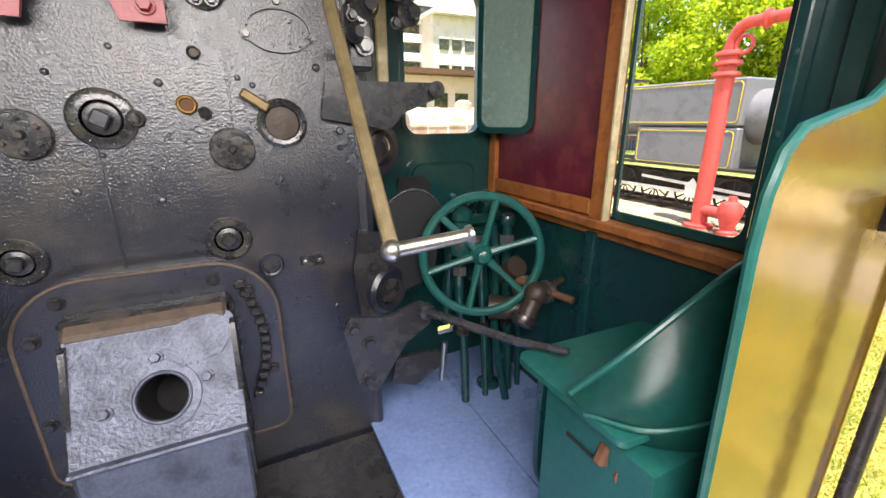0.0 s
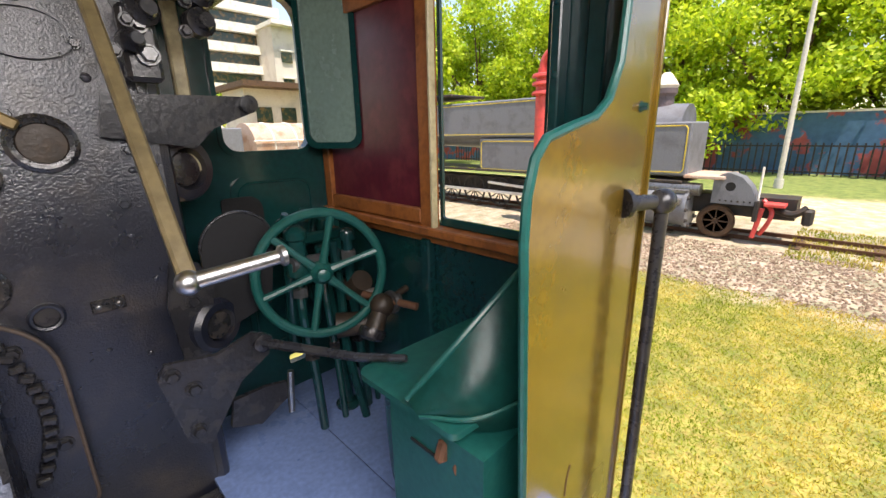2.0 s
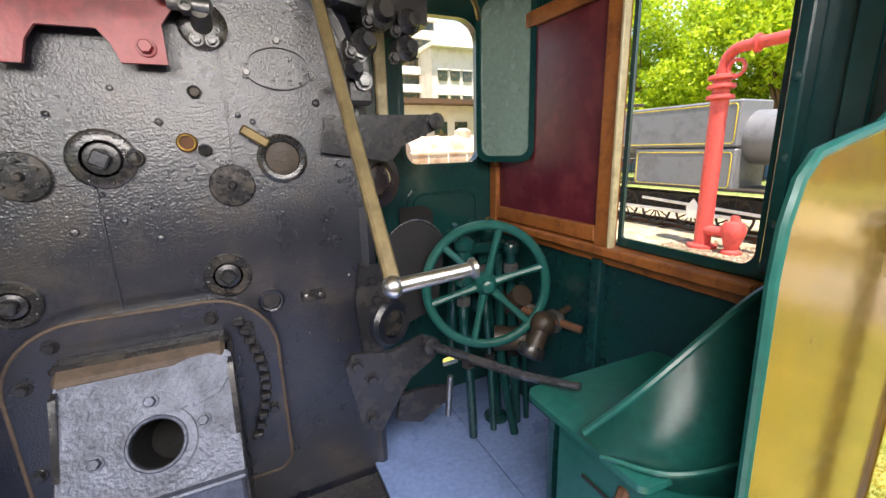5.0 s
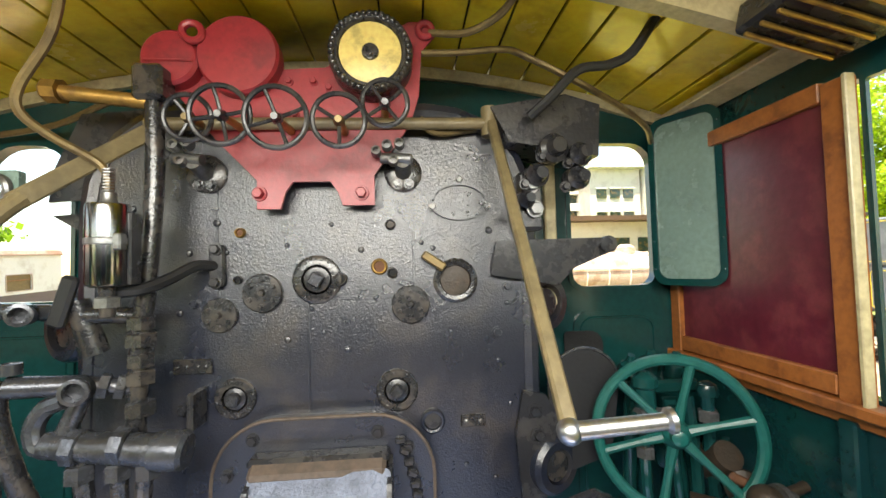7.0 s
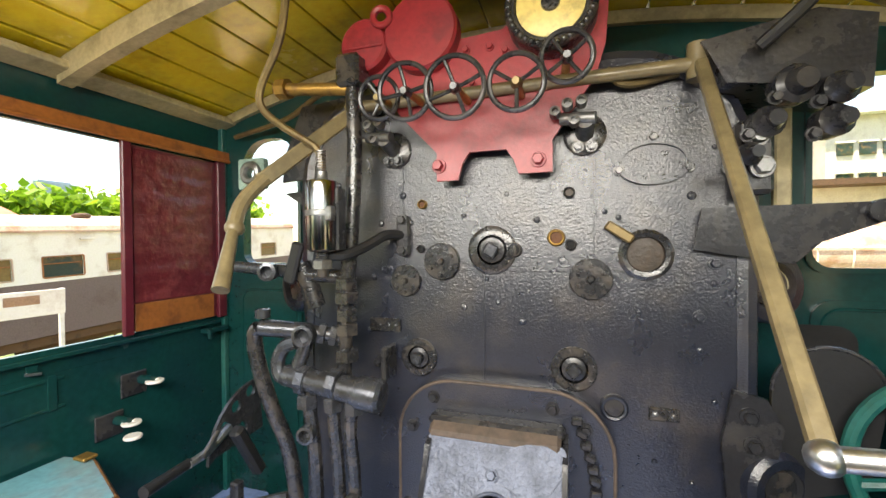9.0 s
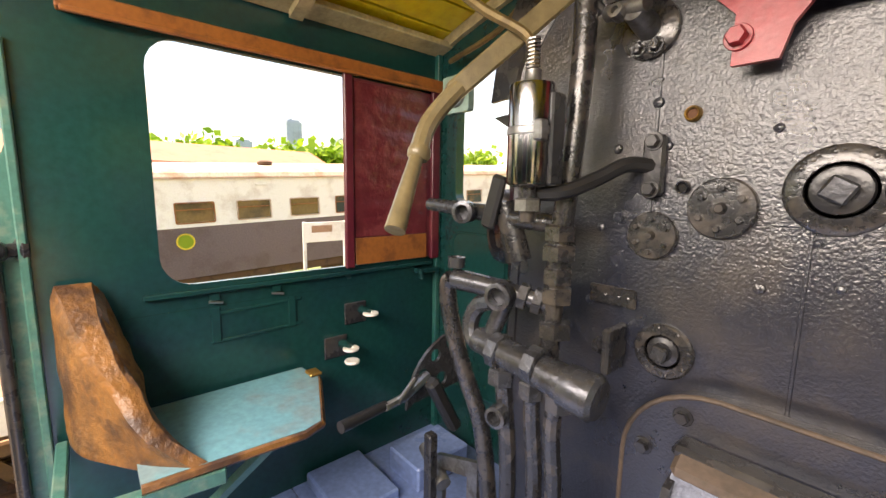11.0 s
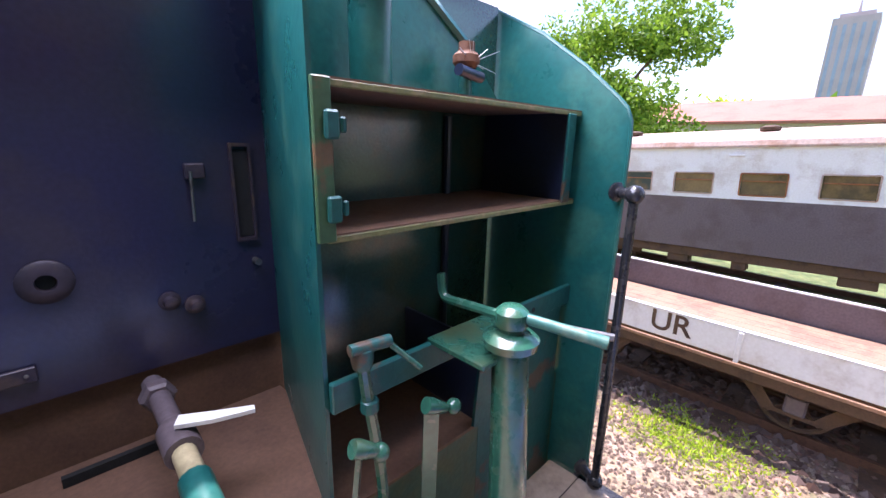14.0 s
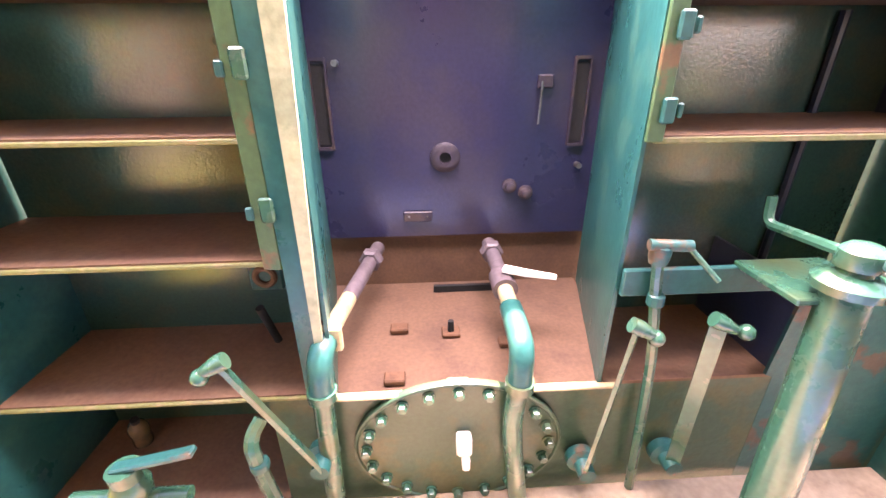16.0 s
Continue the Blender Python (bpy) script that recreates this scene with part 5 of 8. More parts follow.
for i, (x, z, r) in enumerate(((0.80, 2.02, 0.05), (0.89, 2.00, 0.04), (0.74, 1.93, 0.04), (0.88, 1.92, 0.04), (0.70, 1.85, 0.03))):
    part("boss", lathe(B(), (x, 1.42, z), (0.1, -1, 0), [(r, 0), (r, 0.05), (r * 0.7, 0.06), (r * 0.5, 0.09)], 14), "black", ub)
    part("nut", bolt(B(), (x - 0.04, 1.38, z - 0.03), (0, -1, 0), 0.014, 0.016), "black", ub)
part("column", box(B(), (0.73, 1.44, 1.85), (0.09, 0.06, 0.20), None, 0.012), "black", ub)
part("stud", bolt(B(), (0.73, 1.40, 1.90), (0, -1, 0), 0.02, 0.02), "dullsteel", ub)
part("stud", bolt(B(), (0.74, 1.40, 1.82), (0, -1, 0), 0.022, 0.02), "dullsteel", ub)
part("wing_bracket", sheet(B(), [(0.60, 1.60), (0.62, 1.72), (1.02, 1.725), (1.045, 1.70), (1.04, 1.675), (0.90, 1.62), (0.84, 1.56)], [], xz(1.47, 1), 0.015), "black", ub, "black pointed bracket plate")
part("wing_eye", lathe(B(), (1.02, 1.47, 1.70), (0, -1, 0), [(0.03, 0), (0.03, 0.02), (0.012, 0.022)], 16), "black", ub)
part("stay", box(B(), (0.86, 1.60, 1.85), (0.045, 0.03, 0.75), None, 0.006), "cream", ub, "cream upright stay")
lb2 = thing("lamp_bracket", (-0.95, 1.42, 1.9), "grey-green square bracket with a round boss on a black gusset", "bracket")
part("plate", sheet(B(), rrect(-1.01, 1.845, -0.885, 1.965, 0.01), [disc(-0.945, 1.907, 0.022, 16)], xz(1.42, 1), 0.025), "mirror_back", lb2)
part("boss", ring(B(), (-0.945, 1.415, 1.907), (0, -1, 0), 0.034, 0.014, 24, 8), "dullsteel", lb2)
part("gusset", sheet(B(), [(-0.88, 1.88), (-0.60, 1.90), (-0.52, 2.20), (-0.78, 2.18), (-0.86, 2.0)], [], xz(1.52, 1), 0.015), "black", lb2)
part("gusset_lower", sheet(B(), [(-0.90, 1.84), (-0.62, 1.86), (-0.62, 1.62), (-0.72, 1.64), (-0.80, 1.78)], [], xz(1.56, 1), 0.015), "black", lb2)
# conduits along the roof
for i, (pts, r, mt) in enumerate((([(1.17, 1.28, 2.452), (1.13, 1.28, 2.43), (1.045, 1.29, 2.31), (0.97, 1.30, 2.27), (0.865, 1.30, 2.25), (0.78, 1.32, 2.17), (0.72, 1.36, 2.12)], 0.016, "rubber"),
                                  ([(0.37, 1.44, 2.37), (0.50, 1.46, 2.385), (0.66, 1.47, 2.405), (0.75, 1.50, 2.40), (1.00, 1.50, 2.277), (1.25, 1.60, 2.19), (1.40, 1.78, 2.16)], 0.012, "oldbrass"),
                                  ([(0.40, 1.42, 2.43), (0.52, 1.36, 2.40), (0.62, 1.28, 2.42), (0.66, 1.18, 2.46), (0.67, 1.12, 2.472)], 0.012, "oldbrass"),
                                  ([(0.36, 1.44, 2.14), (0.42, 1.46, 2.10), (0.56, 1.48, 2.12)], 0.014, "oldbrass"),
                                  ([(-0.48, 1.40, 2.19), (-0.70, 1.55, 2.24), (-1.05, 1.75, 2.22), (-1.40, 1.80, 2.18)], 0.012, "oldbrass"))):
    cd = thing("conduit", pts[0], "bent conduit clipped under the yellow roof boards", "pipe", "roof conduits")
    part("pipe", tube(B(), smooth_path(pts, 6), r, 8), mt, cd)
sp = thing("roof_pipe", (-0.5, 0.95, 2.42), "dark brass pipe run with unions under the roof rib", "pipe")
part("pipe", rod(B(), (-0.56, 0.93, 2.44), (0.05, 0.93, 2.46), 0.013), "oldbrass", sp)
for x in (-0.56, -0.30, 0.02):
    part("union", lathe(B(), (x, 0.93, 2.425), (0, 0, 1), [(0.026, 0), (0.032, 0.01), (0.032, 0.03), (0.024, 0.035)], 8), "oldbrass", sp)

# mirror-like glare board on the right front window
mr = thing("glare_screen", (1.5, 1.79, 1.9), "grey-green hinged window shutter plate with a riveted dark green frame", "shutter")
mm = Matrix.Translation((1.405, 1.78, 0)) @ Matrix.Rotation(radians(-62), 4, "Z")
part("panel", sheet(B(), rrect(0.0, 1.545, 0.27, 2.24, 0.05), [], lambda u, v, w: mm @ Vector((u, -w, v)), 0.012), "mirror_back", mr, "glossy grey-green panel")
part("rim", sheet(B(), rrect(-0.012, 1.532, 0.282, 2.252, 0.06), [rrect(0.014, 1.56, 0.256, 2.225, 0.045)], lambda u, v, w: mm @ Vector((u, -w + 0.004, v)), 0.024), "green", mr)
for v in (1.60, 1.72, 1.84, 1.96, 2.08, 2.18):
    for u in (0.0, 0.27):
        part("rivet", rivet(B(), mm @ Vector((u, -0.021, v)), mm.to_3x3() @ Vector((0, -1, 0)), 0.006), "green", mr)
part("hinge", box(B(), mm @ Vector((0.29, 0, 1.92)), (0.02, 0.03, 0.10), None, 0.004), "teal", mr)
lamp = thing("radio_bracket", (1.30, 0.95, 2.28), "dark grated loudspeaker box below the eave", "speaker")
part("box", box(B(), (1.36, 0.95, 2.25), (0.30, 0.26, 0.09), Matrix.Rotation(0.25, 4, "Y"), 0.01), "black", lamp)
for i in range(5):
    part("grille_bar", box(B(), (1.34, 0.85 + i * 0.05, 2.20), (0.26, 0.012, 0.012), Matrix.Rotation(0.25, 4, "Y"), 0.003), "brass", lamp)

# ---- driver's side: reversing wheel, brake pedestal, seat ----
rv = thing("reversing_wheel", (1.18, 1.365, 1.06), "large teal six-spoked reversing hand wheel with a crank handle", "hand wheel")
c, ax = Vector((1.18, 1.365, 1.06)), Vector((-0.34, -0.92, 0.10)).normalized()
part("rim", ring(B(), c, ax, 0.245, 0.019, 48, 10), "cabteal", rv)
mw = ax.to_track_quat("Z", "Y").to_matrix()
for i in range(6):
    a = i * math.tau / 6 + 0.28
    d = mw @ Vector((math.cos(a), math.sin(a), 0))
    part("spoke", tube(B(), [c - ax * 0.02 + d * 0.03, c - ax * 0.014 + d * 0.13, c + d * 0.24], [0.020, 0.013, 0.016], 8), "cabteal", rv)
part("hub", lathe(B(), c - ax * 0.06, ax, [(0.045, 0), (0.05, 0.03), (0.042, 0.06), (0.026, 0.075), (0.024, 0.10), (0.012, 0.105)], 20), "cabteal", rv)
hd = Vector((1.39, 1.315, 0.85))
part("crank_handle", rod(B(), hd, hd + ax * 0.10, 0.020, 0.024), "cabteal", rv)
part("shaft", rod(B(), c - ax * 0.05, c - ax * 0.38, 0.022), "cabteal", rv)
pd = thing("reverser_pedestal", (1.25, 1.58, FLOOR), "dark green screw reverser and brake valve gear behind the wheel", "pedestal")
part("post", rod(B(), (1.33, 1.52, FLOOR), (1.28, 1.55, 1.12), 0.032, 0.028), "green", pd)
part("post_base", lathe(B(), (1.33, 1.52, FLOOR), (0, 0, 1), [(0.06, 0), (0.06, 0.015), (0.04, 0.03)], 14), "green", pd)
part("post", rod(B(), (1.14, 1.62, FLOOR + 0.35), (1.16, 1.60, 1.15), 0.030), "green", pd)
part("cross_head", box(B(), (1.24, 1.58, 1.17), (0.28, 0.12, 0.05), None, 0.01), "green", pd)
for i, (x, z, r) in enumerate(((1.14, 1.22, 0.035), (1.22, 1.23, 0.04), (1.32, 1.22, 0.038), (1.18, 1.08, 0.045), (1.36, 1.02, 0.05), (1.28, 0.92, 0.05))):
    part("valve_body", lathe(B(), (x, 1.58, z), (0, -0.4, 1), [(r, -0.05), (r * 1.15, 0), (r, 0.03), (r * 0.5, 0.045), (r * 0.4, 0.07)], 12), "green", pd)
part("brake_valve", rod(B(), (1.40, 1.50, 0.90), (1.40, 1.42, 0.96), 0.07, 0.05), "darkvalve", pd, "grimy brown brake valve body")
part("brake_valve_flange", lathe(B(), (1.43, 1.40, 0.86), (-0.5, -1, 0.2), [(0.06, 0), (0.06, 0.03), (0.035, 0.04), (0.03, 0.06)], 16), "darkvalve", pd)
part("brake_body", rod(B(), (1.24, 1.40, 0.80), (1.40, 1.30, 0.80), 0.055, 0.045), "darkvalve", pd, "grimy brown valve body")
part("brake_handle", rod(B(), (1.36, 1.36, 0.92), (1.46, 1.12, 0.90), 0.016), "rust", pd)
part("brake_pipe", tube(B(), smooth_path([(1.30, 1.48, 1.15), (1.31, 1.46, 0.9), (1.30, 1.44, 0.7), (1.32, 1.42, 0.5), (1.34, 1.38, FLOOR)]), 0.020, 8), "green", pd)

st = thing("driver_seat", (1.25, 0.72, FLOOR), "teal steel driver's seat with curved back on a box", "seat")
part("seat_box", sheet(B(), [(1.02, FLOOR), (1.50, FLOOR), (1.50, 0.88), (1.02, 0.88)], [], xz(0.40, 1), 0.34), "cabteal", st)
part("box_slot", box(B(), (1.018, 0.60, 0.80), (0.006, 0.10, 0.008)), "soot", st)
part("seat_pan", sheet(B(), rrect(0.985, 0.46, 1.48, 0.86, [0.02, 0.02, 0.03, 0.05]), [], lambda u, v, w: Vector((u, v - 0.10 * (u - 0.985), 0.925 + w + 0.01 * math.cos(u * 9))), 0.018), "cabteal", st)
back = B()
nu, nv = 22, 12
low_line = smooth_path([(1.00, 0.60, 0.93), (1.06, 0.47, 0.90), (1.18, 0.405, 0.88), (1.32, 0.385, 0.88), (1.49, 0.40, 0.88)], 6)
top_line = smooth_path([(0.985, 0.62, 0.955), (1.06, 0.545, 1.08), (1.18, 0.50, 1.195), (1.31, 0.48, 1.275), (1.49, 0.47, 1.32)], 6)
grid = []
for j in range(nv + 1):
    h = j / nv
    grid.append([back.verts.new(a_.lerp(b_, h) + Vector((-0.02, -0.045, 0)) * math.sin(h * math.pi)) for a_, b_ in zip(low_line, top_line)])
for j in range(nv):
    for i in range(len(low_line) - 1):
        back.faces.new((grid[j][i], grid[j][i + 1], grid[j + 1][i + 1], grid[j + 1][i]))
bmesh.ops.solidify(back, geom=list(back.faces), thickness=0.010)
part("backrest", back, "cabteal", st, "curved teal sheet backrest")
part("back_rim", tube(B(), top_line, 0.009, 8), "cabteal", st)
part("back_band", tube(B(), [a_.lerp(b_, 0.3) + Vector((-0.018, -0.042, 0)) for a_, b_ in zip(low_line, top_line)], 0.006, 6), "cabteal", st)
part("hinge", lathe(B(), (1.06, 0.50, 0.80), (-0.5, -1, 0), [(0.035, 0), (0.035, 0.03), (0.02, 0.035)], 14), "rust", st, "rusty seat hinge")
part("hinge_plate", box(B(), (1.05, 0.53, 0.82), (0.10, 0.03, 0.06), Matrix.Rotation(0.4, 4, "Y"), 0.008), "rust", st)
part("support_leg", tube(B(), smooth_path([(1.10, 0.84, 0.90), (1.11, 0.86, 0.7), (1.15, 0.90, 0.42), (1.20, 0.92, FLOOR)]), 0.020, 8), "green", st)

# brake valves and pipes behind the reversing wheel
bv = thing("brake_valve", (1.20, 1.46, FLOOR), "dark green brake valve group with pipes behind the wheel", "valve")
part("body", lathe(B(), (1.13, 1.46, 1.04), (0, 0, 1), [(0.03, 0), (0.05, 0.01), (0.05, 0.06), (0.036, 0.08), (0.036, 0.15), (0.045, 0.16), (0.045, 0.19), (0.02, 0.21)], 18), "green", bv)
part("side_body", rod(B(), (1.09, 1.44, 1.10), (1.24, 1.46, 1.09), 0.030, 0.026), "dullsteel", bv)
for x, z0, r in ((1.13, 1.05, 0.020), (1.24, 1.12, 0.016), (1.37, 1.16, 0.022), (1.43, 1.0, 0.014)):
    pp = part("pipe", tube(B(), smooth_path([(x, 1.47, z0), (x, 1.47, z0 - 0.2), (x + 0.02, 1.46, 0.6), (x + 0.03, 1.45, FLOOR)]), r, 10), "green", bv)
    part("union_nut", lathe(B(), (x, 1.47, z0 - 0.10), (0, 0, 1), [(r * 1.6, 0), (r * 1.6, 0.035), (r * 1.3, 0.04)], 6), "dullsteel", pp)
    part("union_nut", lathe(B(), (x + 0.015, 1.462, 0.66), (0, 0, 1), [(r * 1.6, 0), (r * 1.6, 0.035), (r * 1.3, 0.04)], 6), "blackpipe", pp)
part("cap", lathe(B(), (1.37, 1.47, 1.15), (0, 0, 1), [(0.034, 0), (0.038, 0.02), (0.03, 0.04), (0.012, 0.05)], 14), "green", bv)
pm = thing("steam_trap", (1.38, 1.24, 0.86), "rusty brown valve body with flanged ends beside the seat", "valve")
part("body", ball(B(), (1.37, 1.24, 0.90), 0.052), "darkvalve", pm)
part("flange", lathe(B(), (1.41, 1.24, 0.90), (1, 0, 0), [(0.05, 0), (0.05, 0.018), (0.03, 0.02), (0.028, 0.05)], 16), "dullsteel", pm)
part("neck", rod(B(), (1.37, 1.24, 0.90), (1.30, 1.22, 0.80), 0.034, 0.042), "darkvalve", pm)
part("foot", lathe(B(), (1.31, 1.225, 0.82), (-0.07, -0.02, -0.1), [(0.055, 0), (0.058, 0.02), (0.05, 0.04), (0.03, 0.05)], 16), "blackpipe", pm)
part("stay", rod(B(), (1.37, 1.24, 0.90), (1.52, 1.26, 0.93), 0.016), "darkvalve", pm)

# ---- fireman's side ----
fs = thing("fireman_seat", (-1.30, 0.75, 0.8), "pale blue seat with cracked brown leather back on a bracket", "seat")
part("seat_board", sheet(B(), [(-1.10, 0.52), (-1.52, 0.52), (-1.52, 1.10), (-1.40, 1.12), (-1.09, 0.99), (-1.07, 0.93)], [], xy(0.825, 1), 0.025), "seatblue", fs)
pad = B()
rows_ = []
for j in range(9):
    h = 0.18 + 0.80 * j / 8
    rows_.append([])
    for i in range(13):
        t = 0.02 + 0.66 * i / 12
        z = 0.83 + h * (0.47 - 0.36 * t ** 1.4)
        x = -1.51 + 0.43 * t - 0.06 * h * t
        y = 0.375 + 0.27 * t ** 1.7 * (1 - 0.4 * h) + 0.04 + 0.15 * (1 - t) * (1 - 0.55 * h * h)
        bulge = 0.030 * math.sin(math.pi * i / 12) * math.sin(math.pi * j / 8) + 0.010 * noise.noise(Vector((x * 14, z * 14, 2)))
        rows_[-1].append(pad.verts.new((x, y - 0.006 + bulge, z)))
for j in range(8):
    for i in range(12):
        pad.faces.new((rows_[j][i], rows_[j + 1][i], rows_[j + 1][i + 1], rows_[j][i + 1]))
bmesh.ops.solidify(pad, geom=list(pad.faces), thickness=0.012)
part("padding", pad, "foam", fs, "torn ochre inner padding")
part("seat_edge", tube(B(), [(-1.10, 0.52, 0.835), (-1.07, 0.93, 0.835), (-1.09, 0.99, 0.835), (-1.40, 1.12, 0.835)], 0.015, 6), "leather", fs)
# leather back: a padded shell, thick at the wall and thin at its front edge
lb = B()
nu, nv = 16, 12
outer, inner = [], []
for j in range(nv + 1):
    h = j / nv
    outer.append([])
    inner.append([])
    for i in range(nu + 1):
        t = i / nu
        z = 0.83 + h * (0.47 - 0.36 * t ** 1.4)
        x = -1.51 + 0.43 * t - 0.06 * h * t
        y = 0.375 + 0.27 * t ** 1.7 * (1 - 0.4 * h) + 0.01 * noise.noise(Vector((x * 9, z * 9, 1)))
        thick = 0.04 + 0.15 * (1 - t) * (1 - 0.55 * h * h)
        round_ = 0.012 * (1 if j == nv else 0)
        outer[-1].append(lb.verts.new((x, y + round_, z)))
        inner[-1].append(lb.verts.new((x, y + thick - round_, z)))
for j in range(nv):
    for i in range(nu):
        lb.faces.new((outer[j][i], outer[j][i + 1], outer[j + 1][i + 1], outer[j + 1][i]))
        lb.faces.new((inner[j][i], inner[j + 1][i], inner[j + 1][i + 1], inner[j][i + 1]))
for i in range(nu):
    lb.faces.new((outer[nv][i], outer[nv][i + 1], inner[nv][i + 1], inner[nv][i]))
    lb.faces.new((outer[0][i], inner[0][i], inner[0][i + 1], outer[0][i + 1]))
for j in range(nv):
    lb.faces.new((outer[j][nu], inner[j][nu], inner[j + 1][nu], outer[j + 1][nu]))
    lb.faces.new((outer[j][0], outer[j + 1][0], inner[j + 1][0], inner[j][0]))
part("backrest", lb, "leather", fs, "cracked brown leather back and arm")
part("frame_bar", box(B(), (-1.11, 0.53, 0.80), (0.035, 0.36, 0.045), Matrix.Rotation(-0.12, 4, "Z"), 0.004), "post_green", fs)
part("frame_leg", box(B(), (-1.13, 0.362, 0.545), (0.045, 0.035, 0.49), None, 0.004), "post_green", fs)
part("frame_bar", box(B(), (-1.34, 0.362, 0.80), (0.37, 0.03, 0.04), None, 0.004), "post_green", fs)
part("strut", tube(B(), [(-1.14, 0.86, 0.81), (-1.30, 0.72, 0.58), (-1.50, 0.55, 0.33)], 0.020, 4), "post_green", fs)
part("torn_corner", box(B(), (-1.42, 1.11, 0.86), (0.06, 0.05, 0.012), None, 0.004), "brass", fs)
for y, z, s in ((1.30, 0.90, 0), (1.40, 1.04, 1)):
    vb = thing("oil_valve", (-1.50, y, z), "small white-capped oil valve in a dark recess of the side sheet", "valve", "oil valves")
    part("recess", box(B(), (-1.543, y - 0.03, z - 0.01), (0.008, 0.11, 0.10), None, 0.004), "black", vb)
    part("body", rod(B(), (-1.54, y, z), (-1.47, y, z), 0.020), "green", vb)
    part("cap", lathe(B(), (-1.46, y, z - 0.005), (0, 0, 1), [(0.034, 0), (0.036, 0.005), (0.034, 0.010), (0.015, 0.011), (0.013, 0.004)], 20), "white", vb, "white painted round cap")
part("lower_cap", lathe(B(), (-1.46, 1.305, 0.835), (0, 0, 1), [(0.032, 0), (0.034, 0.006), (0.03, 0.012)], 18), "white", vb)
qd = thing("quadrant_lever", (-1.08, 1.40, 0.9), "black pierced quadrant with a silver lever and black grip", "lever")
qp = [(1.36, 0.78)] + [(1.60 - 0.27 * math.cos(radians(a)), 0.76 + 0.27 * math.sin(radians(a))) for a in range(0, 91, 10)] + [(1.62, 0.80)]
part("quadrant", sheet(B(), qp, [disc(1.41, 0.88, 0.026, 14), disc(1.47, 0.945, 0.026, 14), disc(1.55, 0.985, 0.026, 14), disc(1.50, 0.84, 0.03, 14)], yz(-1.10, 1), 0.014), "pipesteel", qd)
part("lever_arm", tube(B(), [(-1.08, 1.42, 0.88), (-1.04, 1.28, 0.85), (-1.01, 1.18, 0.86)], [0.020, 0.016, 0.014], 8), "steel", qd)
part("trigger", rod(B(), (-1.05, 1.34, 0.90), (-1.02, 1.24, 0.85), 0.010), "steel", qd)
part("grip", rod(B(), (-1.02, 1.19, 0.86), (-0.985, 1.005, 0.868), 0.017, 0.019), "rubber", qd, "black rubber grip")
part("lower_arm", box(B(), (-0.98, 1.42, 0.80), (0.05, 0.05, 0.26), Matrix.Rotation(0.5, 4, "X"), 0.012), "rubber", qd)
part("pivot_post", box(B(), (-0.98, 1.36, 0.50), (0.04, 0.04, 0.42), None, 0.006), "black", qd)
part("frame", sheet(B(), [(-1.02, 0.34), (-0.80, 0.34), (-0.80, 0.66), (-1.02, 0.58)], [[(-0.98, 0.40), (-0.85, 0.40), (-0.85, 0.58), (-0.98, 0.54)]], xz(1.42, 1), 0.02), "dullsteel", qd)
part("slide", rod(B(), (-1.12, 1.45, 0.55), (-0.95, 1.40, 0.50), 0.03), "dullsteel", qd)
bx = thing("floor_box", (-1.25, 1.62, FLOOR), "pale grey sheet metal box on the floor", "box")
part("body", box(B(), (-1.28, 1.60, FLOOR + 0.055), (0.22, 0.30, 0.11), None, 0.008), "floor", bx)
bx2 = thing("floor_box", (-1.36, 1.22, FLOOR), "low pale grey sheet metal box on the floor", "box")
part("body", box(B(), (-1.36, 1.24, FLOOR + 0.03), (0.34, 0.26, 0.06), None, 0.008), "floor", bx2)

# ---- tender front ----
TY, TB, DK = -0.79, -1.22, 0.54
tf = thing("tender", (0, TY, 0.1), "green tender front plate with a raised dusty deck", "tender")
part("front_plate", sheet(B(), rrect(-1.52, 0.02, 0.66, DK, 0.01), [], xz(TY, -1), 0.02), "olive", tf)
part("recess_side", box(B(), (0.655, -1.01, 0.29), (0.014, 0.40, 0.48)), "olive", tf)
part("recess_back", box(B(), (1.09, -1.21, 0.29), (0.86, 0.014, 0.48)), "olive", tf)
part("recess_floor", box(B(), (1.09, -0.99, 0.072), (0.86, 0.43, 0.014)), "dust", tf, "rusty red recess floor")
part("deck", box(B(), (0.02, -1.16, DK - 0.012), (1.16, 0.72, 0.02)), "deckdust", tf, "dusty red-brown deck plate")
# cream strip paints in the line of sun along the deck edge
part("deck_edge", box(B(), (0.03, TY + 0.005, DK + 0.004), (0.95, 0.03, 0.012), None, 0.003), "cream", tf)
part("deck_step", box(B(), (0.03, -1.56, DK + 0.10), (1.3, 0.06, 0.40), None, 0.006), "deckdust", tf)
part("deck_slot", box(B(), (-0.02, -1.43, DK + 0.015), (0.28, 0.02, 0.03)), "soot", tf)
for x, y in ((0.265, -1.13), (0.27, -0.85), (-0.14, -1.02)):
    part("cleat", box(B(), (x, y, DK + 0.012), (0.07, 0.05, 0.024), None, 0.005), "rust", tf)
part("cleat", box(B(), (0.066, -1.10, DK + 0.008), (0.07, 0.06, 0.016), None, 0.004), "rust", tf)
part("deck_stud", rod(B(), (0.066, -1.10, DK), (0.066, -1.10, DK + 0.06), 0.014, 0.011), "soot", tf)
for i in range(2):
    part("foot_board", box(B(), (0, -0.545 - 0.15 * i, 0.08), (3.0, 0.146, 0.03), None, 0.004), "footboard", tf, "worn pale board")
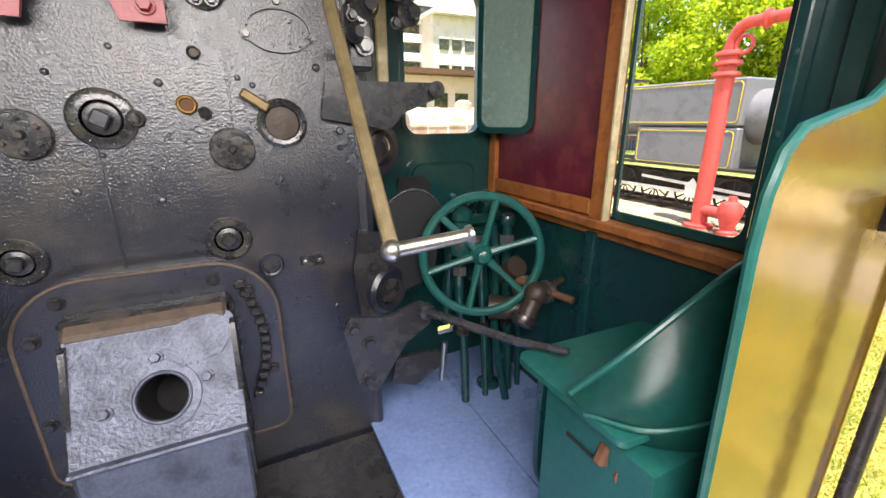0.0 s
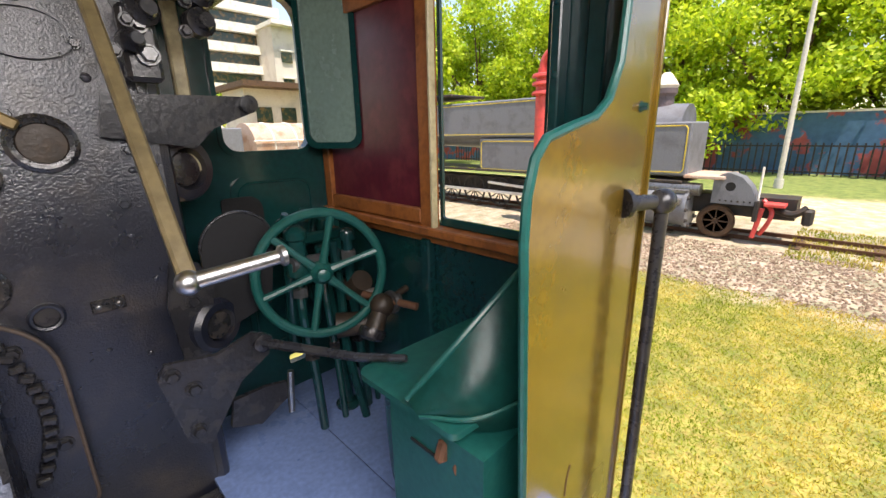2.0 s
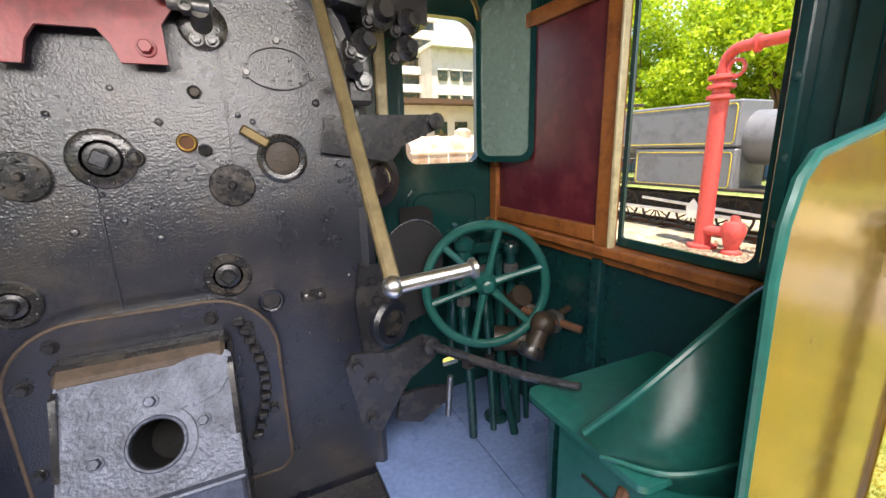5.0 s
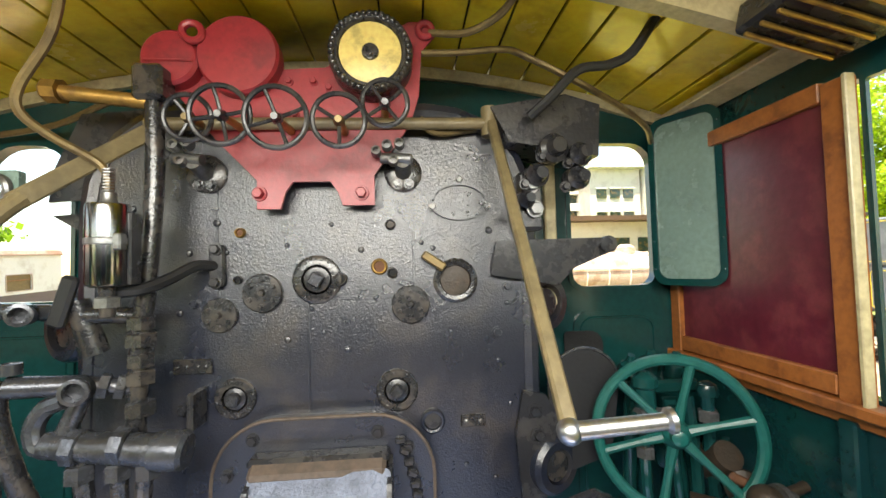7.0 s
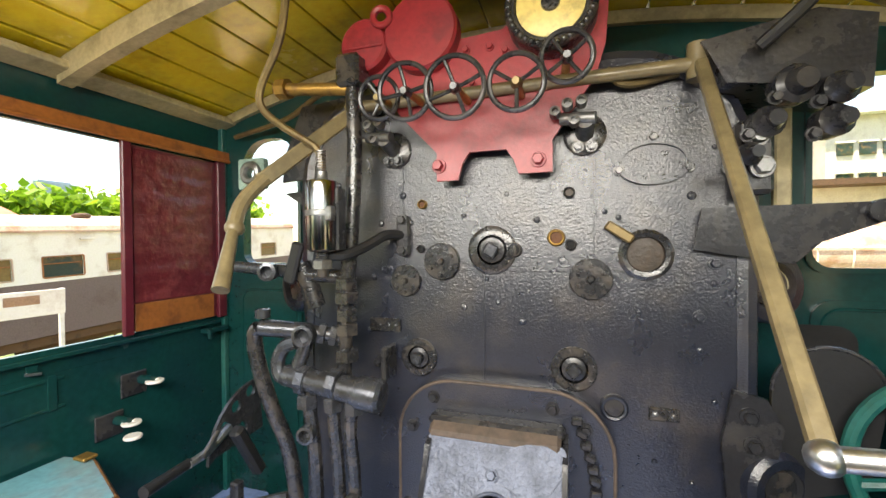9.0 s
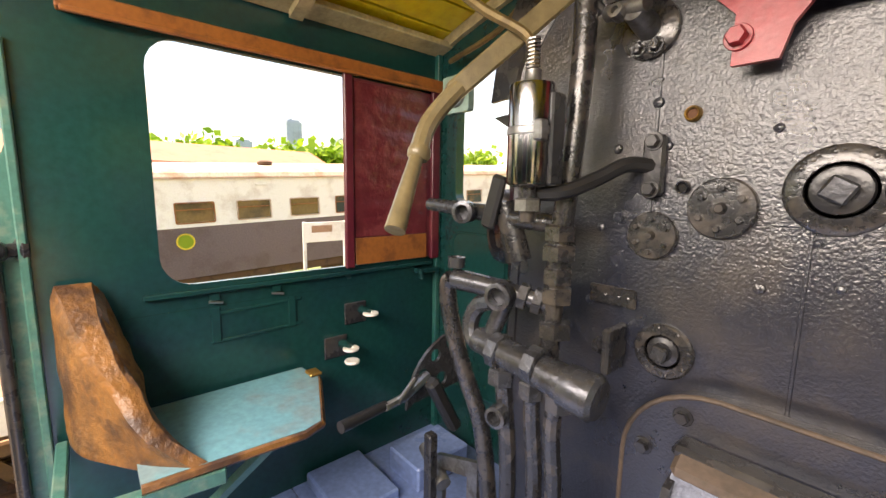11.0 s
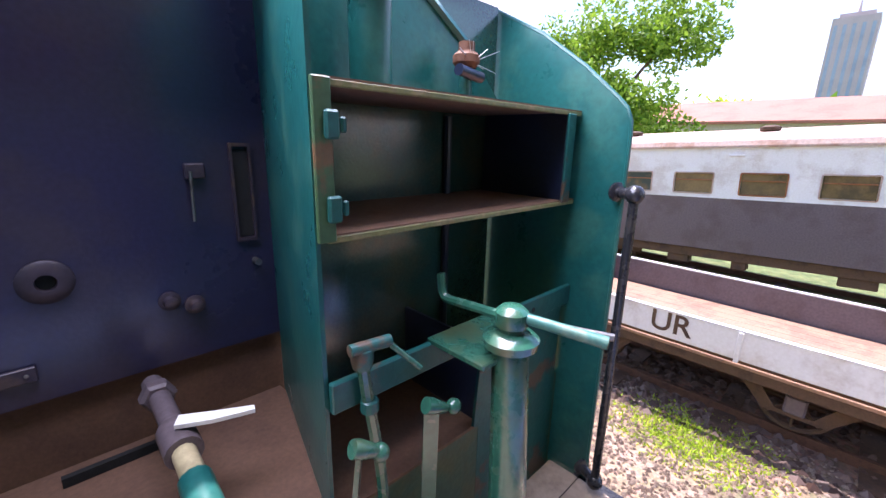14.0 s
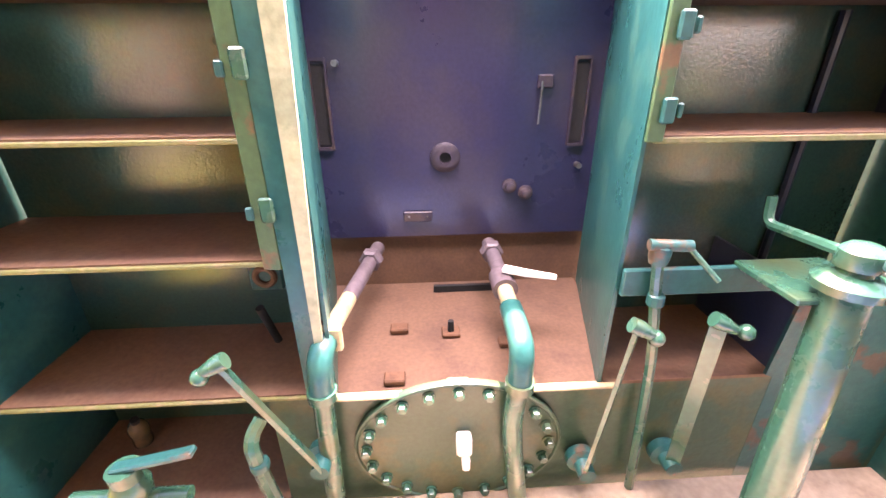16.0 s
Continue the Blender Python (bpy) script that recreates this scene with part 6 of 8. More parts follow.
# out of view; pale colour chosen to throw warm light on tender and roof
part("fall_plate", box(B(), (0, -0.20, 0.185), (2.6, 0.62, 0.02), None, 0.004), "footboard", tf, "unseen pale board over the gap, coloured to bounce warm light")
for sx in (-1, 1):
    part("frame_plate", box(B(), (sx * 1.3, -0.2, 0.02), (0.5, 0.9, 0.14), None, 0.006), "black", tf)
# the dark middle plate between the bunkers
mp = thing("coal_plate", (0, -1.5, 0.8), "tall blue-black coal plate with plugs, latch and slots", "plate")
part("plate", sheet(B(), rrect(-0.62, 0.79, 0.66, 2.66, 0.01), [], xz(-1.50, -1), 0.02), "tender_dark", mp)
part("boss", lathe(B(), (0.06, -1.50, 1.14), (0, 1, 0), [(0.062, 0), (0.062, 0.012), (0.05, 0.02), (0.024, 0.022), (0.022, 0.0)], 24), "slot_rim", mp)
part("boss_hole", lathe(B(), (0.06, -1.497, 1.14), (0, 1, 0), [(0.022, 0), (0.02, 0.004)], 14), "soot", mp)
for x, z in ((-0.217, 1.012), (-0.288, 0.982)):
    part("stud_end", lathe(B(), (x, -1.50, z), (0, 1, 0), [(0.032, 0), (0.032, 0.012), (0.022, 0.016), (0.020, 0.04), (0.01, 0.045)], 14), "slot_rim", mp)
part("label_plate", box(B(), (0.18, -1.492, 0.885), (0.125, 0.014, 0.045), None, 0.003), "slot_rim", mp)
for x in (0.14, 0.22):
    part("label_rivet", rivet(B(), (x, -1.485, 0.885), (0, 1, 0), 0.006), "steel", mp)
part("latch", box(B(), (-0.335, -1.49, 1.43), (0.06, 0.025, 0.05), None, 0.005), "slot_rim", mp)
part("latch_pin", rod(B(), (-0.32, -1.475, 1.43), (-0.315, -1.475, 1.27), 0.005), "dullsteel", mp)
for x in (-0.478, 0.54):
    sl_ = part("slot_frame", sheet(B(), rrect(x - 0.034, 1.18, x + 0.034, 1.52, 0.005), [rrect(x - 0.026, 1.192, x + 0.026, 1.508, 0.004)], xz(-1.499, 1), 0.016), "slot_rim", mp)
    part("slot_dark", box(B(), (x, -1.496, 1.348), (0.05, 0.006, 0.30)), "soot", sl_)
for x, z in ((0.47, 1.50), (-0.50, 1.10)):
    part("peg", rod(B(), (x, -1.50, z), (x, -1.46, z), 0.012), "dullsteel", mp)

# bunker on the fireman's side
bl_ = thing("tool_bunker", (-0.95, -1.0, DK), "teal painted steel bunker with open shelves and rusty edges", "bunker")
part("inner_side", sheet(B(), [(-1.50, DK), (TY, DK), (TY, 2.02), (-1.50, 2.12)], [], lambda u, v, w: Vector((-0.385 + (u - TY) * 0.26 - w, u, v)), 0.012), "teal", bl_)
part("back", sheet(B(), rrect(-1.50, DK - 0.1, -0.51, 2.1, 0.005), [], xz(TB, -1), 0.012), "bunker_back", bl_)
part("shelf", sheet(B(), [(-1.51, TB), (-0.51, TB), (-0.405, TY), (-1.51, TY)], [], xy(1.655, 1), 0.012), "dust", bl_, "top shelf with a pale worn edge")
part("shelf_edge", box(B(), (-0.9625, TY - 0.004, 1.655), (1.095, 0.012, 0.016), None, 0.003), "edge_olive", bl_)
part("shelf", sheet(B(), [(-1.51, TB), (-0.51, TB), (-0.405, TY), (-1.51, TY)], [], xy(1.318, 1), 0.012), "dust", bl_, "rusty dust-covered shelf")
part("shelf_edge", box(B(), (-0.9625, TY - 0.004, 1.318), (1.095, 0.014, 0.016), None, 0.003), "edge_olive", bl_)
part("hinge_strip", box(B(), (-0.411, TY + 0.004, 1.49), (0.045, 0.012, 0.35), None, 0.003), "hinge_green", bl_, "rust-stained edge strip")
for z in (1.57, 1.39):
    hg = part("hinge_lug", box(B(), (-0.427, TY + 0.016, z), (0.034, 0.016, 0.06), None, 0.005), "tealworn", bl_)
    part("hinge_pin", box(B(), (-0.457, TY + 0.012, z), (0.014, 0.012, 0.035), None, 0.004), "tealworn", hg)
part("angle_bar", box(B(), (-0.968, TY + 0.012, 0.925), (1.145, 0.02, 0.085), None, 0.004), "tealworn", bl_)
for x in (-0.50, -0.80, -1.25):
    part("bar_hole", lathe(B(), (x, TY + 0.021, 0.925), (0, 1, 0), [(0.011, 0), (0.010, 0.003)], 10), "soot", bl_)
part("post", tube(B(), [(-1.20, TB + 0.015, 0.6), (-1.20, TB + 0.015, 1.64)], 0.016, 8), "navy", bl_)
part("end_strip", box(B(), (-1.43, TY + 0.006, 1.487), (0.05, 0.012, 0.33), None, 0.003), "tealworn", bl_)
part("side_divider", box(B(), (-1.43, -1.0, 1.49), (0.012, 0.40, 0.33)), "navy", bl_)
part("lower_cheek", sheet(B(), [(-1.00, DK), (-0.94, DK + 0.02), (-0.965, 0.88), (-1.02, 0.88)], [], xz(TY + 0.002, 1), 0.012), "tealworn", bl_)
part("lower_divider", box(B(), (-0.99, (TY + TB) / 2 - 0.004, (DK + 0.87) / 2), (0.012, TY - TB - 0.02, 0.87 - DK)), "navy", bl_)
part("lower_floor", sheet(B(), [(-0.98, TB), (-0.51, TB), (-0.405, TY), (-0.98, TY)], [], xy(DK, 1), 0.012), "dust", bl_)
part("lower_plate", sheet(B(), rrect(-1.50, 0.06, -0.98, 0.88, 0.005), [], xz(TY + 0.001, -1), 0.010), "tealworn", bl_)
for x, z in ((-0.60, 1.57), (-0.57, 1.20)):
    part("peg", rod(B(), (x, TB, z), (x, TB + 0.05, z), 0.016, 0.014), "navy", bl_)
# side sheets with rounded tops
for sx in (-1, 1):
    pr = [(-0.60, -0.2), (-0.60, 1.58), (-0.605, 1.63), (-0.625, 1.675), (-0.66, 1.71), (-0.80, 1.83), (-1.00, 1.97), (-1.25, 2.10), (-3.2, 2.10), (-3.2, -0.2)]
    ss = part("side_sheet", sheet(B(), pr, [], yz(sx * 1.52, sx), 0.012), "teal", tf, "teal side sheet with a sloping rounded top corner")
    part("edge", tube(B(), [(sx * 1.525, u, v) for u, v in pr[:8]], 0.008, 6), "teal", ss)
# upper tank behind the shelf with a dome edge and filler pipe
up = thing("tender_tank_top", (-1.0, -1.4, 1.7), "light teal curved tank end above the shelves", "tank")
part("end", sheet(B(), [(-1.50, 1.66), (-1.50, 1.72), (-1.30, 1.90), (-1.10, 2.02), (-0.95, 2.12), (-0.80, 2.18), (-0.51, 2.20), (-0.51, 1.66)], [], xz(-1.205, 1), 0.012), "teal", up)
part("end_rim", tube(B(), [(-1.30, -1.19, 1.90), (-1.10, -1.19, 2.02), (-0.95, -1.19, 2.12), (-0.80, -1.19, 2.18), (-0.51, -1.19, 2.20)], 0.018, 6), "teal", up)
fp = thing("filler_pipe", (-0.72, -1.05, 1.66), "teal pipe with a rounded dark cap on the top shelf", "pipe")
part("pipe", rod(B(), (-0.72, -1.05, 1.66), (-0.72, -1.05, 1.93), 0.062), "teal", fp)
part("cap", lathe(B(), (-0.72, -1.05, 1.93), (0, 0, 1), [(0.062, 0), (0.10, 0.02), (0.11, 0.08), (0.09, 0.16), (0.02, 0.18)], 24), "navy", fp)
lmp = thing("tail_fitting", (-1.16, -1.08, 1.66), "cobwebbed rusty valve on a short pipe", "valve")
part("stem", rod(B(), (-1.16, -1.08, 1.66), (-1.16, -1.08, 1.80), 0.028, 0.022), "tealworn", lmp)
part("head", lathe(B(), (-1.16, -1.08, 1.80), (0, 0, 1), [(0.035, 0), (0.05, 0.02), (0.05, 0.045), (0.03, 0.06), (0.03, 0.09)], 14), "rust", lmp)
part("arm", rod(B(), (-1.22, -1.06, 1.775), (-1.08, -1.04, 1.785), 0.020), "navy", lmp)
web = B()
random.seed(9)
for i in range(9):
    p0 = Vector((-1.16, -1.05, 1.82))
    tube(web, [p0, p0 + Vector((random.uniform(-0.16, 0.10), random.uniform(0, 0.05), random.uniform(-0.04, 0.10)))], 0.0012, 4)
part("straws", web, "steel", lmp)

# bunker on the driver's side
br_ = thing("tool_bunker", (0.95, -1.0, DK), "green painted bunker with three open dusty shelves", "bunker")
part("inner_side", sheet(B(), [(-1.50, DK), (TY, DK), (TY, 2.02), (-1.50, 2.12)], [], lambda u, v, w: Vector((0.445 - (u - TY) * 0.18 + w, u, v)), 0.012), "teal", br_)
part("front_post", sheet(B(), [(0.487, 0.56), (0.535, 0.56), (0.540, 2.02), (0.487, 2.02)], [], xz(TY + 0.002, 1), 0.012), "teal", br_, "blue-green flange")
part("front_edge", sheet(B(), [(0.470, 0.56), (0.486, 0.56), (0.486, 2.02), (0.418, 2.02)], [], xz(TY + 0.004, 1), 0.014), "streaked", br_, "pale streaked post edge")
part("hinge_strip", box(B(), (0.562, TY + 0.006, 1.55), (0.05, 0.014, 1.1), None, 0.004), "hinge_green", br_)
for z in (1.50, 1.17):
    hg = part("hinge_lug", box(B(), (0.545, TY + 0.02, z), (0.035, 0.016, 0.065), None, 0.005), "tendergreen", br_)
    part("hinge_pin", box(B(), (0.59, TY + 0.016, z - 0.01), (0.02, 0.012, 0.035), None, 0.004), "tealworn", hg)
part("back", sheet(B(), rrect(0.56, 0.4, 1.51, 2.1, 0.005), [], xz(TB + 0.03, -1), 0.012), "bunker_back", br_)
for z, mt in ((1.66, "edge_olive"), (1.335, "edge_olive"), (1.015, "edge_olive"), (0.55, "edge_olive")):
    part("shelf", sheet(B(), [(0.56, TB + 0.03), (1.51, TB + 0.03), (1.51, TY), (0.515, TY)], [], xy(z, 1), 0.012), "dust", br_, "dusty red-brown shelf")
    part("shelf_edge", box(B(), (1.01, TY + 0.004, z), (1.02, 0.012, 0.013), None, 0.003), mt, br_)
for x in (0.60, 0.64):
    part("rail", rod(B(), (x, TB + 0.05, 1.02), (x, TB + 0.05, 1.66), 0.013), "navy", br_)
for x, z in ((0.74, 1.56), (0.68, 1.13)):
    part("peg", rod(B(), (x, TB + 0.03, z), (x, TB + 0.07, z), 0.02, 0.016), "olive", br_)
part("flange_plate", box(B(), (0.745, TB + 0.05, 0.79), (0.12, 0.03, 0.12), None, 0.006), "tealworn", br_)
part("flange_ring", ring(B(), (0.745, TB + 0.07, 0.79), (0, 1, 0), 0.034, 0.012, 20, 8), "dust", br_)
part("side_end", sheet(B(), [(TB, 0.55), (TY, 0.55), (TY, 1.02), (TB, 1.02)], [], yz(1.46, 1), 0.012), "teal", br_)
part("lower_rod", rod(B(), (0.70, -1.05, 0.58), (0.72, -1.0, 0.75), 0.014), "soot", br_)
bt = thing("plastic_bottle", (1.33, -1.06, 0.08), "small dark discarded plastic bottle on the boards", "bottle")
part("body", lathe(B(), (1.34, -1.08, 0.08), (-0.2, 0.25, 1), [(0.035, 0), (0.038, 0.02), (0.034, 0.06), (0.038, 0.10), (0.03, 0.13), (0.014, 0.15)], 16), "windowglass", bt)
part("cap", lathe(B(), (1.312, -1.045, 0.222), (-0.2, 0.25, 1), [(0.016, 0), (0.016, 0.02), (0.014, 0.022)], 12), "soot", bt)

# round manhole cover
mh = thing("manhole_cover", (0.066, TY, 0.33), "green round inspection cover ringed by pale nuts", "cover")
part("cover", sheet(B(), disc(0.066, 0.33, 0.345, 48, 0.265), [], xz(TY + 0.001, 1), 0.022), "olive", mh)
part("rim", tube(B(), [Vector((u, TY + 0.022, v)) for u, v in disc(0.066, 0.33, 0.34, 48, 0.26)], 0.008, 6, closed=True), "olive", mh)
for i in range(20):
    a = i * math.tau / 20
    part("nut", bolt(B(), (0.066 + 0.305 * math.cos(a), TY + 0.022, 0.33 + 0.228 * math.sin(a)), (0, 1, 0), 0.016, 0.022), "tendergreen", mh)
# lug and foot are white to paint in the direct sun on them
part("lug", box(B(), (0.05, TY + 0.045, 0.36), (0.05, 0.05, 0.075), None, 0.008), "white", mh)
part("lug_foot", box(B(), (0.045, TY + 0.06, 0.30), (0.025, 0.05, 0.05), None, 0.006), "white", mh)
part("bridge", box(B(), (0.066, TY - 0.01, DK + 0.016), (0.07, 0.05, 0.03), None, 0.004), "cream", mh)

# two water pipes down from under the coal plate
for pts, lab in (([(0.36, -1.45, 0.76), (0.39, -1.28, 0.75), (0.43, -1.05, 0.745), (0.46, -0.86, 0.74), (0.468, -0.79, 0.735), (0.473, -0.75, 0.70), (0.474, -0.735, 0.62), (0.486, -0.73, 0.02)], "painted water pipe with elbow, clamped to the bunker post"),
                 ([(-0.13, -1.46, 0.76), (-0.132, -1.35, 0.755), (-0.13, -1.15, 0.75), (-0.125, -0.95, 0.745), (-0.12, -0.81, 0.74), (-0.119, -0.755, 0.71), (-0.115, -0.735, 0.62), (-0.10, -0.72, 0.44), (-0.14, -0.72, 0.10)], "painted water pipe with cock and elbow over the deck")):
    wp = thing("water_pipe", (pts[4][0], -0.8, 0.3), lab, "pipe", "water pipes")
    # sun and shade in the colours: sunlit run cream, shaded run mauve grey
    part("far_pipe", tube(B(), pts[:3], 0.030, 12), "pipegrey", wp, "upper pipe with its shade painted mauve grey")
    part("near_pipe", tube(B(), pts[2:5], 0.029, 12), "cream", wp, "near pipe with sunlight painted on as cream")
    part("elbow", tube(B(), smooth_path(pts[3:7]), 0.038, 12), "teal", wp, "teal elbow")
    part("drop_pipe", tube(B(), smooth_path(pts[6:] if len(pts) > 8 else [pts[6], (0.479, -0.73, 0.4), pts[7]]), 0.031, 12), "tendergreen", wp)
    d = Vector(pts[2]) - Vector(pts[1])
    part("union_nut", lathe(B(), Vector(pts[0]).lerp(Vector(pts[1]), 0.5), d, [(0.045, 0), (0.05, 0.01), (0.05, 0.04), (0.04, 0.05)], 6), "pipegrey", wp)
    part("union_nut", lathe(B(), Vector(pts[6]) + Vector((0, 0, 0.005)), (0, 0, -1), [(0.045, 0), (0.045, 0.03), (0.038, 0.035)], 14), "tendergreen", wp)
    if len(pts) > 8:
        part("cock_body", rod(B(), Vector(pts[2]) - d.normalized() * 0.02, Vector(pts[2]) + d.normalized() * 0.09, 0.046), "pipegrey", wp)
        part("cock_handle", sheet(B(), [(-0.12, -1.10), (-0.20, -1.06), (-0.30, -1.03), (-0.305, -1.05), (-0.21, -1.10), (-0.14, -1.14)], [], xy(0.80, 1), 0.012), "white", wp, "white cock handle with dark tip")
    else:
        # cream puts the sun on the clamp into its colour
        part("clamp", box(B(), (0.475, -0.82, 0.745), (0.12, 0.03, 0.085), None, 0.006), "cream", wp, "pipe clamp with sunlight painted on as cream")

# column brake handle
bc = thing("hand_brake", (-0.83, -0.58, 0.10), "teal hand brake column with a worn crank handle", "hand brake")
part("column", rod(B(), (-0.80, -0.50, 0.10), (-0.825, -0.565, 1.02), 0.062, 0.050), "tendergreen", bc)
part("top_flange", lathe(B(), (-0.825, -0.565, 1.00), (0, 0, 1), [(0.055, 0), (0.075, 0.008), (0.078, 0.03), (0.06, 0.045), (0.035, 0.05), (0.032, 0.075)], 24), "tendergreen", bc)
part("hub", lathe(B(), (-0.825, -0.567, 1.065), (0, 0, 1), [(0.045, 0), (0.048, 0.012), (0.046, 0.04), (0.03, 0.055), (0.01, 0.058)], 18), "tendergreen", bc)
part("crank", tube(B(), corner_path([(-0.80, -0.59, 1.095), (-0.79, -0.80, 1.085), (-0.79, -0.81, 1.16)], 0.03), 0.014, 8), "tendergreen", bc)
# pale green puts the sun on the teal handle into its colour
part("handle", rod(B(), (-0.83, -0.55, 1.095), (-0.905, -0.335, 1.072), 0.015, 0.017), "post_green", bc, "teal handle with sunlight painted on as pale green")
part("column_bracket", box(B(), (-0.85, -0.68, 0.97), (0.26, 0.22, 0.02), None, 0.004), "tendergreen", bc)
lv = thing("side_lever", (-1.10, -0.66, 0.95), "thin steel lever on a spring bracket beside the brake column", "lever")
part("bar", rod(B(), (-1.00, -0.72, 0.99), (-1.16, -0.42, 0.97), 0.012), "dullsteel", lv)
part("spring", tube(B(), [Vector((-0.98 - 0.0016 * i, -0.74 + 0.02 * math.cos(i * 0.8), 0.90 + 0.02 * math.sin(i * 0.8))) for i in range(60)], 0.004, 5), "dullsteel", lv)
part("bracket", box(B(), (-1.05, -0.755, 0.93), (0.10, 0.03, 0.10), None, 0.006), "tealworn", lv)
# levers with ball ends
for x0, y0, z0, x1, y1, z1, dx in ((-0.355, -0.70, 0.25, -0.399, -0.66, 0.854, -0.05), (-0.646, -0.70, 0.26, -0.622, -0.66, 0.861, -0.075), (0.50, -0.685, 0.36, 0.665, -0.60, 0.843, 0.045)):
    cl = thing("damper_lever", (x0, y0, z0), "flat green lever with a turned ball handle on the tender front", "lever", "damper levers")
    m_, l_ = frame_of((x0, y0, z0), (x1, y1, z1))
    bar = B()
    q_ = bmesh.ops.create_cube(bar, size=1)
    place(bar, q_["verts"], m_ @ Matrix.Translation((0, 0, l_ / 2)) @ Matrix.Diagonal((0.042, 0.012, l_, 1)))
    part("bar", bar, "tendergreen", cl)
    part("head", lathe(B(), (x1, y1, z1), (1 if dx > 0 else -1, 0.2, -0.5), [(0.022, -0.02), (0.024, 0), (0.018, 0.03), (0.014, 0.05)], 14), "tendergreen", cl)
    part("ball", ball(B(), (x1 + dx, y1 + 0.01, z1 - 0.03), 0.023), "tendergreen", cl)
    part("pivot", lathe(B(), (x0, y0 - 0.07, z0), (0, 1, 0), [(0.05, 0), (0.05, 0.03), (0.03, 0.04), (0.028, 0.09)], 16), "tealworn", cl)
vp = thing("valve_rod", (-0.50, -0.74, 0.2), "thin green rod with a cock and small handle at its top", "valve")
part("rod", tube(B(), smooth_path([(-0.465, -0.745, 1.03), (-0.478, -0.745, 0.92), (-0.50, -0.745, 0.78), (-0.52, -0.745, 0.62), (-0.55, -0.745, 0.1)]), 0.016, 8), "tendergreen", vp)
part("cock", lathe(B(), (-0.467, -0.745, 1.0), (0, 0, 1), [(0.024, 0), (0.028, 0.02), (0.028, 0.05), (0.02, 0.06)], 12), "tealworn", vp)
part("cock_cross", rod(B(), (-0.43, -0.74, 1.058), (-0.54, -0.73, 1.055), 0.016), "tealworn", vp)
part("handle", rod(B(), (-0.53, -0.73, 1.055), (-0.60, -0.68, 0.975), 0.008), "tendergreen", vp)
part("collar", lathe(B(), (-0.485, -0.745, 0.87), (0, 0, 1), [(0.024, 0), (0.024, 0.03), (0.018, 0.035)], 10), "tealworn", vp)
fc = thing("floor_cock", (0.94, -0.55, 0.10), "green stop cock with a flat handle on the boards", "valve")
part("body", lathe(B(), (0.94, -0.55, 0.09), (0, 0, 1), [(0.05, 0), (0.05, 0.03), (0.03, 0.05), (0.03, 0.36), (0.045, 0.38), (0.048, 0.42), (0.036, 0.44), (0.04, 0.48)], 16), "tendergreen", fc)
part("handle", box(B(), (0.86, -0.55, 0.592), (0.22, 0.035, 0.018), Matrix.Rotation(0.22, 4, "Y"), 0.005), "tealworn", fc)
part("pipe", rod(B(), (1.10, -0.55, 0.46), (0.80, -0.55, 0.46), 0.022), "tendergreen", fc)
dp_ = thing("drain_pipe", (0.62, -0.70, 0.1), "short bent green drain pipe", "pipe")
part("pipe", tube(B(), smooth_path([(0.66, -0.72, 0.54), (0.68, -0.68, 0.50), (0.67, -0.66, 0.42), (0.62, -0.66, 0.10)]), 0.022, 8), "tendergreen", dp_)
part("collar", lathe(B(), (0.665, -0.66, 0.41), (0, 0, 1), [(0.028, 0), (0.028, 0.02), (0.024, 0.024)], 12), "tealworn", dp_)

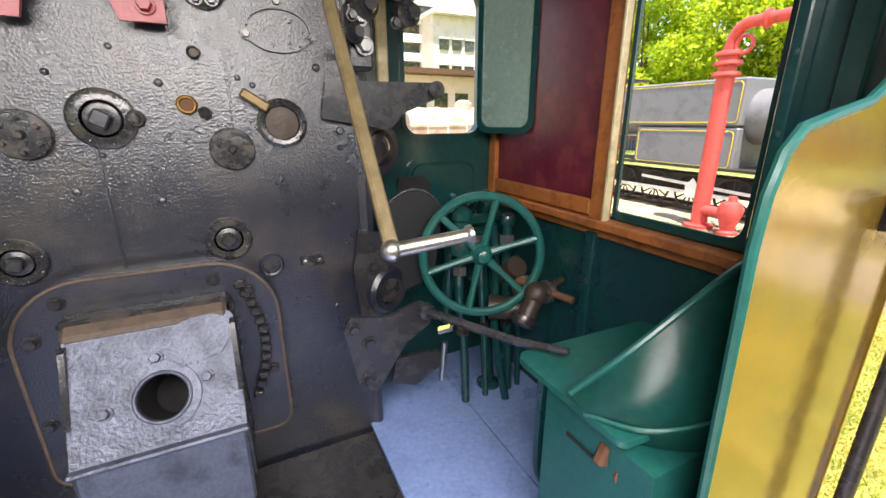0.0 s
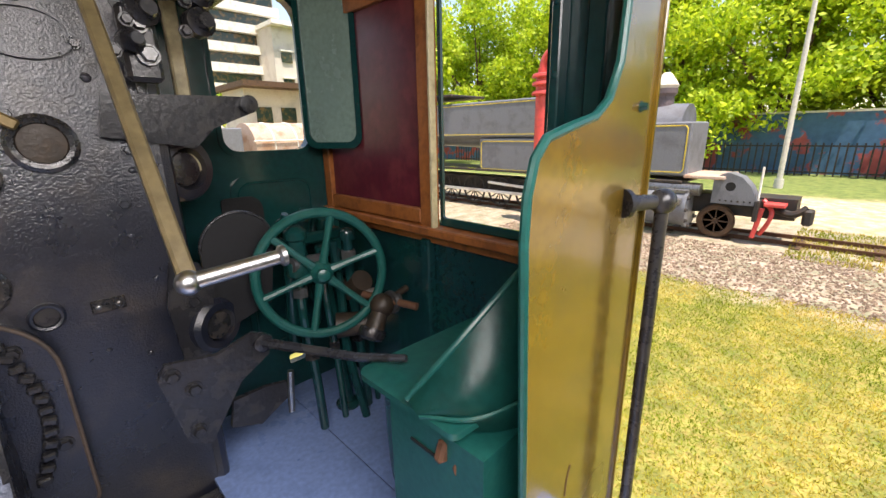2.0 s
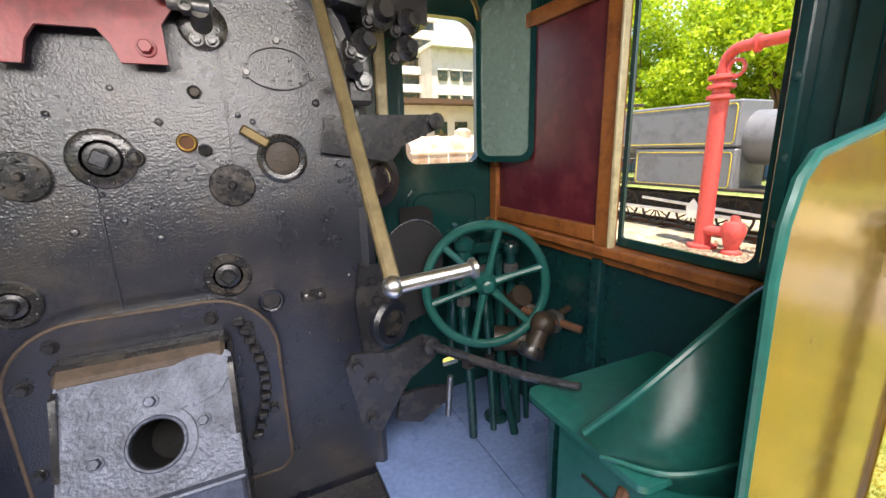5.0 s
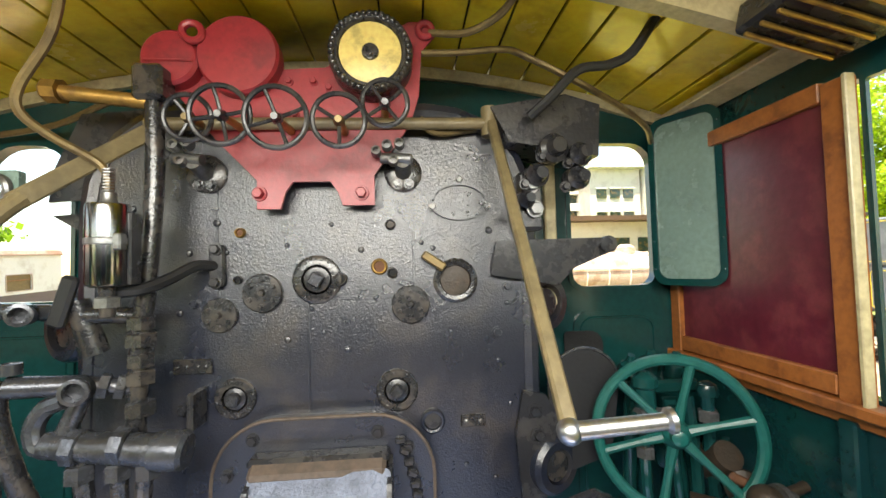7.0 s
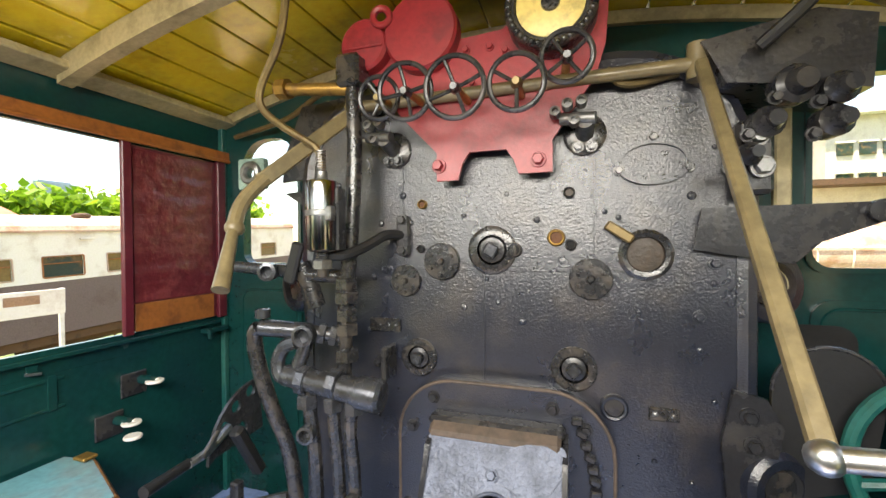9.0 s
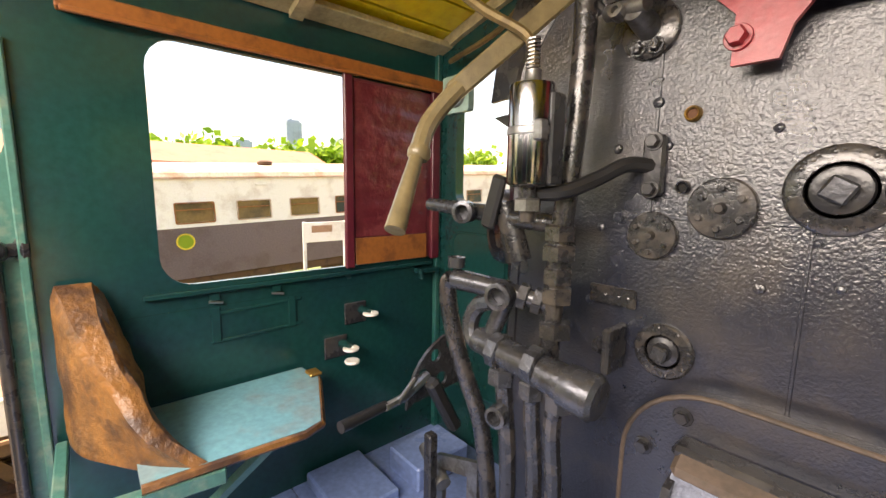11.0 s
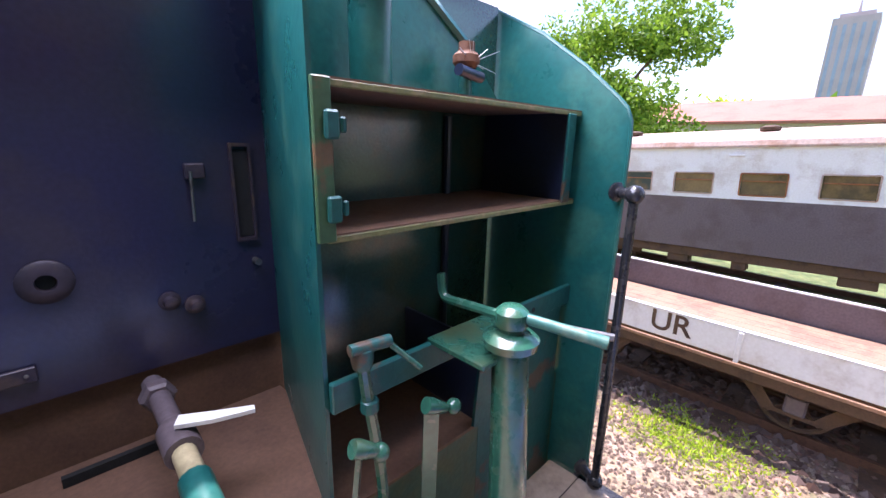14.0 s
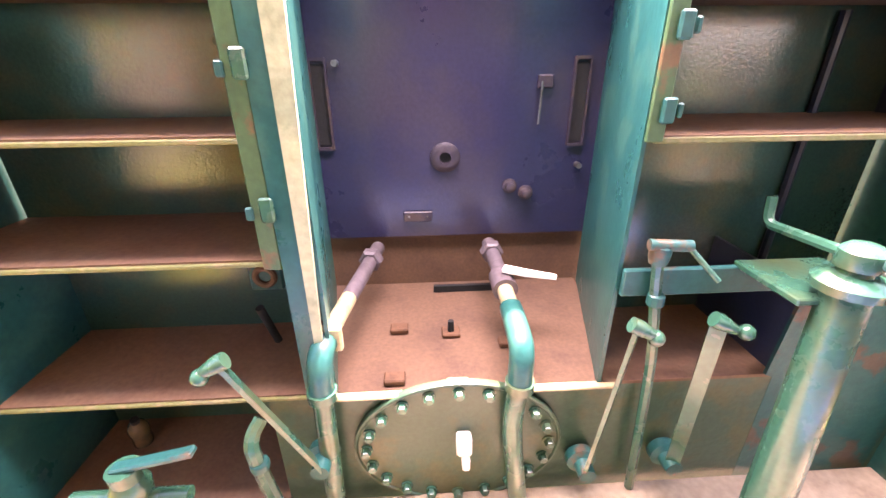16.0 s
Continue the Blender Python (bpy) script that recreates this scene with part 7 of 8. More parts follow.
# ---- outdoors ----
def ground_material():
    m = bpy.data.materials.new("yard_ground")
    m.use_nodes = True
    n, l = m.node_tree.nodes, m.node_tree.links
    bs = n["Principled BSDF"]
    co = n.new("ShaderNodeTexCoord")
    sep = n.new("ShaderNodeSeparateXYZ")
    l.new(co.outputs["Object"], sep.inputs[0])
    wob = n.new("ShaderNodeTexNoise")
    wob.inputs["Scale"].default_value, wob.inputs["Detail"].default_value = 0.6, 6
    l.new(co.outputs["Object"], wob.inputs["Vector"])
    sc = n.new("ShaderNodeMath")
    sc.operation = "MULTIPLY_ADD"
    sc.inputs[1].default_value, sc.inputs[2].default_value = 3.0, -1.5
    l.new(wob.outputs["Fac"], sc.inputs[0])
    add = n.new("ShaderNodeMath")
    l.new(sep.outputs["X"], add.inputs[0])
    l.new(sc.outputs[0], add.inputs[1])
    rng = n.new("ShaderNodeMapRange")
    rng.inputs["From Min"].default_value, rng.inputs["From Max"].default_value = -50, 50
    l.new(add.outputs[0], rng.inputs["Value"])
    zone = n.new("ShaderNodeValToRGB")
    els = zone.color_ramp.elements
    stops = [(-50, (0.10, 0.16, 0.03)), (-14, (0.12, 0.16, 0.04)), (-9.8, (0.20, 0.13, 0.05)), (-8.3, (0.16, 0.22, 0.05)), (-7.0, (0.20, 0.09, 0.05)), (-5.4, (0.22, 0.11, 0.07)),
             (-4.6, (0.30, 0.205, 0.135)), (1.0, (0.30, 0.21, 0.14)), (1.8, (0.25, 0.235, 0.02)), (9.6, (0.25, 0.235, 0.02)), (10.6, (0.34, 0.29, 0.24)), (18.5, (0.32, 0.27, 0.22)), (20.0, (0.55, 0.44, 0.27)),
             (26, (0.55, 0.44, 0.27)), (28, (0.14, 0.20, 0.03)), (50, (0.12, 0.18, 0.03))]
    els[0].position, els[0].color = 0.0, (*stops[0][1], 1)
    els[1].position, els[1].color = 1.0, (*stops[-1][1], 1)
    for x, c in stops[1:-1]:
        e = els.new((x + 50) / 100)
        e.color = (*c, 1)
    l.new(rng.outputs[0], zone.inputs["Fac"])
    dry = n.new("ShaderNodeTexNoise")
    dry.inputs["Scale"].default_value, dry.inputs["Detail"].default_value, dry.inputs["Roughness"].default_value = 2.2, 10, 0.7
    l.new(co.outputs["Object"], dry.inputs["Vector"])
    rmp = n.new("ShaderNodeValToRGB")
    rmp.color_ramp.elements[0].position, rmp.color_ramp.elements[1].position = 0.42, 0.62
    rmp.color_ramp.elements[0].color, rmp.color_ramp.elements[1].color = (0.72, 0.80, 0.55, 1), (1.5, 1.32, 1.15, 1)
    l.new(dry.outputs["Fac"], rmp.inputs["Fac"])
    mul = n.new("ShaderNodeMixRGB")
    mul.blend_type, mul.inputs["Fac"].default_value = "MULTIPLY", 1.0
    l.new(zone.outputs["Color"], mul.inputs["Color1"])
    l.new(rmp.outputs["Color"], mul.inputs["Color2"])
    vor = n.new("ShaderNodeTexVoronoi")
    vor.inputs["Scale"].default_value = 22
    l.new(co.outputs["Object"], vor.inputs["Vector"])
    ov = n.new("ShaderNodeMixRGB")
    ov.blend_type, ov.inputs["Fac"].default_value = "OVERLAY", 0.12
    l.new(mul.outputs[0], ov.inputs["Color1"])
    l.new(vor.outputs["Color"], ov.inputs["Color2"])
    hs = n.new("ShaderNodeHueSaturation")
    hs.inputs["Saturation"].default_value = 0.85
    l.new(ov.outputs[0], hs.inputs["Color"])
    l.new(hs.outputs[0], bs.inputs["Base Color"])
    bs.inputs["Roughness"].default_value = 0.9
    bp = n.new("ShaderNodeBump")
    bp.inputs["Strength"].default_value, bp.inputs["Distance"].default_value = 0.6, 0.03
    l.new(vor.outputs["Distance"], bp.inputs["Height"])
    l.new(bp.outputs[0], bs.inputs["Normal"])
    return m


M["ground"] = ground_material()
gb = B()
gg_ = bmesh.ops.create_grid(gb, x_segments=80, y_segments=80, size=1500)
for v in gg_["verts"]:
    r = math.hypot(v.co.x, v.co.y)
    v.co.x *= min(1.0, (abs(v.co.x) / 1500) ** 0.8 + 0.0)
    v.co.y *= min(1.0, (abs(v.co.y) / 1500) ** 0.8 + 0.0)
    v.co.z = GROUND
solid("ground", gb, "ground", "yard ground of dry grass, ballast and red earth", "ground", kind="structure")

rs = np.random.RandomState(5)


def scatter_stones(count, x0, x1, y0, y1, s0, s1, name, label, mat="stonevar"):
    base = np.array([(1, 0, 0), (-1, 0, 0), (0, 1, 0), (0, -1, 0), (0, 0, 1), (0, 0, -1)], float)
    tri = np.array([(0, 2, 4), (2, 1, 4), (1, 3, 4), (3, 0, 4), (2, 0, 5), (1, 2, 5), (3, 1, 5), (0, 3, 5)])
    vs, fs = [], []
    for i in range(count):
        p = np.array((rs.uniform(x0, x1), rs.uniform(y0, y1), GROUND + 0.008))
        s = rs.uniform(s0, s1)
        a = rs.uniform(0, 6.28)
        rot = np.array(((math.cos(a), -math.sin(a), 0), (math.sin(a), math.cos(a), 0), (0, 0, 0.65)))
        vs.append((base * rs.uniform(0.6, 1.2, (6, 1)) * s) @ rot.T + p)
        fs.append(tri + 6 * i)
    ob = loose(name, np.concatenate(vs), np.concatenate(fs), mat)
    return tagged(ob, label, "gravel", kind="stuff")


M["stonevar"] = leaf_material("mixed_ballast_stones", (0.17, 0.11, 0.075), (0.46, 0.345, 0.24))
scatter_stones(14000, -5.6, -1.7, -4.5, 2.5, 0.014, 0.034, "ballast", "pale brown crushed ballast stones beside the track")
M["rubblevar"] = leaf_material("red_brown_rubble", (0.09, 0.045, 0.028), (0.30, 0.20, 0.15))
scatter_stones(2600, -7.4, -5.05, -6.0, 5.5, 0.03, 0.10, "rubble", "red-brown earth rubble under the wagon", "rubblevar")
scatter_stones(9000, 10.4, 14.6, -3.0, 9.0, 0.025, 0.05, "ballast", "grey ballast stones beside the far track")


def blades(count, x0, x1, y0, y1, h0, h1, w, name, mat, label, clump=None):
    p = np.stack([rs.uniform(x0, x1, count), rs.uniform(y0, y1, count), np.full(count, GROUND)], 1)
    if clump:
        cx, cy, r = clump
        a, q = rs.uniform(0, 6.28, count), np.sqrt(rs.uniform(0, 1, count)) * r * (0.7 + 0.3 * np.sin(rs.uniform(0, 6.28, count) * 3))
        p[:, 0], p[:, 1] = cx + q * np.cos(a), cy + q * np.sin(a) * 1.4
    a = rs.uniform(0, 6.28, count)
    d = np.stack([np.cos(a), np.sin(a), np.zeros(count)], 1) * w
    tip = p + np.stack([rs.normal(0, 0.03, count), rs.normal(0, 0.03, count), rs.uniform(h0, h1, count)], 1)
    vs = np.stack([p - d, p + d, tip], 1).reshape(-1, 3)
    ob = loose(name, vs, np.arange(count * 3).reshape(-1, 3), mat)
    return tagged(ob, label, "grass", kind="stuff")


blades(110000, 1.9, 10.6, -5.0, 5.0, 0.02, 0.06, 0.007, "grass", "grassblade", "short dry yellow-green lawn grass")
blades(2600, 0, 0, 0, 0, 0.015, 0.06, 0.014, "weeds", "leaf", "low bright green weeds in the ballast", (-4.95, -0.85, 0.75))
blades(1000, 0, 0, 0, 0, 0.015, 0.06, 0.012, "weeds", "leaf", "low bright green weeds in the ballast", (-3.3, -0.1, 0.35))
blades(9000, -9.4, -8.0, -7, 6, 0.03, 0.16, 0.015, "weeds", "leaf", "green weeds between the tracks")
blades(8000, 14.0, 18.5, -6, 1.0, 0.03, 0.12, 0.015, "weeds", "grassblade", "dry weeds between the rails")


def rails(x, y0, y1, name):
    t = thing(name, (x, (y0 + y1) / 2, GROUND), "rusty railway track on half-buried sleepers", "track", kind="structure")
    for s in (-0.5, 0.5):
        rb = B()
        box(rb, (x + s, (y0 + y1) / 2, GROUND + 0.11), (0.06, y1 - y0, 0.04))
        box(rb, (x + s, (y0 + y1) / 2, GROUND + 0.05), (0.02, y1 - y0, 0.10))
        part("rail", rb, "rust", t)
    n = 60
    for i in range(n):
        y = y0 + (y1 - y0) * (i + 0.5) / n
        if -8 < y < 16:
            part("sleeper", box(B(), (x, y, GROUND + 0.01), (1.9, 0.22, 0.05)), "underframe", t)


rails(-6.3, -40, 40, "track_1")
rails(-12.6, -60, 60, "track_2")
rails(16.1, -40, 60, "track_3")
rails(0, -60, 60, "track_4")


def spoked_wheel(parent, c, r, n=10, mat="locoblack", tyre="dullsteel"):
    """A railway wheel facing sideways, seen from -x or +x."""
    w = part("wheel", ring(B(), c, (1, 0, 0), r * 0.93, r * 0.075, 36, 6), mat, parent)
    part("hub", lathe(B(), (c[0] - 0.06, c[1], c[2]), (1, 0, 0), [(r * 0.17, 0), (r * 0.17, 0.12), (r * 0.1, 0.13)], 14), mat, w)
    sp_ = B()
    for i in range(n):
        a = i * math.tau / n
        rod(sp_, c, (c[0], c[1] + r * 0.9 * math.cos(a), c[2] + r * 0.9 * math.sin(a)), r * 0.05, r * 0.04, 6)
    part("spokes", sp_, mat, w)
    return w


# flat wagon with low white sides
WX0, WX1, WY0, WY1 = -7.45, -5.30, -3.10, 5.2
wg = thing("flat_wagon", (-6.4, 0, GROUND), "low-sided flat wagon with white side planks and brown underframe", "wagon")
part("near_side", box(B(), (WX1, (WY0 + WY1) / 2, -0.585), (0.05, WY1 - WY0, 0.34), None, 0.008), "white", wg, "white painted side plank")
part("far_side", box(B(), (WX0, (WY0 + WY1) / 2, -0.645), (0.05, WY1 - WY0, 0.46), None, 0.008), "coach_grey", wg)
part("far_rim", box(B(), (WX0, (WY0 + WY1) / 2, -0.405), (0.07, WY1 - WY0, 0.02)), "white", wg)
part("near_rim", box(B(), (WX1, (WY0 + WY1) / 2, -0.405), (0.07, WY1 - WY0, 0.02)), "white", wg)
part("end_board", box(B(), ((WX0 + WX1) / 2, WY0, -0.645), (WX1 - WX0, 0.05, 0.46), None, 0.008), "coach_grey", wg)
part("end_rim", box(B(), ((WX0 + WX1) / 2, WY0, -0.405), (WX1 - WX0, 0.07, 0.02)), "white", wg)
for i in range(10):
    x0 = WX0 + 0.06 + i * 0.205
    part("floor_plank", box(B(), (x0 + 0.1, (WY0 + WY1) / 2, -0.85), (0.198, WY1 - WY0 - 0.1, 0.04), None, 0.004), "wagonboard", wg)
part("sole_bar", box(B(), (WX1 - 0.12, (WY0 + WY1) / 2, -0.88), (0.08, WY1 - WY0, 0.25), None, 0.006), "underframe", wg)
part("underframe", box(B(), (-6.4, (WY0 + WY1) / 2, -0.98), (1.4, WY1 - WY0 - 0.3, 0.20)), "underframe", wg)
for y in (-1.98, -0.62, 0.74, 2.1, 3.46, 4.8):
    part("stanchion", box(B(), (WX1 + 0.035, y, -0.60), (0.04, 0.05, 0.36), None, 0.006), "white", wg)
for y in (-2.35, -0.05, 3.4):
    spoked_wheel(wg, (-5.72, y, -1.20), 0.38, 8, "underframe")
    part("axle_box", box(B(), (-5.62, y, -1.20), (0.14, 0.20, 0.22), None, 0.02), "coach_grey", wg)
    gu = B()
    sheet(gu, [(y - 0.62, -0.98), (y + 0.62, -0.98), (y + 0.28, -1.35), (y - 0.28, -1.35)], [[(y - 0.38, -1.02), (y + 0.38, -1.02), (y + 0.17, -1.30), (y - 0.17, -1.30)]], yz(-5.60, 1), 0.02)
    part("guard_iron", gu, "underframe", wg)
    part("leaf_spring", tube(B(), [(-5.58, y - 0.42, -1.0), (-5.58, y, -1.08), (-5.58, y + 0.42, -1.0)], 0.035, 6), "underframe", wg)
for y in (-2.2, 1.8):
    part("brake_gear", tube(B(), [(-5.6, y - 0.3, -0.98), (-5.6, y, -1.35), (-5.6, y + 0.4, -0.98)], 0.03, 6), "underframe", wg)


def lettering(text, at, size, parent, mat):
    """Painted letters on the side that faces +x."""
    cu = bpy.data.curves.new("letters", "FONT")
    cu.body, cu.size, cu.extrude, cu.offset = text, size, 0.002, 0.004
    cu.align_x, cu.align_y = "CENTER", "CENTER"
    tmp = bpy.data.objects.new("letters", cu)
    scene.collection.objects.link(tmp)
    me = bpy.data.meshes.new_from_object(tmp.evaluated_get(bpy.context.evaluated_depsgraph_get()))
    bpy.data.objects.remove(tmp)
    me.transform(pose(*at, 90, 0, 90))
    me.materials.append(M[mat])
    ob = new("lettering", me)
    ob.parent = parent
    ob.matrix_parent_inverse = Matrix.Translation(-parent.location)
    return ob


lettering("UR", (WX1 + 0.03, -1.33, -0.565), 0.36, wg, "underframe")
lettering("327", (WX1 + 0.03, -2.30, -0.575), 0.22, wg, "underframe")

# passenger coach, on a slight gradient
CX = -11.3
ch = thing("passenger_coach", (CX - 1.3, -3.0, GROUND), "white and purple-grey passenger coach with a rust-streaked roof", "railway coach")
CY0, CY1 = -8.45, 15.0
wins = [-6.9 + 1.36 * i for i in range(16)]
holes = [rrect(y - 0.41, 0.49, y + 0.41, 0.96, 0.03, 2) for y in wins] + [rrect(-8.2, -0.75, -7.62, 1.05, 0.02, 2)]
part("upper_side", sheet(B(), [(CY0, 0.40), (CY1, 0.40), (CY1, 1.56), (CY0, 1.56)], [h for h in holes[:-1]] , yz(CX, -1), 0.05), "white", ch, "white painted upper side")
part("lower_side", sheet(B(), [(CY0, -0.85), (CY1, -0.85), (CY1, 0.395), (CY0, 0.395)], [], yz(CX, -1), 0.05), "coach_grey", ch, "purple-grey lower side")
part("waist_strip", box(B(), (CX + 0.008, (CY0 + CY1) / 2, 0.40), (0.02, CY1 - CY0, 0.035)), "white", ch)
for i, y in enumerate(wins):
    wn = part("window", sheet(B(), rrect(y - 0.43, 0.47, y + 0.43, 0.98, 0.04, 2), [rrect(y - 0.405, 0.495, y + 0.405, 0.955, 0.03, 2)], yz(CX + 0.004, 1), 0.016), "wood" if i % 3 == 1 else "coach_roof", ch)
    part("pane", box(B(), (CX - 0.03, y, 0.725), (0.008, 0.80, 0.45)), "windowglass" if i % 4 == 2 else "blind", wn)
    part("glazing_bar", box(B(), (CX - 0.01, y, 0.80), (0.02, 0.78, 0.022)), "wood", wn)
dr = part("door", box(B(), (CX + 0.012, -7.95, 0.18), (0.03, 0.66, 1.75), None, 0.008), "wood", ch, "dark wooden end door standing open")
part("door_panel", box(B(), (CX + 0.03, -7.95, 0.18), (0.01, 0.44, 1.55)), "soot", dr)
rf = B()
prof_r = [(-2.62, 1.54), (-2.55, 1.68), (-2.2, 1.84), (-1.3, 1.97), (-0.4, 1.84), (-0.02, 1.68), (0.04, 1.54)]
sheet(rf, [(CX + u, v) for u, v in prof_r], [], lambda u, v, w: Vector((u, CY0 - 0.05 + w, v)), CY1 - CY0 + 0.1)
part("roof", rf, "coach_roof", ch, "rust-streaked pale roof")
part("gutter", box(B(), (CX + 0.03, (CY0 + CY1) / 2, 1.55), (0.05, CY1 - CY0, 0.05)), "coach_roof", ch)
for y in (-4.6, -1.6, 1.4, 4.6, 7.6):
    part("roof_vent", lathe(B(), (CX - 0.8, y, 1.88), (0, 0, 1), [(0.16, 0), (0.20, 0.04), (0.20, 0.10), (0.10, 0.14)], 12), "underframe", ch)
    part("side_vent", box(B(), (CX + 0.02, y - 0.4, 1.36), (0.04, 0.30, 0.05), None, 0.01), "white", ch)
part("far_side", box(B(), (CX - 2.55, (CY0 + CY1) / 2, 0.35), (0.05, CY1 - CY0, 2.4)), "white", ch)
for y in (CY0, CY1):
    part("end_wall", box(B(), (CX - 1.28, y, 0.35), (2.5, 0.05, 2.4)), "coach_grey", ch)
part("sole_bar", box(B(), (CX - 0.15, (CY0 + CY1) / 2, -0.98), (0.10, CY1 - CY0, 0.22), None, 0.01), "underframe", ch)
for y in (-6.6, -4.6, 6.5, 8.5):
    spoked_wheel(ch, (CX - 0.65, y, -1.28), 0.40, 8, "underframe")
part("bogie", box(B(), (CX - 0.45, -5.6, -1.15), (0.12, 3.2, 0.25), None, 0.03), "underframe", ch)
part("bogie", box(B(), (CX - 0.45, 7.5, -1.15), (0.12, 3.2, 0.25), None, 0.03), "underframe", ch)
for y, s in ((-3.0, 0.5), (-1.7, 0.3), (0.3, 0.6), (2.2, 0.4)):
    part("battery_box", box(B(), (CX - 0.3, y, -1.18), (0.3, s, 0.22), None, 0.02), "underframe", ch)
part("crest", lathe(B(), (CX + 0.002, 2.35, 0.05), (1, 0, 0), [(0.20, 0), (0.20, 0.01), (0.15, 0.012), (0.14, 0.013)], 24), "leafdark", ch, "round green and yellow crest")
part("crest_ring", ring(B(), (CX + 0.014, 2.35, 0.05), (1, 0, 0), 0.18, 0.02, 24, 6), "lining", ch)
part("mark", box(B(), (CX + 0.004, -6.9, 0.12), (0.008, 0.26, 0.05)), "lining", ch)
part("mark", box(B(), (CX + 0.004, -6.9, -0.02), (0.008, 0.07, 0.22)), "lining", ch)
part("step", box(B(), (CX + 0.15, -7.95, -0.95), (0.30, 0.60, 0.04), None, 0.006), "dullsteel", ch)
ch.rotation_euler = (radians(2.6), 0, 0)

sg = thing("notice_board", (-8.9, 4.7, GROUND), "faded white notice board on two white posts beside the track", "sign")
part("board", box(B(), (-8.9, 4.69, 0.61), (0.03, 1.10, 0.46), None, 0.006), "white", sg)
for y in (4.19, 5.19):
    part("post", box(B(), (-8.92, y, -0.45), (0.06, 0.07, 2.6), None, 0.006), "white", sg)
stain = part("rust_stain", box(B(), (-8.884, 4.60, 0.68), (0.004, 0.5, 0.16)), "wagonboard", sg)


# ---- trees ----
def tree(base, height, crown_r, seed, mat="leaf", leaves=4200, leaf=0.22, trunk_r=0.25, low=0.45):
    base = Vector(base)
    t = thing("tree", base, "broad leafy tree with a forked brown trunk and a ragged crown", "tree", "trees")
    r2 = np.random.RandomState(seed)
    tb = B()
    fork = base + Vector((r2.normal(0, 0.3), r2.normal(0, 0.3), height * low * 0.7))
    tube(tb, smooth_path([base, base.lerp(fork, 0.5) + Vector((r2.normal(0, 0.2), r2.normal(0, 0.2), 0)), fork]), [trunk_r * (1 - 0.05 * i) for i in range(9)], 8)
    centres = []
    for i in range(9):
        a = i * 2.4 + r2.uniform(0, 0.6)
        rr = crown_r * r2.uniform(0.25, 0.85)
        c_ = base + Vector((rr * math.cos(a), rr * math.sin(a), height * r2.uniform(low + 0.05, 0.93)))
        if i == 0:
            c_ = base + Vector((0, 0, height * 0.88))
        centres.append(c_)
        mid = fork.lerp(c_, 0.5) + Vector((0, 0, 0.12 * height * r2.uniform(-0.3, 1)))
        tube(tb, smooth_path([fork - Vector((0, 0, 0.2)), mid, c_], 3), [trunk_r * k for k in (0.6, 0.52, 0.45, 0.36, 0.26, 0.16, 0.08)], 6)
    part("trunk", tb, "bark", t)
    k = 110
    cl = np.array([np.array(centres[r2.randint(len(centres))]) + r2.normal(0, crown_r * 0.20, 3) * (1, 1, 0.75) for _ in range(k)])
    cs = r2.uniform(0.14, 0.32, k) * crown_r
    idx = r2.randint(0, k, leaves)
    d = r2.normal(0, 1, (leaves, 3))
    d /= np.linalg.norm(d, axis=1)[:, None]
    p = cl[idx] + d * (cs[idx] * r2.uniform(0.6, 1.15, leaves))[:, None] * (1, 1, 0.7)
    u = r2.normal(0, 1, (leaves, 3))
    u /= np.linalg.norm(u, axis=1)[:, None]
    v = np.cross(u, r2.normal(0, 1, (leaves, 3)))
    v /= np.linalg.norm(v, axis=1)[:, None]
    s = (leaf * r2.uniform(0.6, 1.3, leaves))[:, None]
    vs = np.stack([p - u * s, p + v * s * 0.5, p + u * s, p - v * s * 0.5], 1).reshape(-1, 3)
    cr = loose("crown", vs, np.arange(leaves * 4).reshape(-1, 4), mat)
    cr.parent = t
    cr.matrix_parent_inverse = Matrix.Translation(-base)
    return t


tree((-25.5, -13.2, GROUND), 10.4, 5.2, 3, "leafdark", 30000, 0.16, 0.35, 0.30)
tree((-60, -14.5, GROUND), 9.0, 3.2, 8, "leaf", 1500, 0.35)
for i, (x, y, h, r) in enumerate(((43, -8, 13, 6), (45, -1.5, 14, 6.5), (42, 5.5, 13, 6), (44, 13, 15, 6.5), (42, 20, 14, 6), (44, 28, 16, 7), (43, 36, 16, 7), (45, 46, 17, 7.5), (30, 32, 11, 5))):
    tree((x, y, GROUND), h * 1.1, r * 1.12, 20 + i, "leaf", 22000, 0.24, 0.42, 0.20)
tree((27, -7.5, GROUND), 8.5, 4.2, 51, "leafdark", 14000, 0.17, 0.25, 0.35)
tree((22, 60, GROUND), 9, 4, 52, "leaf", 1800, 0.4)
far = []
for k in range(26):
    y = -10 + k * 9 + rs.uniform(-3, 3)
    n_ = 260
    c_ = np.array((-205 + rs.uniform(-8, 8), y, 10 + 0.06 * y + rs.uniform(-1.5, 3)))
    far.append(c_ + rs.normal(0, 1, (n_, 3)) * (5, 5, 3.2))
pf = np.concatenate(far)
u_, v_ = rs.normal(0, 1.1, pf.shape), rs.normal(0, 1.1, pf.shape)
tagged(loose("far_woods", np.stack([pf - u_, pf + v_, pf + u_, pf - v_], 1).reshape(-1, 3), np.arange(len(pf) * 4).reshape(-1, 4), "leafdark"), "distant line of green tree tops", "woods", kind="stuff")

# ---- town ----
rr_ = thing("shed", (-45, -2, GROUND), "long low shed with a faded red sheet roof", "building")
part("roof", sheet(B(), [(-39, 3.6), (-45, 5.6), (-51, 3.6), (-51, 3.4), (-39, 3.4)], [], lambda u, v, w: Vector((u, -24 + w, v)), 44), "brickroof", rr_)
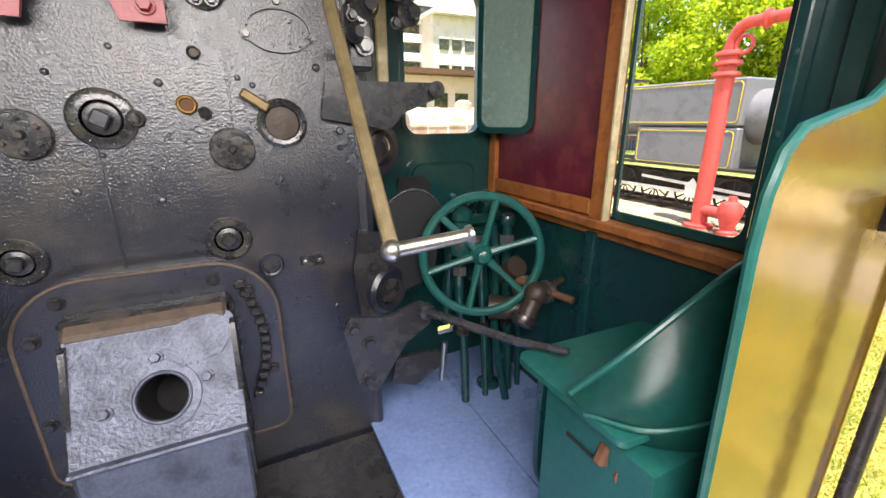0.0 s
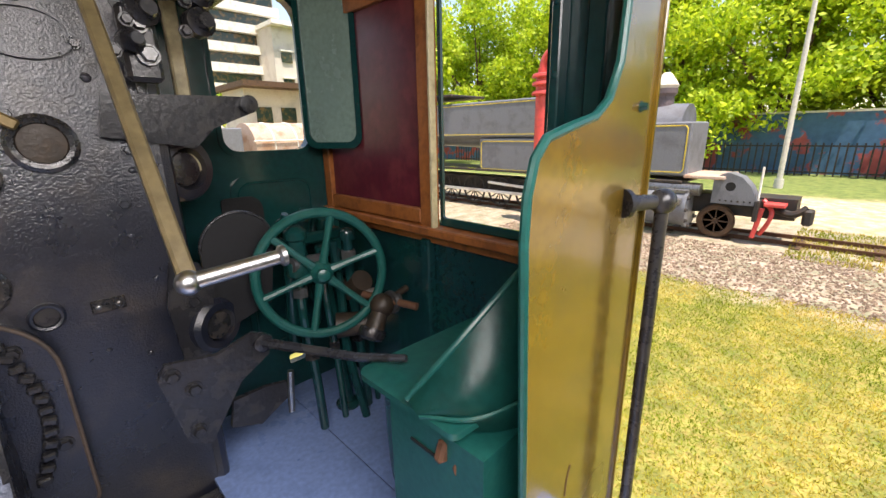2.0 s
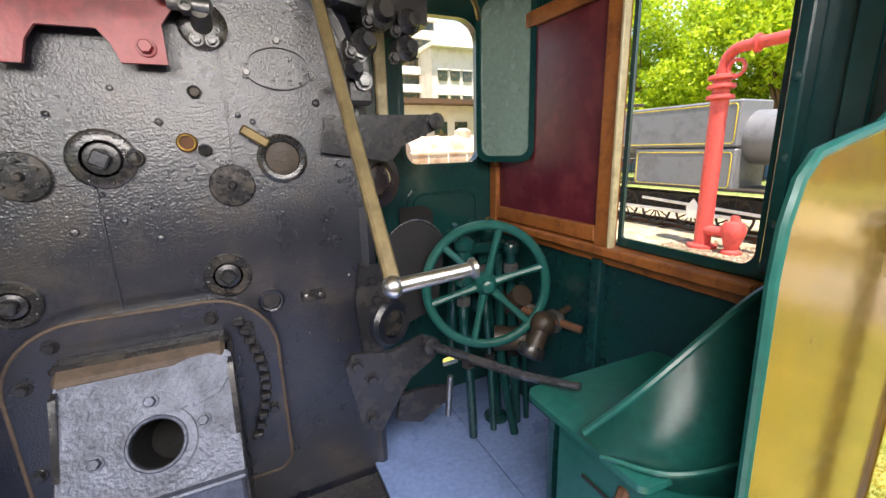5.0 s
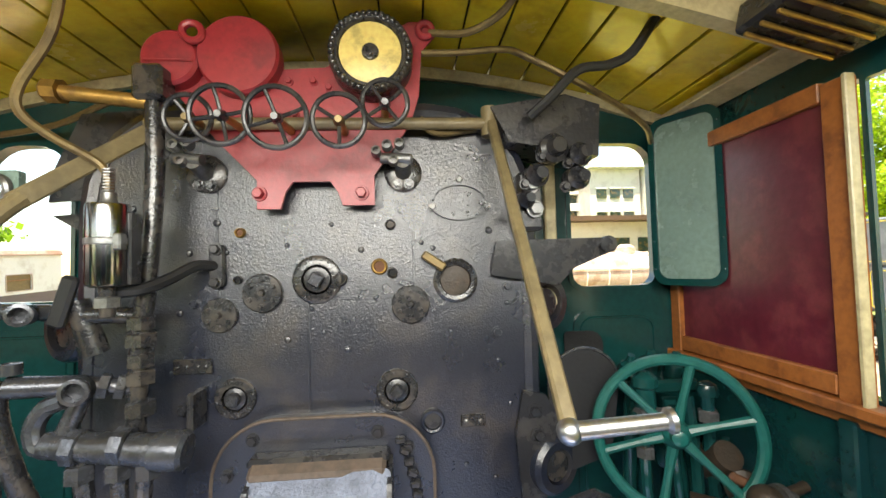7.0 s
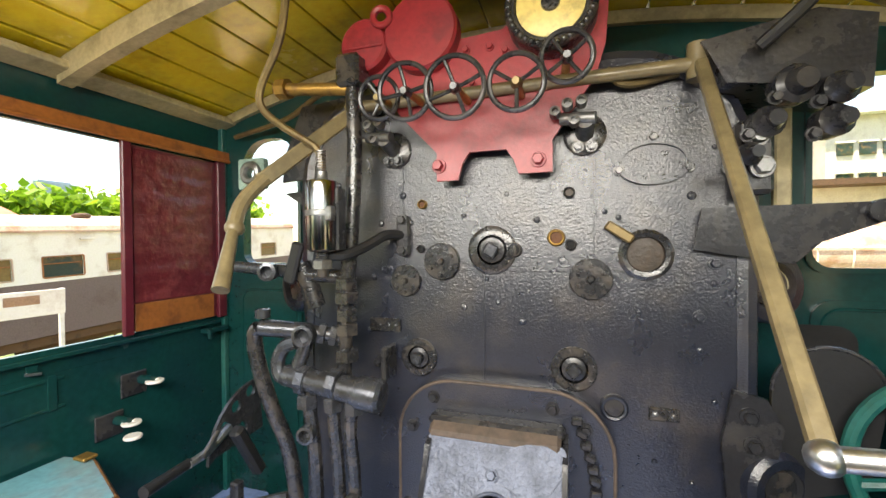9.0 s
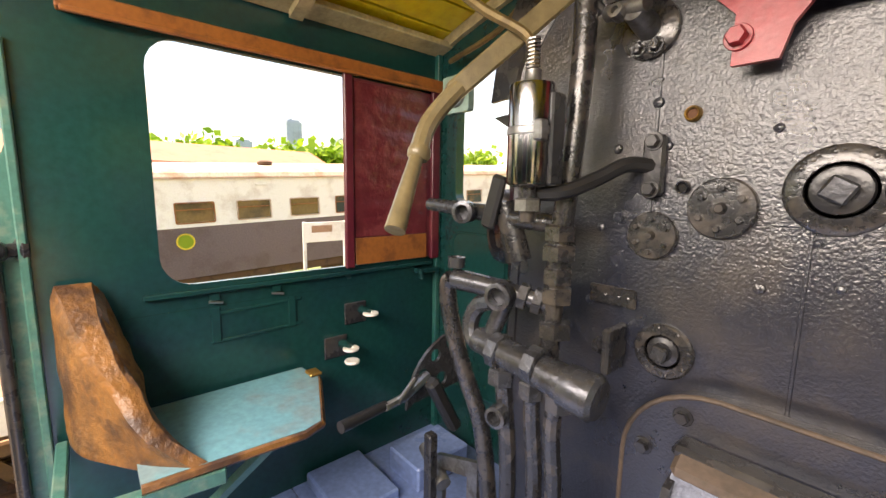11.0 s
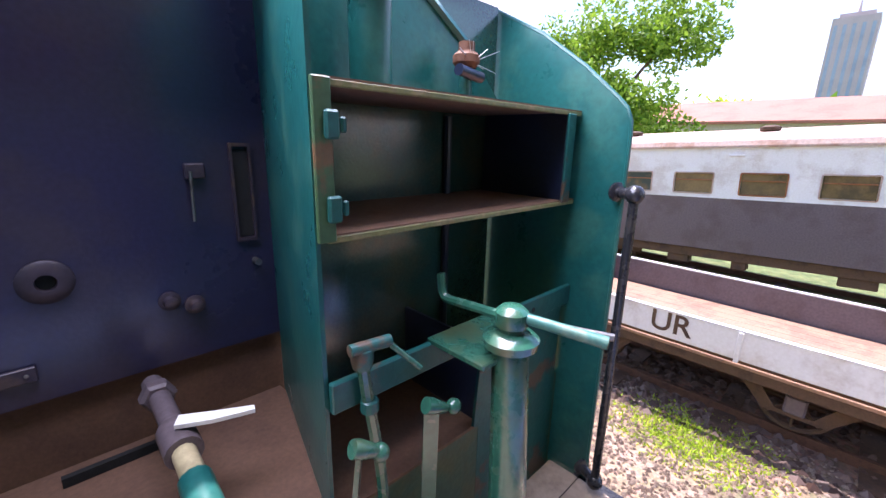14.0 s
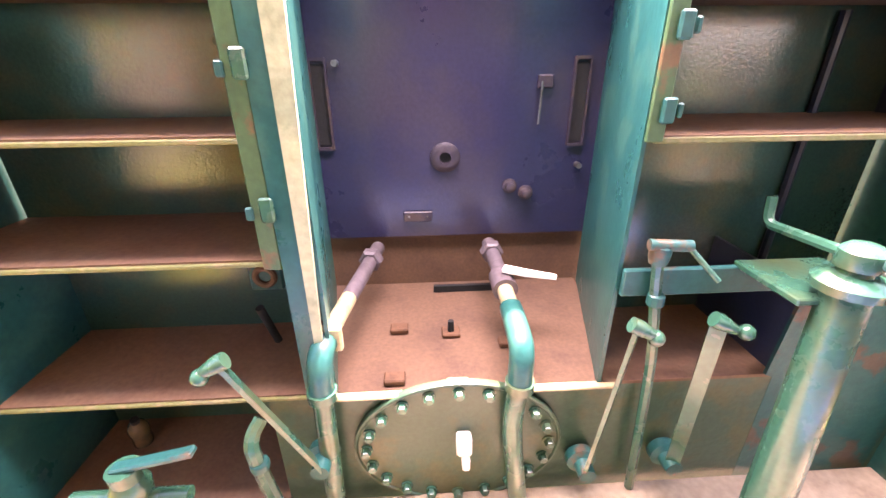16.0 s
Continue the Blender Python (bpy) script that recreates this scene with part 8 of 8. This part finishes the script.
part("wall", box(B(), (-45, -2, 0.8), (11, 43, 5.2)), "concrete", rr_)


def tower(name, x, y, w, d, h, mat, label, floors, cols, spire=0.0):
    """A far office tower with rows of windows towards the yard."""
    t = thing(name, (x, y, GROUND), label, "building")
    part("wall", box(B(), (x, y, GROUND + h / 2), (d, w, h)), mat, t)
    part("cap", box(B(), (x, y, GROUND + h * 1.015), (d * 0.8, w * 0.75, h * 0.03)), mat, t)
    if spire:
        part("spire", rod(B(), (x, y, GROUND + h), (x, y, GROUND + h + spire), w * 0.06, w * 0.015, 8), mat, t)
    for i in range(cols):
        yy = y - w / 2 + w * (i + 0.5) / cols
        part("window_strip", box(B(), (x + d / 2, yy, GROUND + h * 0.5), (0.3, w / cols * 0.4, h * 0.9)), "bluehaze", t)
    return t


tower("office_tower", -300, -19.5, 17, 17, 66, "towerstone", "tall pinkish-brown office tower with a stepped top", 20, 5, 9)
tower("spire_tower", -300, 117.5, 11, 11, 50, "bluehaze", "tall pale tower with a long spire", 20, 3, 18)
tower("city_block", -300, 161, 22, 14, 41, "bluehaze", "blue-grey glass office block", 10, 5)
tower("city_block", -300, 84, 10, 10, 34, "bluehaze", "distant blue-grey office block", 10, 3)

# buildings ahead
fb = thing("office_block", (27, 78, GROUND), "tall white office block with deep horizontal balconies", "building")
part("wall", box(B(), (27, 80, 22), (16, 12, 48)), "concrete", fb)
for i in range(15):
    part("balcony", box(B(), (27, 73.5, 3 + i * 3), (16.5, 1.6, 1.3)), "white", fb)
    part("window_band", box(B(), (27, 73.9, 4.5 + i * 3), (15.5, 0.3, 1.5)), "windowglass", fb)
fb2 = thing("apartment_house", (40, 70, GROUND), "cream building with louvred stair tower and flat roof", "building")
part("wall", box(B(), (36, 72, 9), (9, 8, 18)), "concrete", fb2)
part("stair_tower", box(B(), (44, 70, 11), (6, 7, 24)), "white", fb2)
for i in range(9):
    part("louvre", box(B(), (44, 66.3, 6 + i * 1.6), (4.6, 0.3, 0.7)), "concrete", fb2)
for i in range(3):
    for j in range(3):
        wn = part("window", box(B(), (33.5 + 2.4 * j, 67.9, 5.5 + i * 4), (1.7, 0.25, 1.5)), "windowglass", fb2)
        part("lintel", box(B(), (33.5 + 2.4 * j, 67.8, 6.5 + i * 4), (2.0, 0.4, 0.25)), "white", wn)
part("cornice", box(B(), (36, 71.5, 18.2), (10, 10, 0.6)), "white", fb2)
fb3 = thing("low_house", (25, 46, GROUND), "low brown-roofed house behind the yard", "building")
part("wall", box(B(), (24, 47, 2.2), (14, 6, 8)), "concrete", fb3)
part("roof", box(B(), (24, 46, 6.4), (15.5, 8.5, 0.5)), "underframe", fb3)
for j in range(5):
    part("window", box(B(), (18.8 + 2.6 * j, 43.95, 3.6), (1.6, 0.15, 1.6)), "windowglass", fb3)

# boiler of another locomotive ahead
ob_ = thing("parked_boiler", (9.5, 17.5, GROUND), "grey locomotive boiler with pale bands standing ahead", "locomotive")
part("barrel", rod(B(), (6.8, 17.5, 1.15), (13.5, 18.2, 1.15), 0.95, 0.95, 32), "coach_roof", ob_)
for i in range(6):
    part("band", ring(B(), (7.6 + 1.0 * i, 17.58 + 0.1 * i, 1.15), (1, 0.1, 0), 0.955, 0.03, 36, 6), "white", ob_)
part("frame", box(B(), (10, 17.8, -0.3), (9, 1.4, 0.5), None, 0.03), "underframe", ob_)
part("cab", box(B(), (5.8, 17.4, 0.9), (1.2, 1.9, 2.0), None, 0.04), "locogrey", ob_)
part("dome", lathe(B(), (10, 17.8, 2.0), (0, 0, 1), [(0.42, 0), (0.40, 0.3), (0.2, 0.45)], 18), "coach_roof", ob_)
for x in (7.5, 9.2, 11.0):
    w_ = part("wheel", ring(B(), (x, 16.7, -1.1), (0, 1, 0), 0.5, 0.06, 28, 6), "locoblack", ob_)
    part("wheel_disc", lathe(B(), (x, 16.75, -1.1), (0, -1, 0), [(0.48, 0), (0.45, 0.03), (0.12, 0.05)], 20), "underframe", w_)
part("hand_rail", rod(B(), (6.8, 16.5, 1.4), (13.5, 17.2, 1.4), 0.03), "white", ob_)

# ---- grey locomotive on the right ----
LX = 15.0
lc = thing("grey_locomotive", (16.1, 8, GROUND), "grey tank locomotive lined in yellow with white-edged rods", "locomotive")


def panel(y0, z0, y1, z1, name="tank_side"):
    p = part(name, box(B(), (LX + 0.9, (y0 + y1) / 2, (z0 + z1) / 2), (1.8, y1 - y0, z1 - z0), None, 0.05), "locogrey", lc)
    part("lining", tube(B(), [(LX - 0.004, u, v) for u, v in rrect(y0 + 0.12, z0 + 0.12, y1 - 0.12, z1 - 0.12, 0.12)], 0.02, 4, closed=True), "lining", p)
    rb = B()
    k = int((y1 - y0) / 0.16)
    for i in range(k):
        for z in (z0 + 0.06, z1 - 0.06):
            rivet(rb, (LX, y0 + 0.08 + 0.16 * i, z), (-1, 0, 0), 0.022)
    part("rivets", rb, "locogrey", p)
    return p


panel(3.76, 0.12, 6.6, 1.78, "front_tank")
panel(8.3, 1.35, 16.5, 2.85, "side_tank")
panel(8.3, -0.12, 12.2, 1.30, "lower_tank")
part("foot_plate", box(B(), (LX + 0.8, 11.2, -0.05), (1.9, 14.8, 0.10), None, 0.02), "locoblack", lc)
part("boiler", rod(B(), (16.1, 4.2, 1.5), (16.1, 16, 1.9), 0.85, 0.95, 28), "locogrey", lc)
part("chimney", lathe(B(), (16.0, 5.0, 1.7), (0, 0, 1), [(0.40, 0), (0.32, 0.15), (0.30, 0.9), (0.38, 1.0), (0.38, 1.15)], 20), "pipegrey", lc)
part("chimney_cap", lathe(B(), (16.0, 5.0, 2.85), (0, 0, 1), [(0.36, 0), (0.40, 0.10), (0.2, 0.4), (0.1, 0.5)], 18), "concrete", lc)
part("cab_roof", box(B(), (16.0, 15.2, 3.2), (2.4, 3.0, 0.12), None, 0.04), "locoblack", lc)
part("front_platform", box(B(), (LX + 0.8, 3.25, 0.14), (1.9, 1.1, 0.10), None, 0.02), "coach_roof", lc, "pale rust-worn front running board")
part("splasher", sheet(B(), [(1.9, -0.62), (3.0, -0.62), (3.0, 0.10), (2.80, 0.26), (2.60, 0.29), (2.30, 0.18), (2.05, -0.08), (1.92, -0.35)], [], yz(LX, 1), 0.6), "locogrey", lc, "grey rounded wing plate over the front wheel")
for i in range(6):
    part("wing_rivet", rivet(B(), (LX, 2.02 + 0.15 * i, -0.52), (-1, 0, 0), 0.03), "locoblack", lc)
part("wing_hole", lathe(B(), (LX - 0.004, 2.55, -0.10), (1, 0, 0), [(0.13, 0), (0.12, 0.01)], 18), "soot", lc)
part("cylinder", rod(B(), (LX + 0.15, 3.6, -0.85), (LX + 0.15, 5.9, -0.85), 0.60, 0.60, 28), "locogrey", lc)
part("valve_chest", rod(B(), (LX, 3.3, -0.25), (LX, 5.9, -0.25), 0.20, 0.20, 16), "dullsteel", lc)
for y in (3.6, 5.9):
    cv_ = part("cylinder_cover", rod(B(), (LX + 0.15, y - 0.05, -0.85), (LX + 0.15, y + 0.05, -0.85), 0.66), "locogrey", lc)
    for i in range(10):
        a = i * math.tau / 10
        part("cover_nut", bolt(B(), (LX + 0.15 + 0.6 * math.cos(a), y - 0.05, -0.85 + 0.6 * math.sin(a)), (0, -1, 0), 0.05, 0.06), "locoblack", cv_)
part("cylinder_band", box(B(), (LX - 0.30, 4.75, -0.62), (0.5, 2.1, 0.22), None, 0.03), "dullsteel", lc)
part("buffer_beam", box(B(), (LX + 0.9, 1.85, -0.75), (2.0, 0.12, 0.6), None, 0.02), "locoblack", lc)
part("coupler", tube(B(), smooth_path([(15.6, 1.8, -0.75), (15.4, 1.45, -0.72), (15.3, 1.05, -0.8), (15.35, 0.75, -0.6)]), 0.10, 8), "locoblack", lc)
part("red_hose", tube(B(), smooth_path([(15.3, 1.75, -0.45), (15.15, 1.5, -0.75), (15.1, 1.55, -1.1), (15.2, 1.7, -1.45)]), 0.06, 8), "crane_red", lc)
part("red_bar", box(B(), (15.2, 1.45, -0.55), (0.5, 0.5, 0.10), None, 0.02), "crane_red", lc)
part("red_step", box(B(), (15.05, 1.78, -1.1), (0.10, 0.12, 0.9), Matrix.Rotation(0.15, 4, "X"), 0.02), "crane_red", lc)
part("lamp_iron", rod(B(), (15.05, 1.85, -0.5), (15.05, 1.85, 0.5), 0.03), "white", lc)
w_ = spoked_wheel(lc, (LX + 0.25, 2.85, -1.2), 0.52, 8, "underframe")
part("rim_disc", lathe(B(), (LX + 0.25, 2.85, -1.2), (1, 0, 0), [(0.50, 0), (0.48, -0.05), (0.36, -0.05), (0.34, 0.0), (0.16, 0.0)], 28), "underframe", w_)
part("valve_gear_box", box(B(), (LX - 0.1, 3.9, -0.32), (0.35, 0.7, 0.14), None, 0.03), "dullsteel", lc)
part("coupler_jaw", box(B(), (15.4, 0.72, -0.85), (0.4, 0.25, 0.45), None, 0.06), "locoblack", lc)
for y in (8.2, 9.7, 11.2, 12.7, 14.2, 15.7):
    spoked_wheel(lc, (LX + 0.25, y, -0.98), 0.66, 12, "locoblack")
part("side_rod", box(B(), (LX + 0.1, 11.5, -1.0), (0.06, 7.2, 0.13), None, 0.02), "white", lc, "white painted coupling rod")
part("connecting_rod", box(B(), (LX + 0.02, 9.4, -0.70), (0.06, 4.6, 0.11), Matrix.Rotation(0.05, 4, "X"), 0.02), "white", lc)
part("crank_web", sheet(B(), [(9.3, -1.15), (9.7, -1.15), (9.75, -0.75), (9.5, -0.45), (9.25, -0.75)], [], yz(LX, -1), 0.05), "white", lc)
part("frame", box(B(), (LX + 0.9, 9, -0.7), (1.0, 16, 0.6)), "locoblack", lc)
for y in (8.7, 12.6, 13.8, 4.9):
    part("green_tag", box(B(), (LX - 0.02, y, -0.05), (0.02, 0.5, 0.12)), "leaf", lc)

# ---- water crane ----
wc = thing("water_crane", (13.4, 8.05, GROUND), "red painted water crane with a flanged column and curved arm", "water crane")
X_, Y_ = 13.4, 8.05
part("column", lathe(B(), (X_, Y_, GROUND), (0, 0, 1), [(0.42, 0), (0.42, 0.10), (0.24, 0.14), (0.235, 5.05)], 24), "crane_red", wc)
for z in (2.75, 3.05, 3.30):
    part("flange", lathe(B(), (X_, Y_, z), (0, 0, 1), [(0.36, 0), (0.38, 0.04), (0.36, 0.12), (0.26, 0.15)], 24), "crane_red", wc)
part("upper_column", rod(B(), (X_, Y_, 3.3), (X_, Y_, 3.60), 0.19), "crane_red", wc)
part("elbow", tube(B(), smooth_path([(X_, Y_, 3.4), (X_ - 0.01, Y_ - 0.04, 3.80), (X_ - 0.04, Y_ - 0.30, 4.06), (X_ - 0.08, Y_ - 0.8, 4.10), (X_ - 0.2, Y_ - 3.2, 4.10)]), 0.155, 14), "crane_red", wc)
part("arm_flange", lathe(B(), (X_ - 0.09, Y_ - 0.85, 4.10), (0, -1, 0), [(0.24, 0), (0.24, 0.08), (0.18, 0.10)], 20), "crane_red", wc)
part("side_wheel", ring(B(), (X_ - 0.1, Y_ - 0.42, 3.55), (1, 0, 0), 0.22, 0.05, 24, 8), "crane_red", wc)
part("foot_valve", lathe(B(), (X_ - 0.1, Y_ - 0.95, GROUND), (0, 0, 1), [(0.28, 0), (0.28, 0.08), (0.18, 0.14), (0.30, 0.55), (0.34, 0.75), (0.26, 0.95), (0.12, 1.0), (0.10, 1.15)], 18), "crane_red", wc)
part("foot_pipe", rod(B(), (X_ - 0.05, Y_, GROUND + 0.6), (X_ - 0.1, Y_ - 0.95, GROUND + 0.6), 0.16), "crane_red", wc)
for s in (-0.25, 0.25):
    part("plinth_stud", bolt(B(), (X_ + s, Y_, GROUND + 0.10), (0, 0, 1), 0.05, 0.05), "crane_red", wc)

# ---- mural fence and pole ----
M["mural"] = material("faded_mural_paint", (0.05, 0.13, 0.24), 0.7, 0, (0.38, 0.08, 0.07), 1.0, 0.5, 0.05, 3, 0.52, 0.04)
fn = thing("mural_wall", (40, 10, GROUND), "low wall painted with a faded blue and red mural", "wall")
part("wall", box(B(), (40, 10, 0.35), (0.25, 90, 4.2)), "mural", fn)
part("coping", box(B(), (40, 10, 2.50), (0.40, 90, 0.14)), "concrete", fn)
pf_ = thing("railing_fence", (38.5, 5, GROUND), "dark upright-bar railing in front of the mural wall", "fence")
for z in (GROUND + 0.25, 0.25):
    part("rail", box(B(), (38.5, 5, z), (0.08, 60, 0.10)), "locoblack", pf_)
for i in range(150):
    part("picket", box(B(), (38.45, -24 + i * 0.4, GROUND + 1.1), (0.05, 0.09, 2.2)), "locoblack", pf_)
pl_ = thing("lamp_pole", (30, 3.0, GROUND), "slim pale grey lamp pole in the yard", "pole")
part("shaft", rod(B(), (30, 3.05, GROUND), (30, 3.05, 13), 0.14, 0.09), "pole", pl_)
part("base", rod(B(), (30, 3.05, GROUND), (30, 3.05, GROUND + 0.5), 0.22), "pole", pl_)
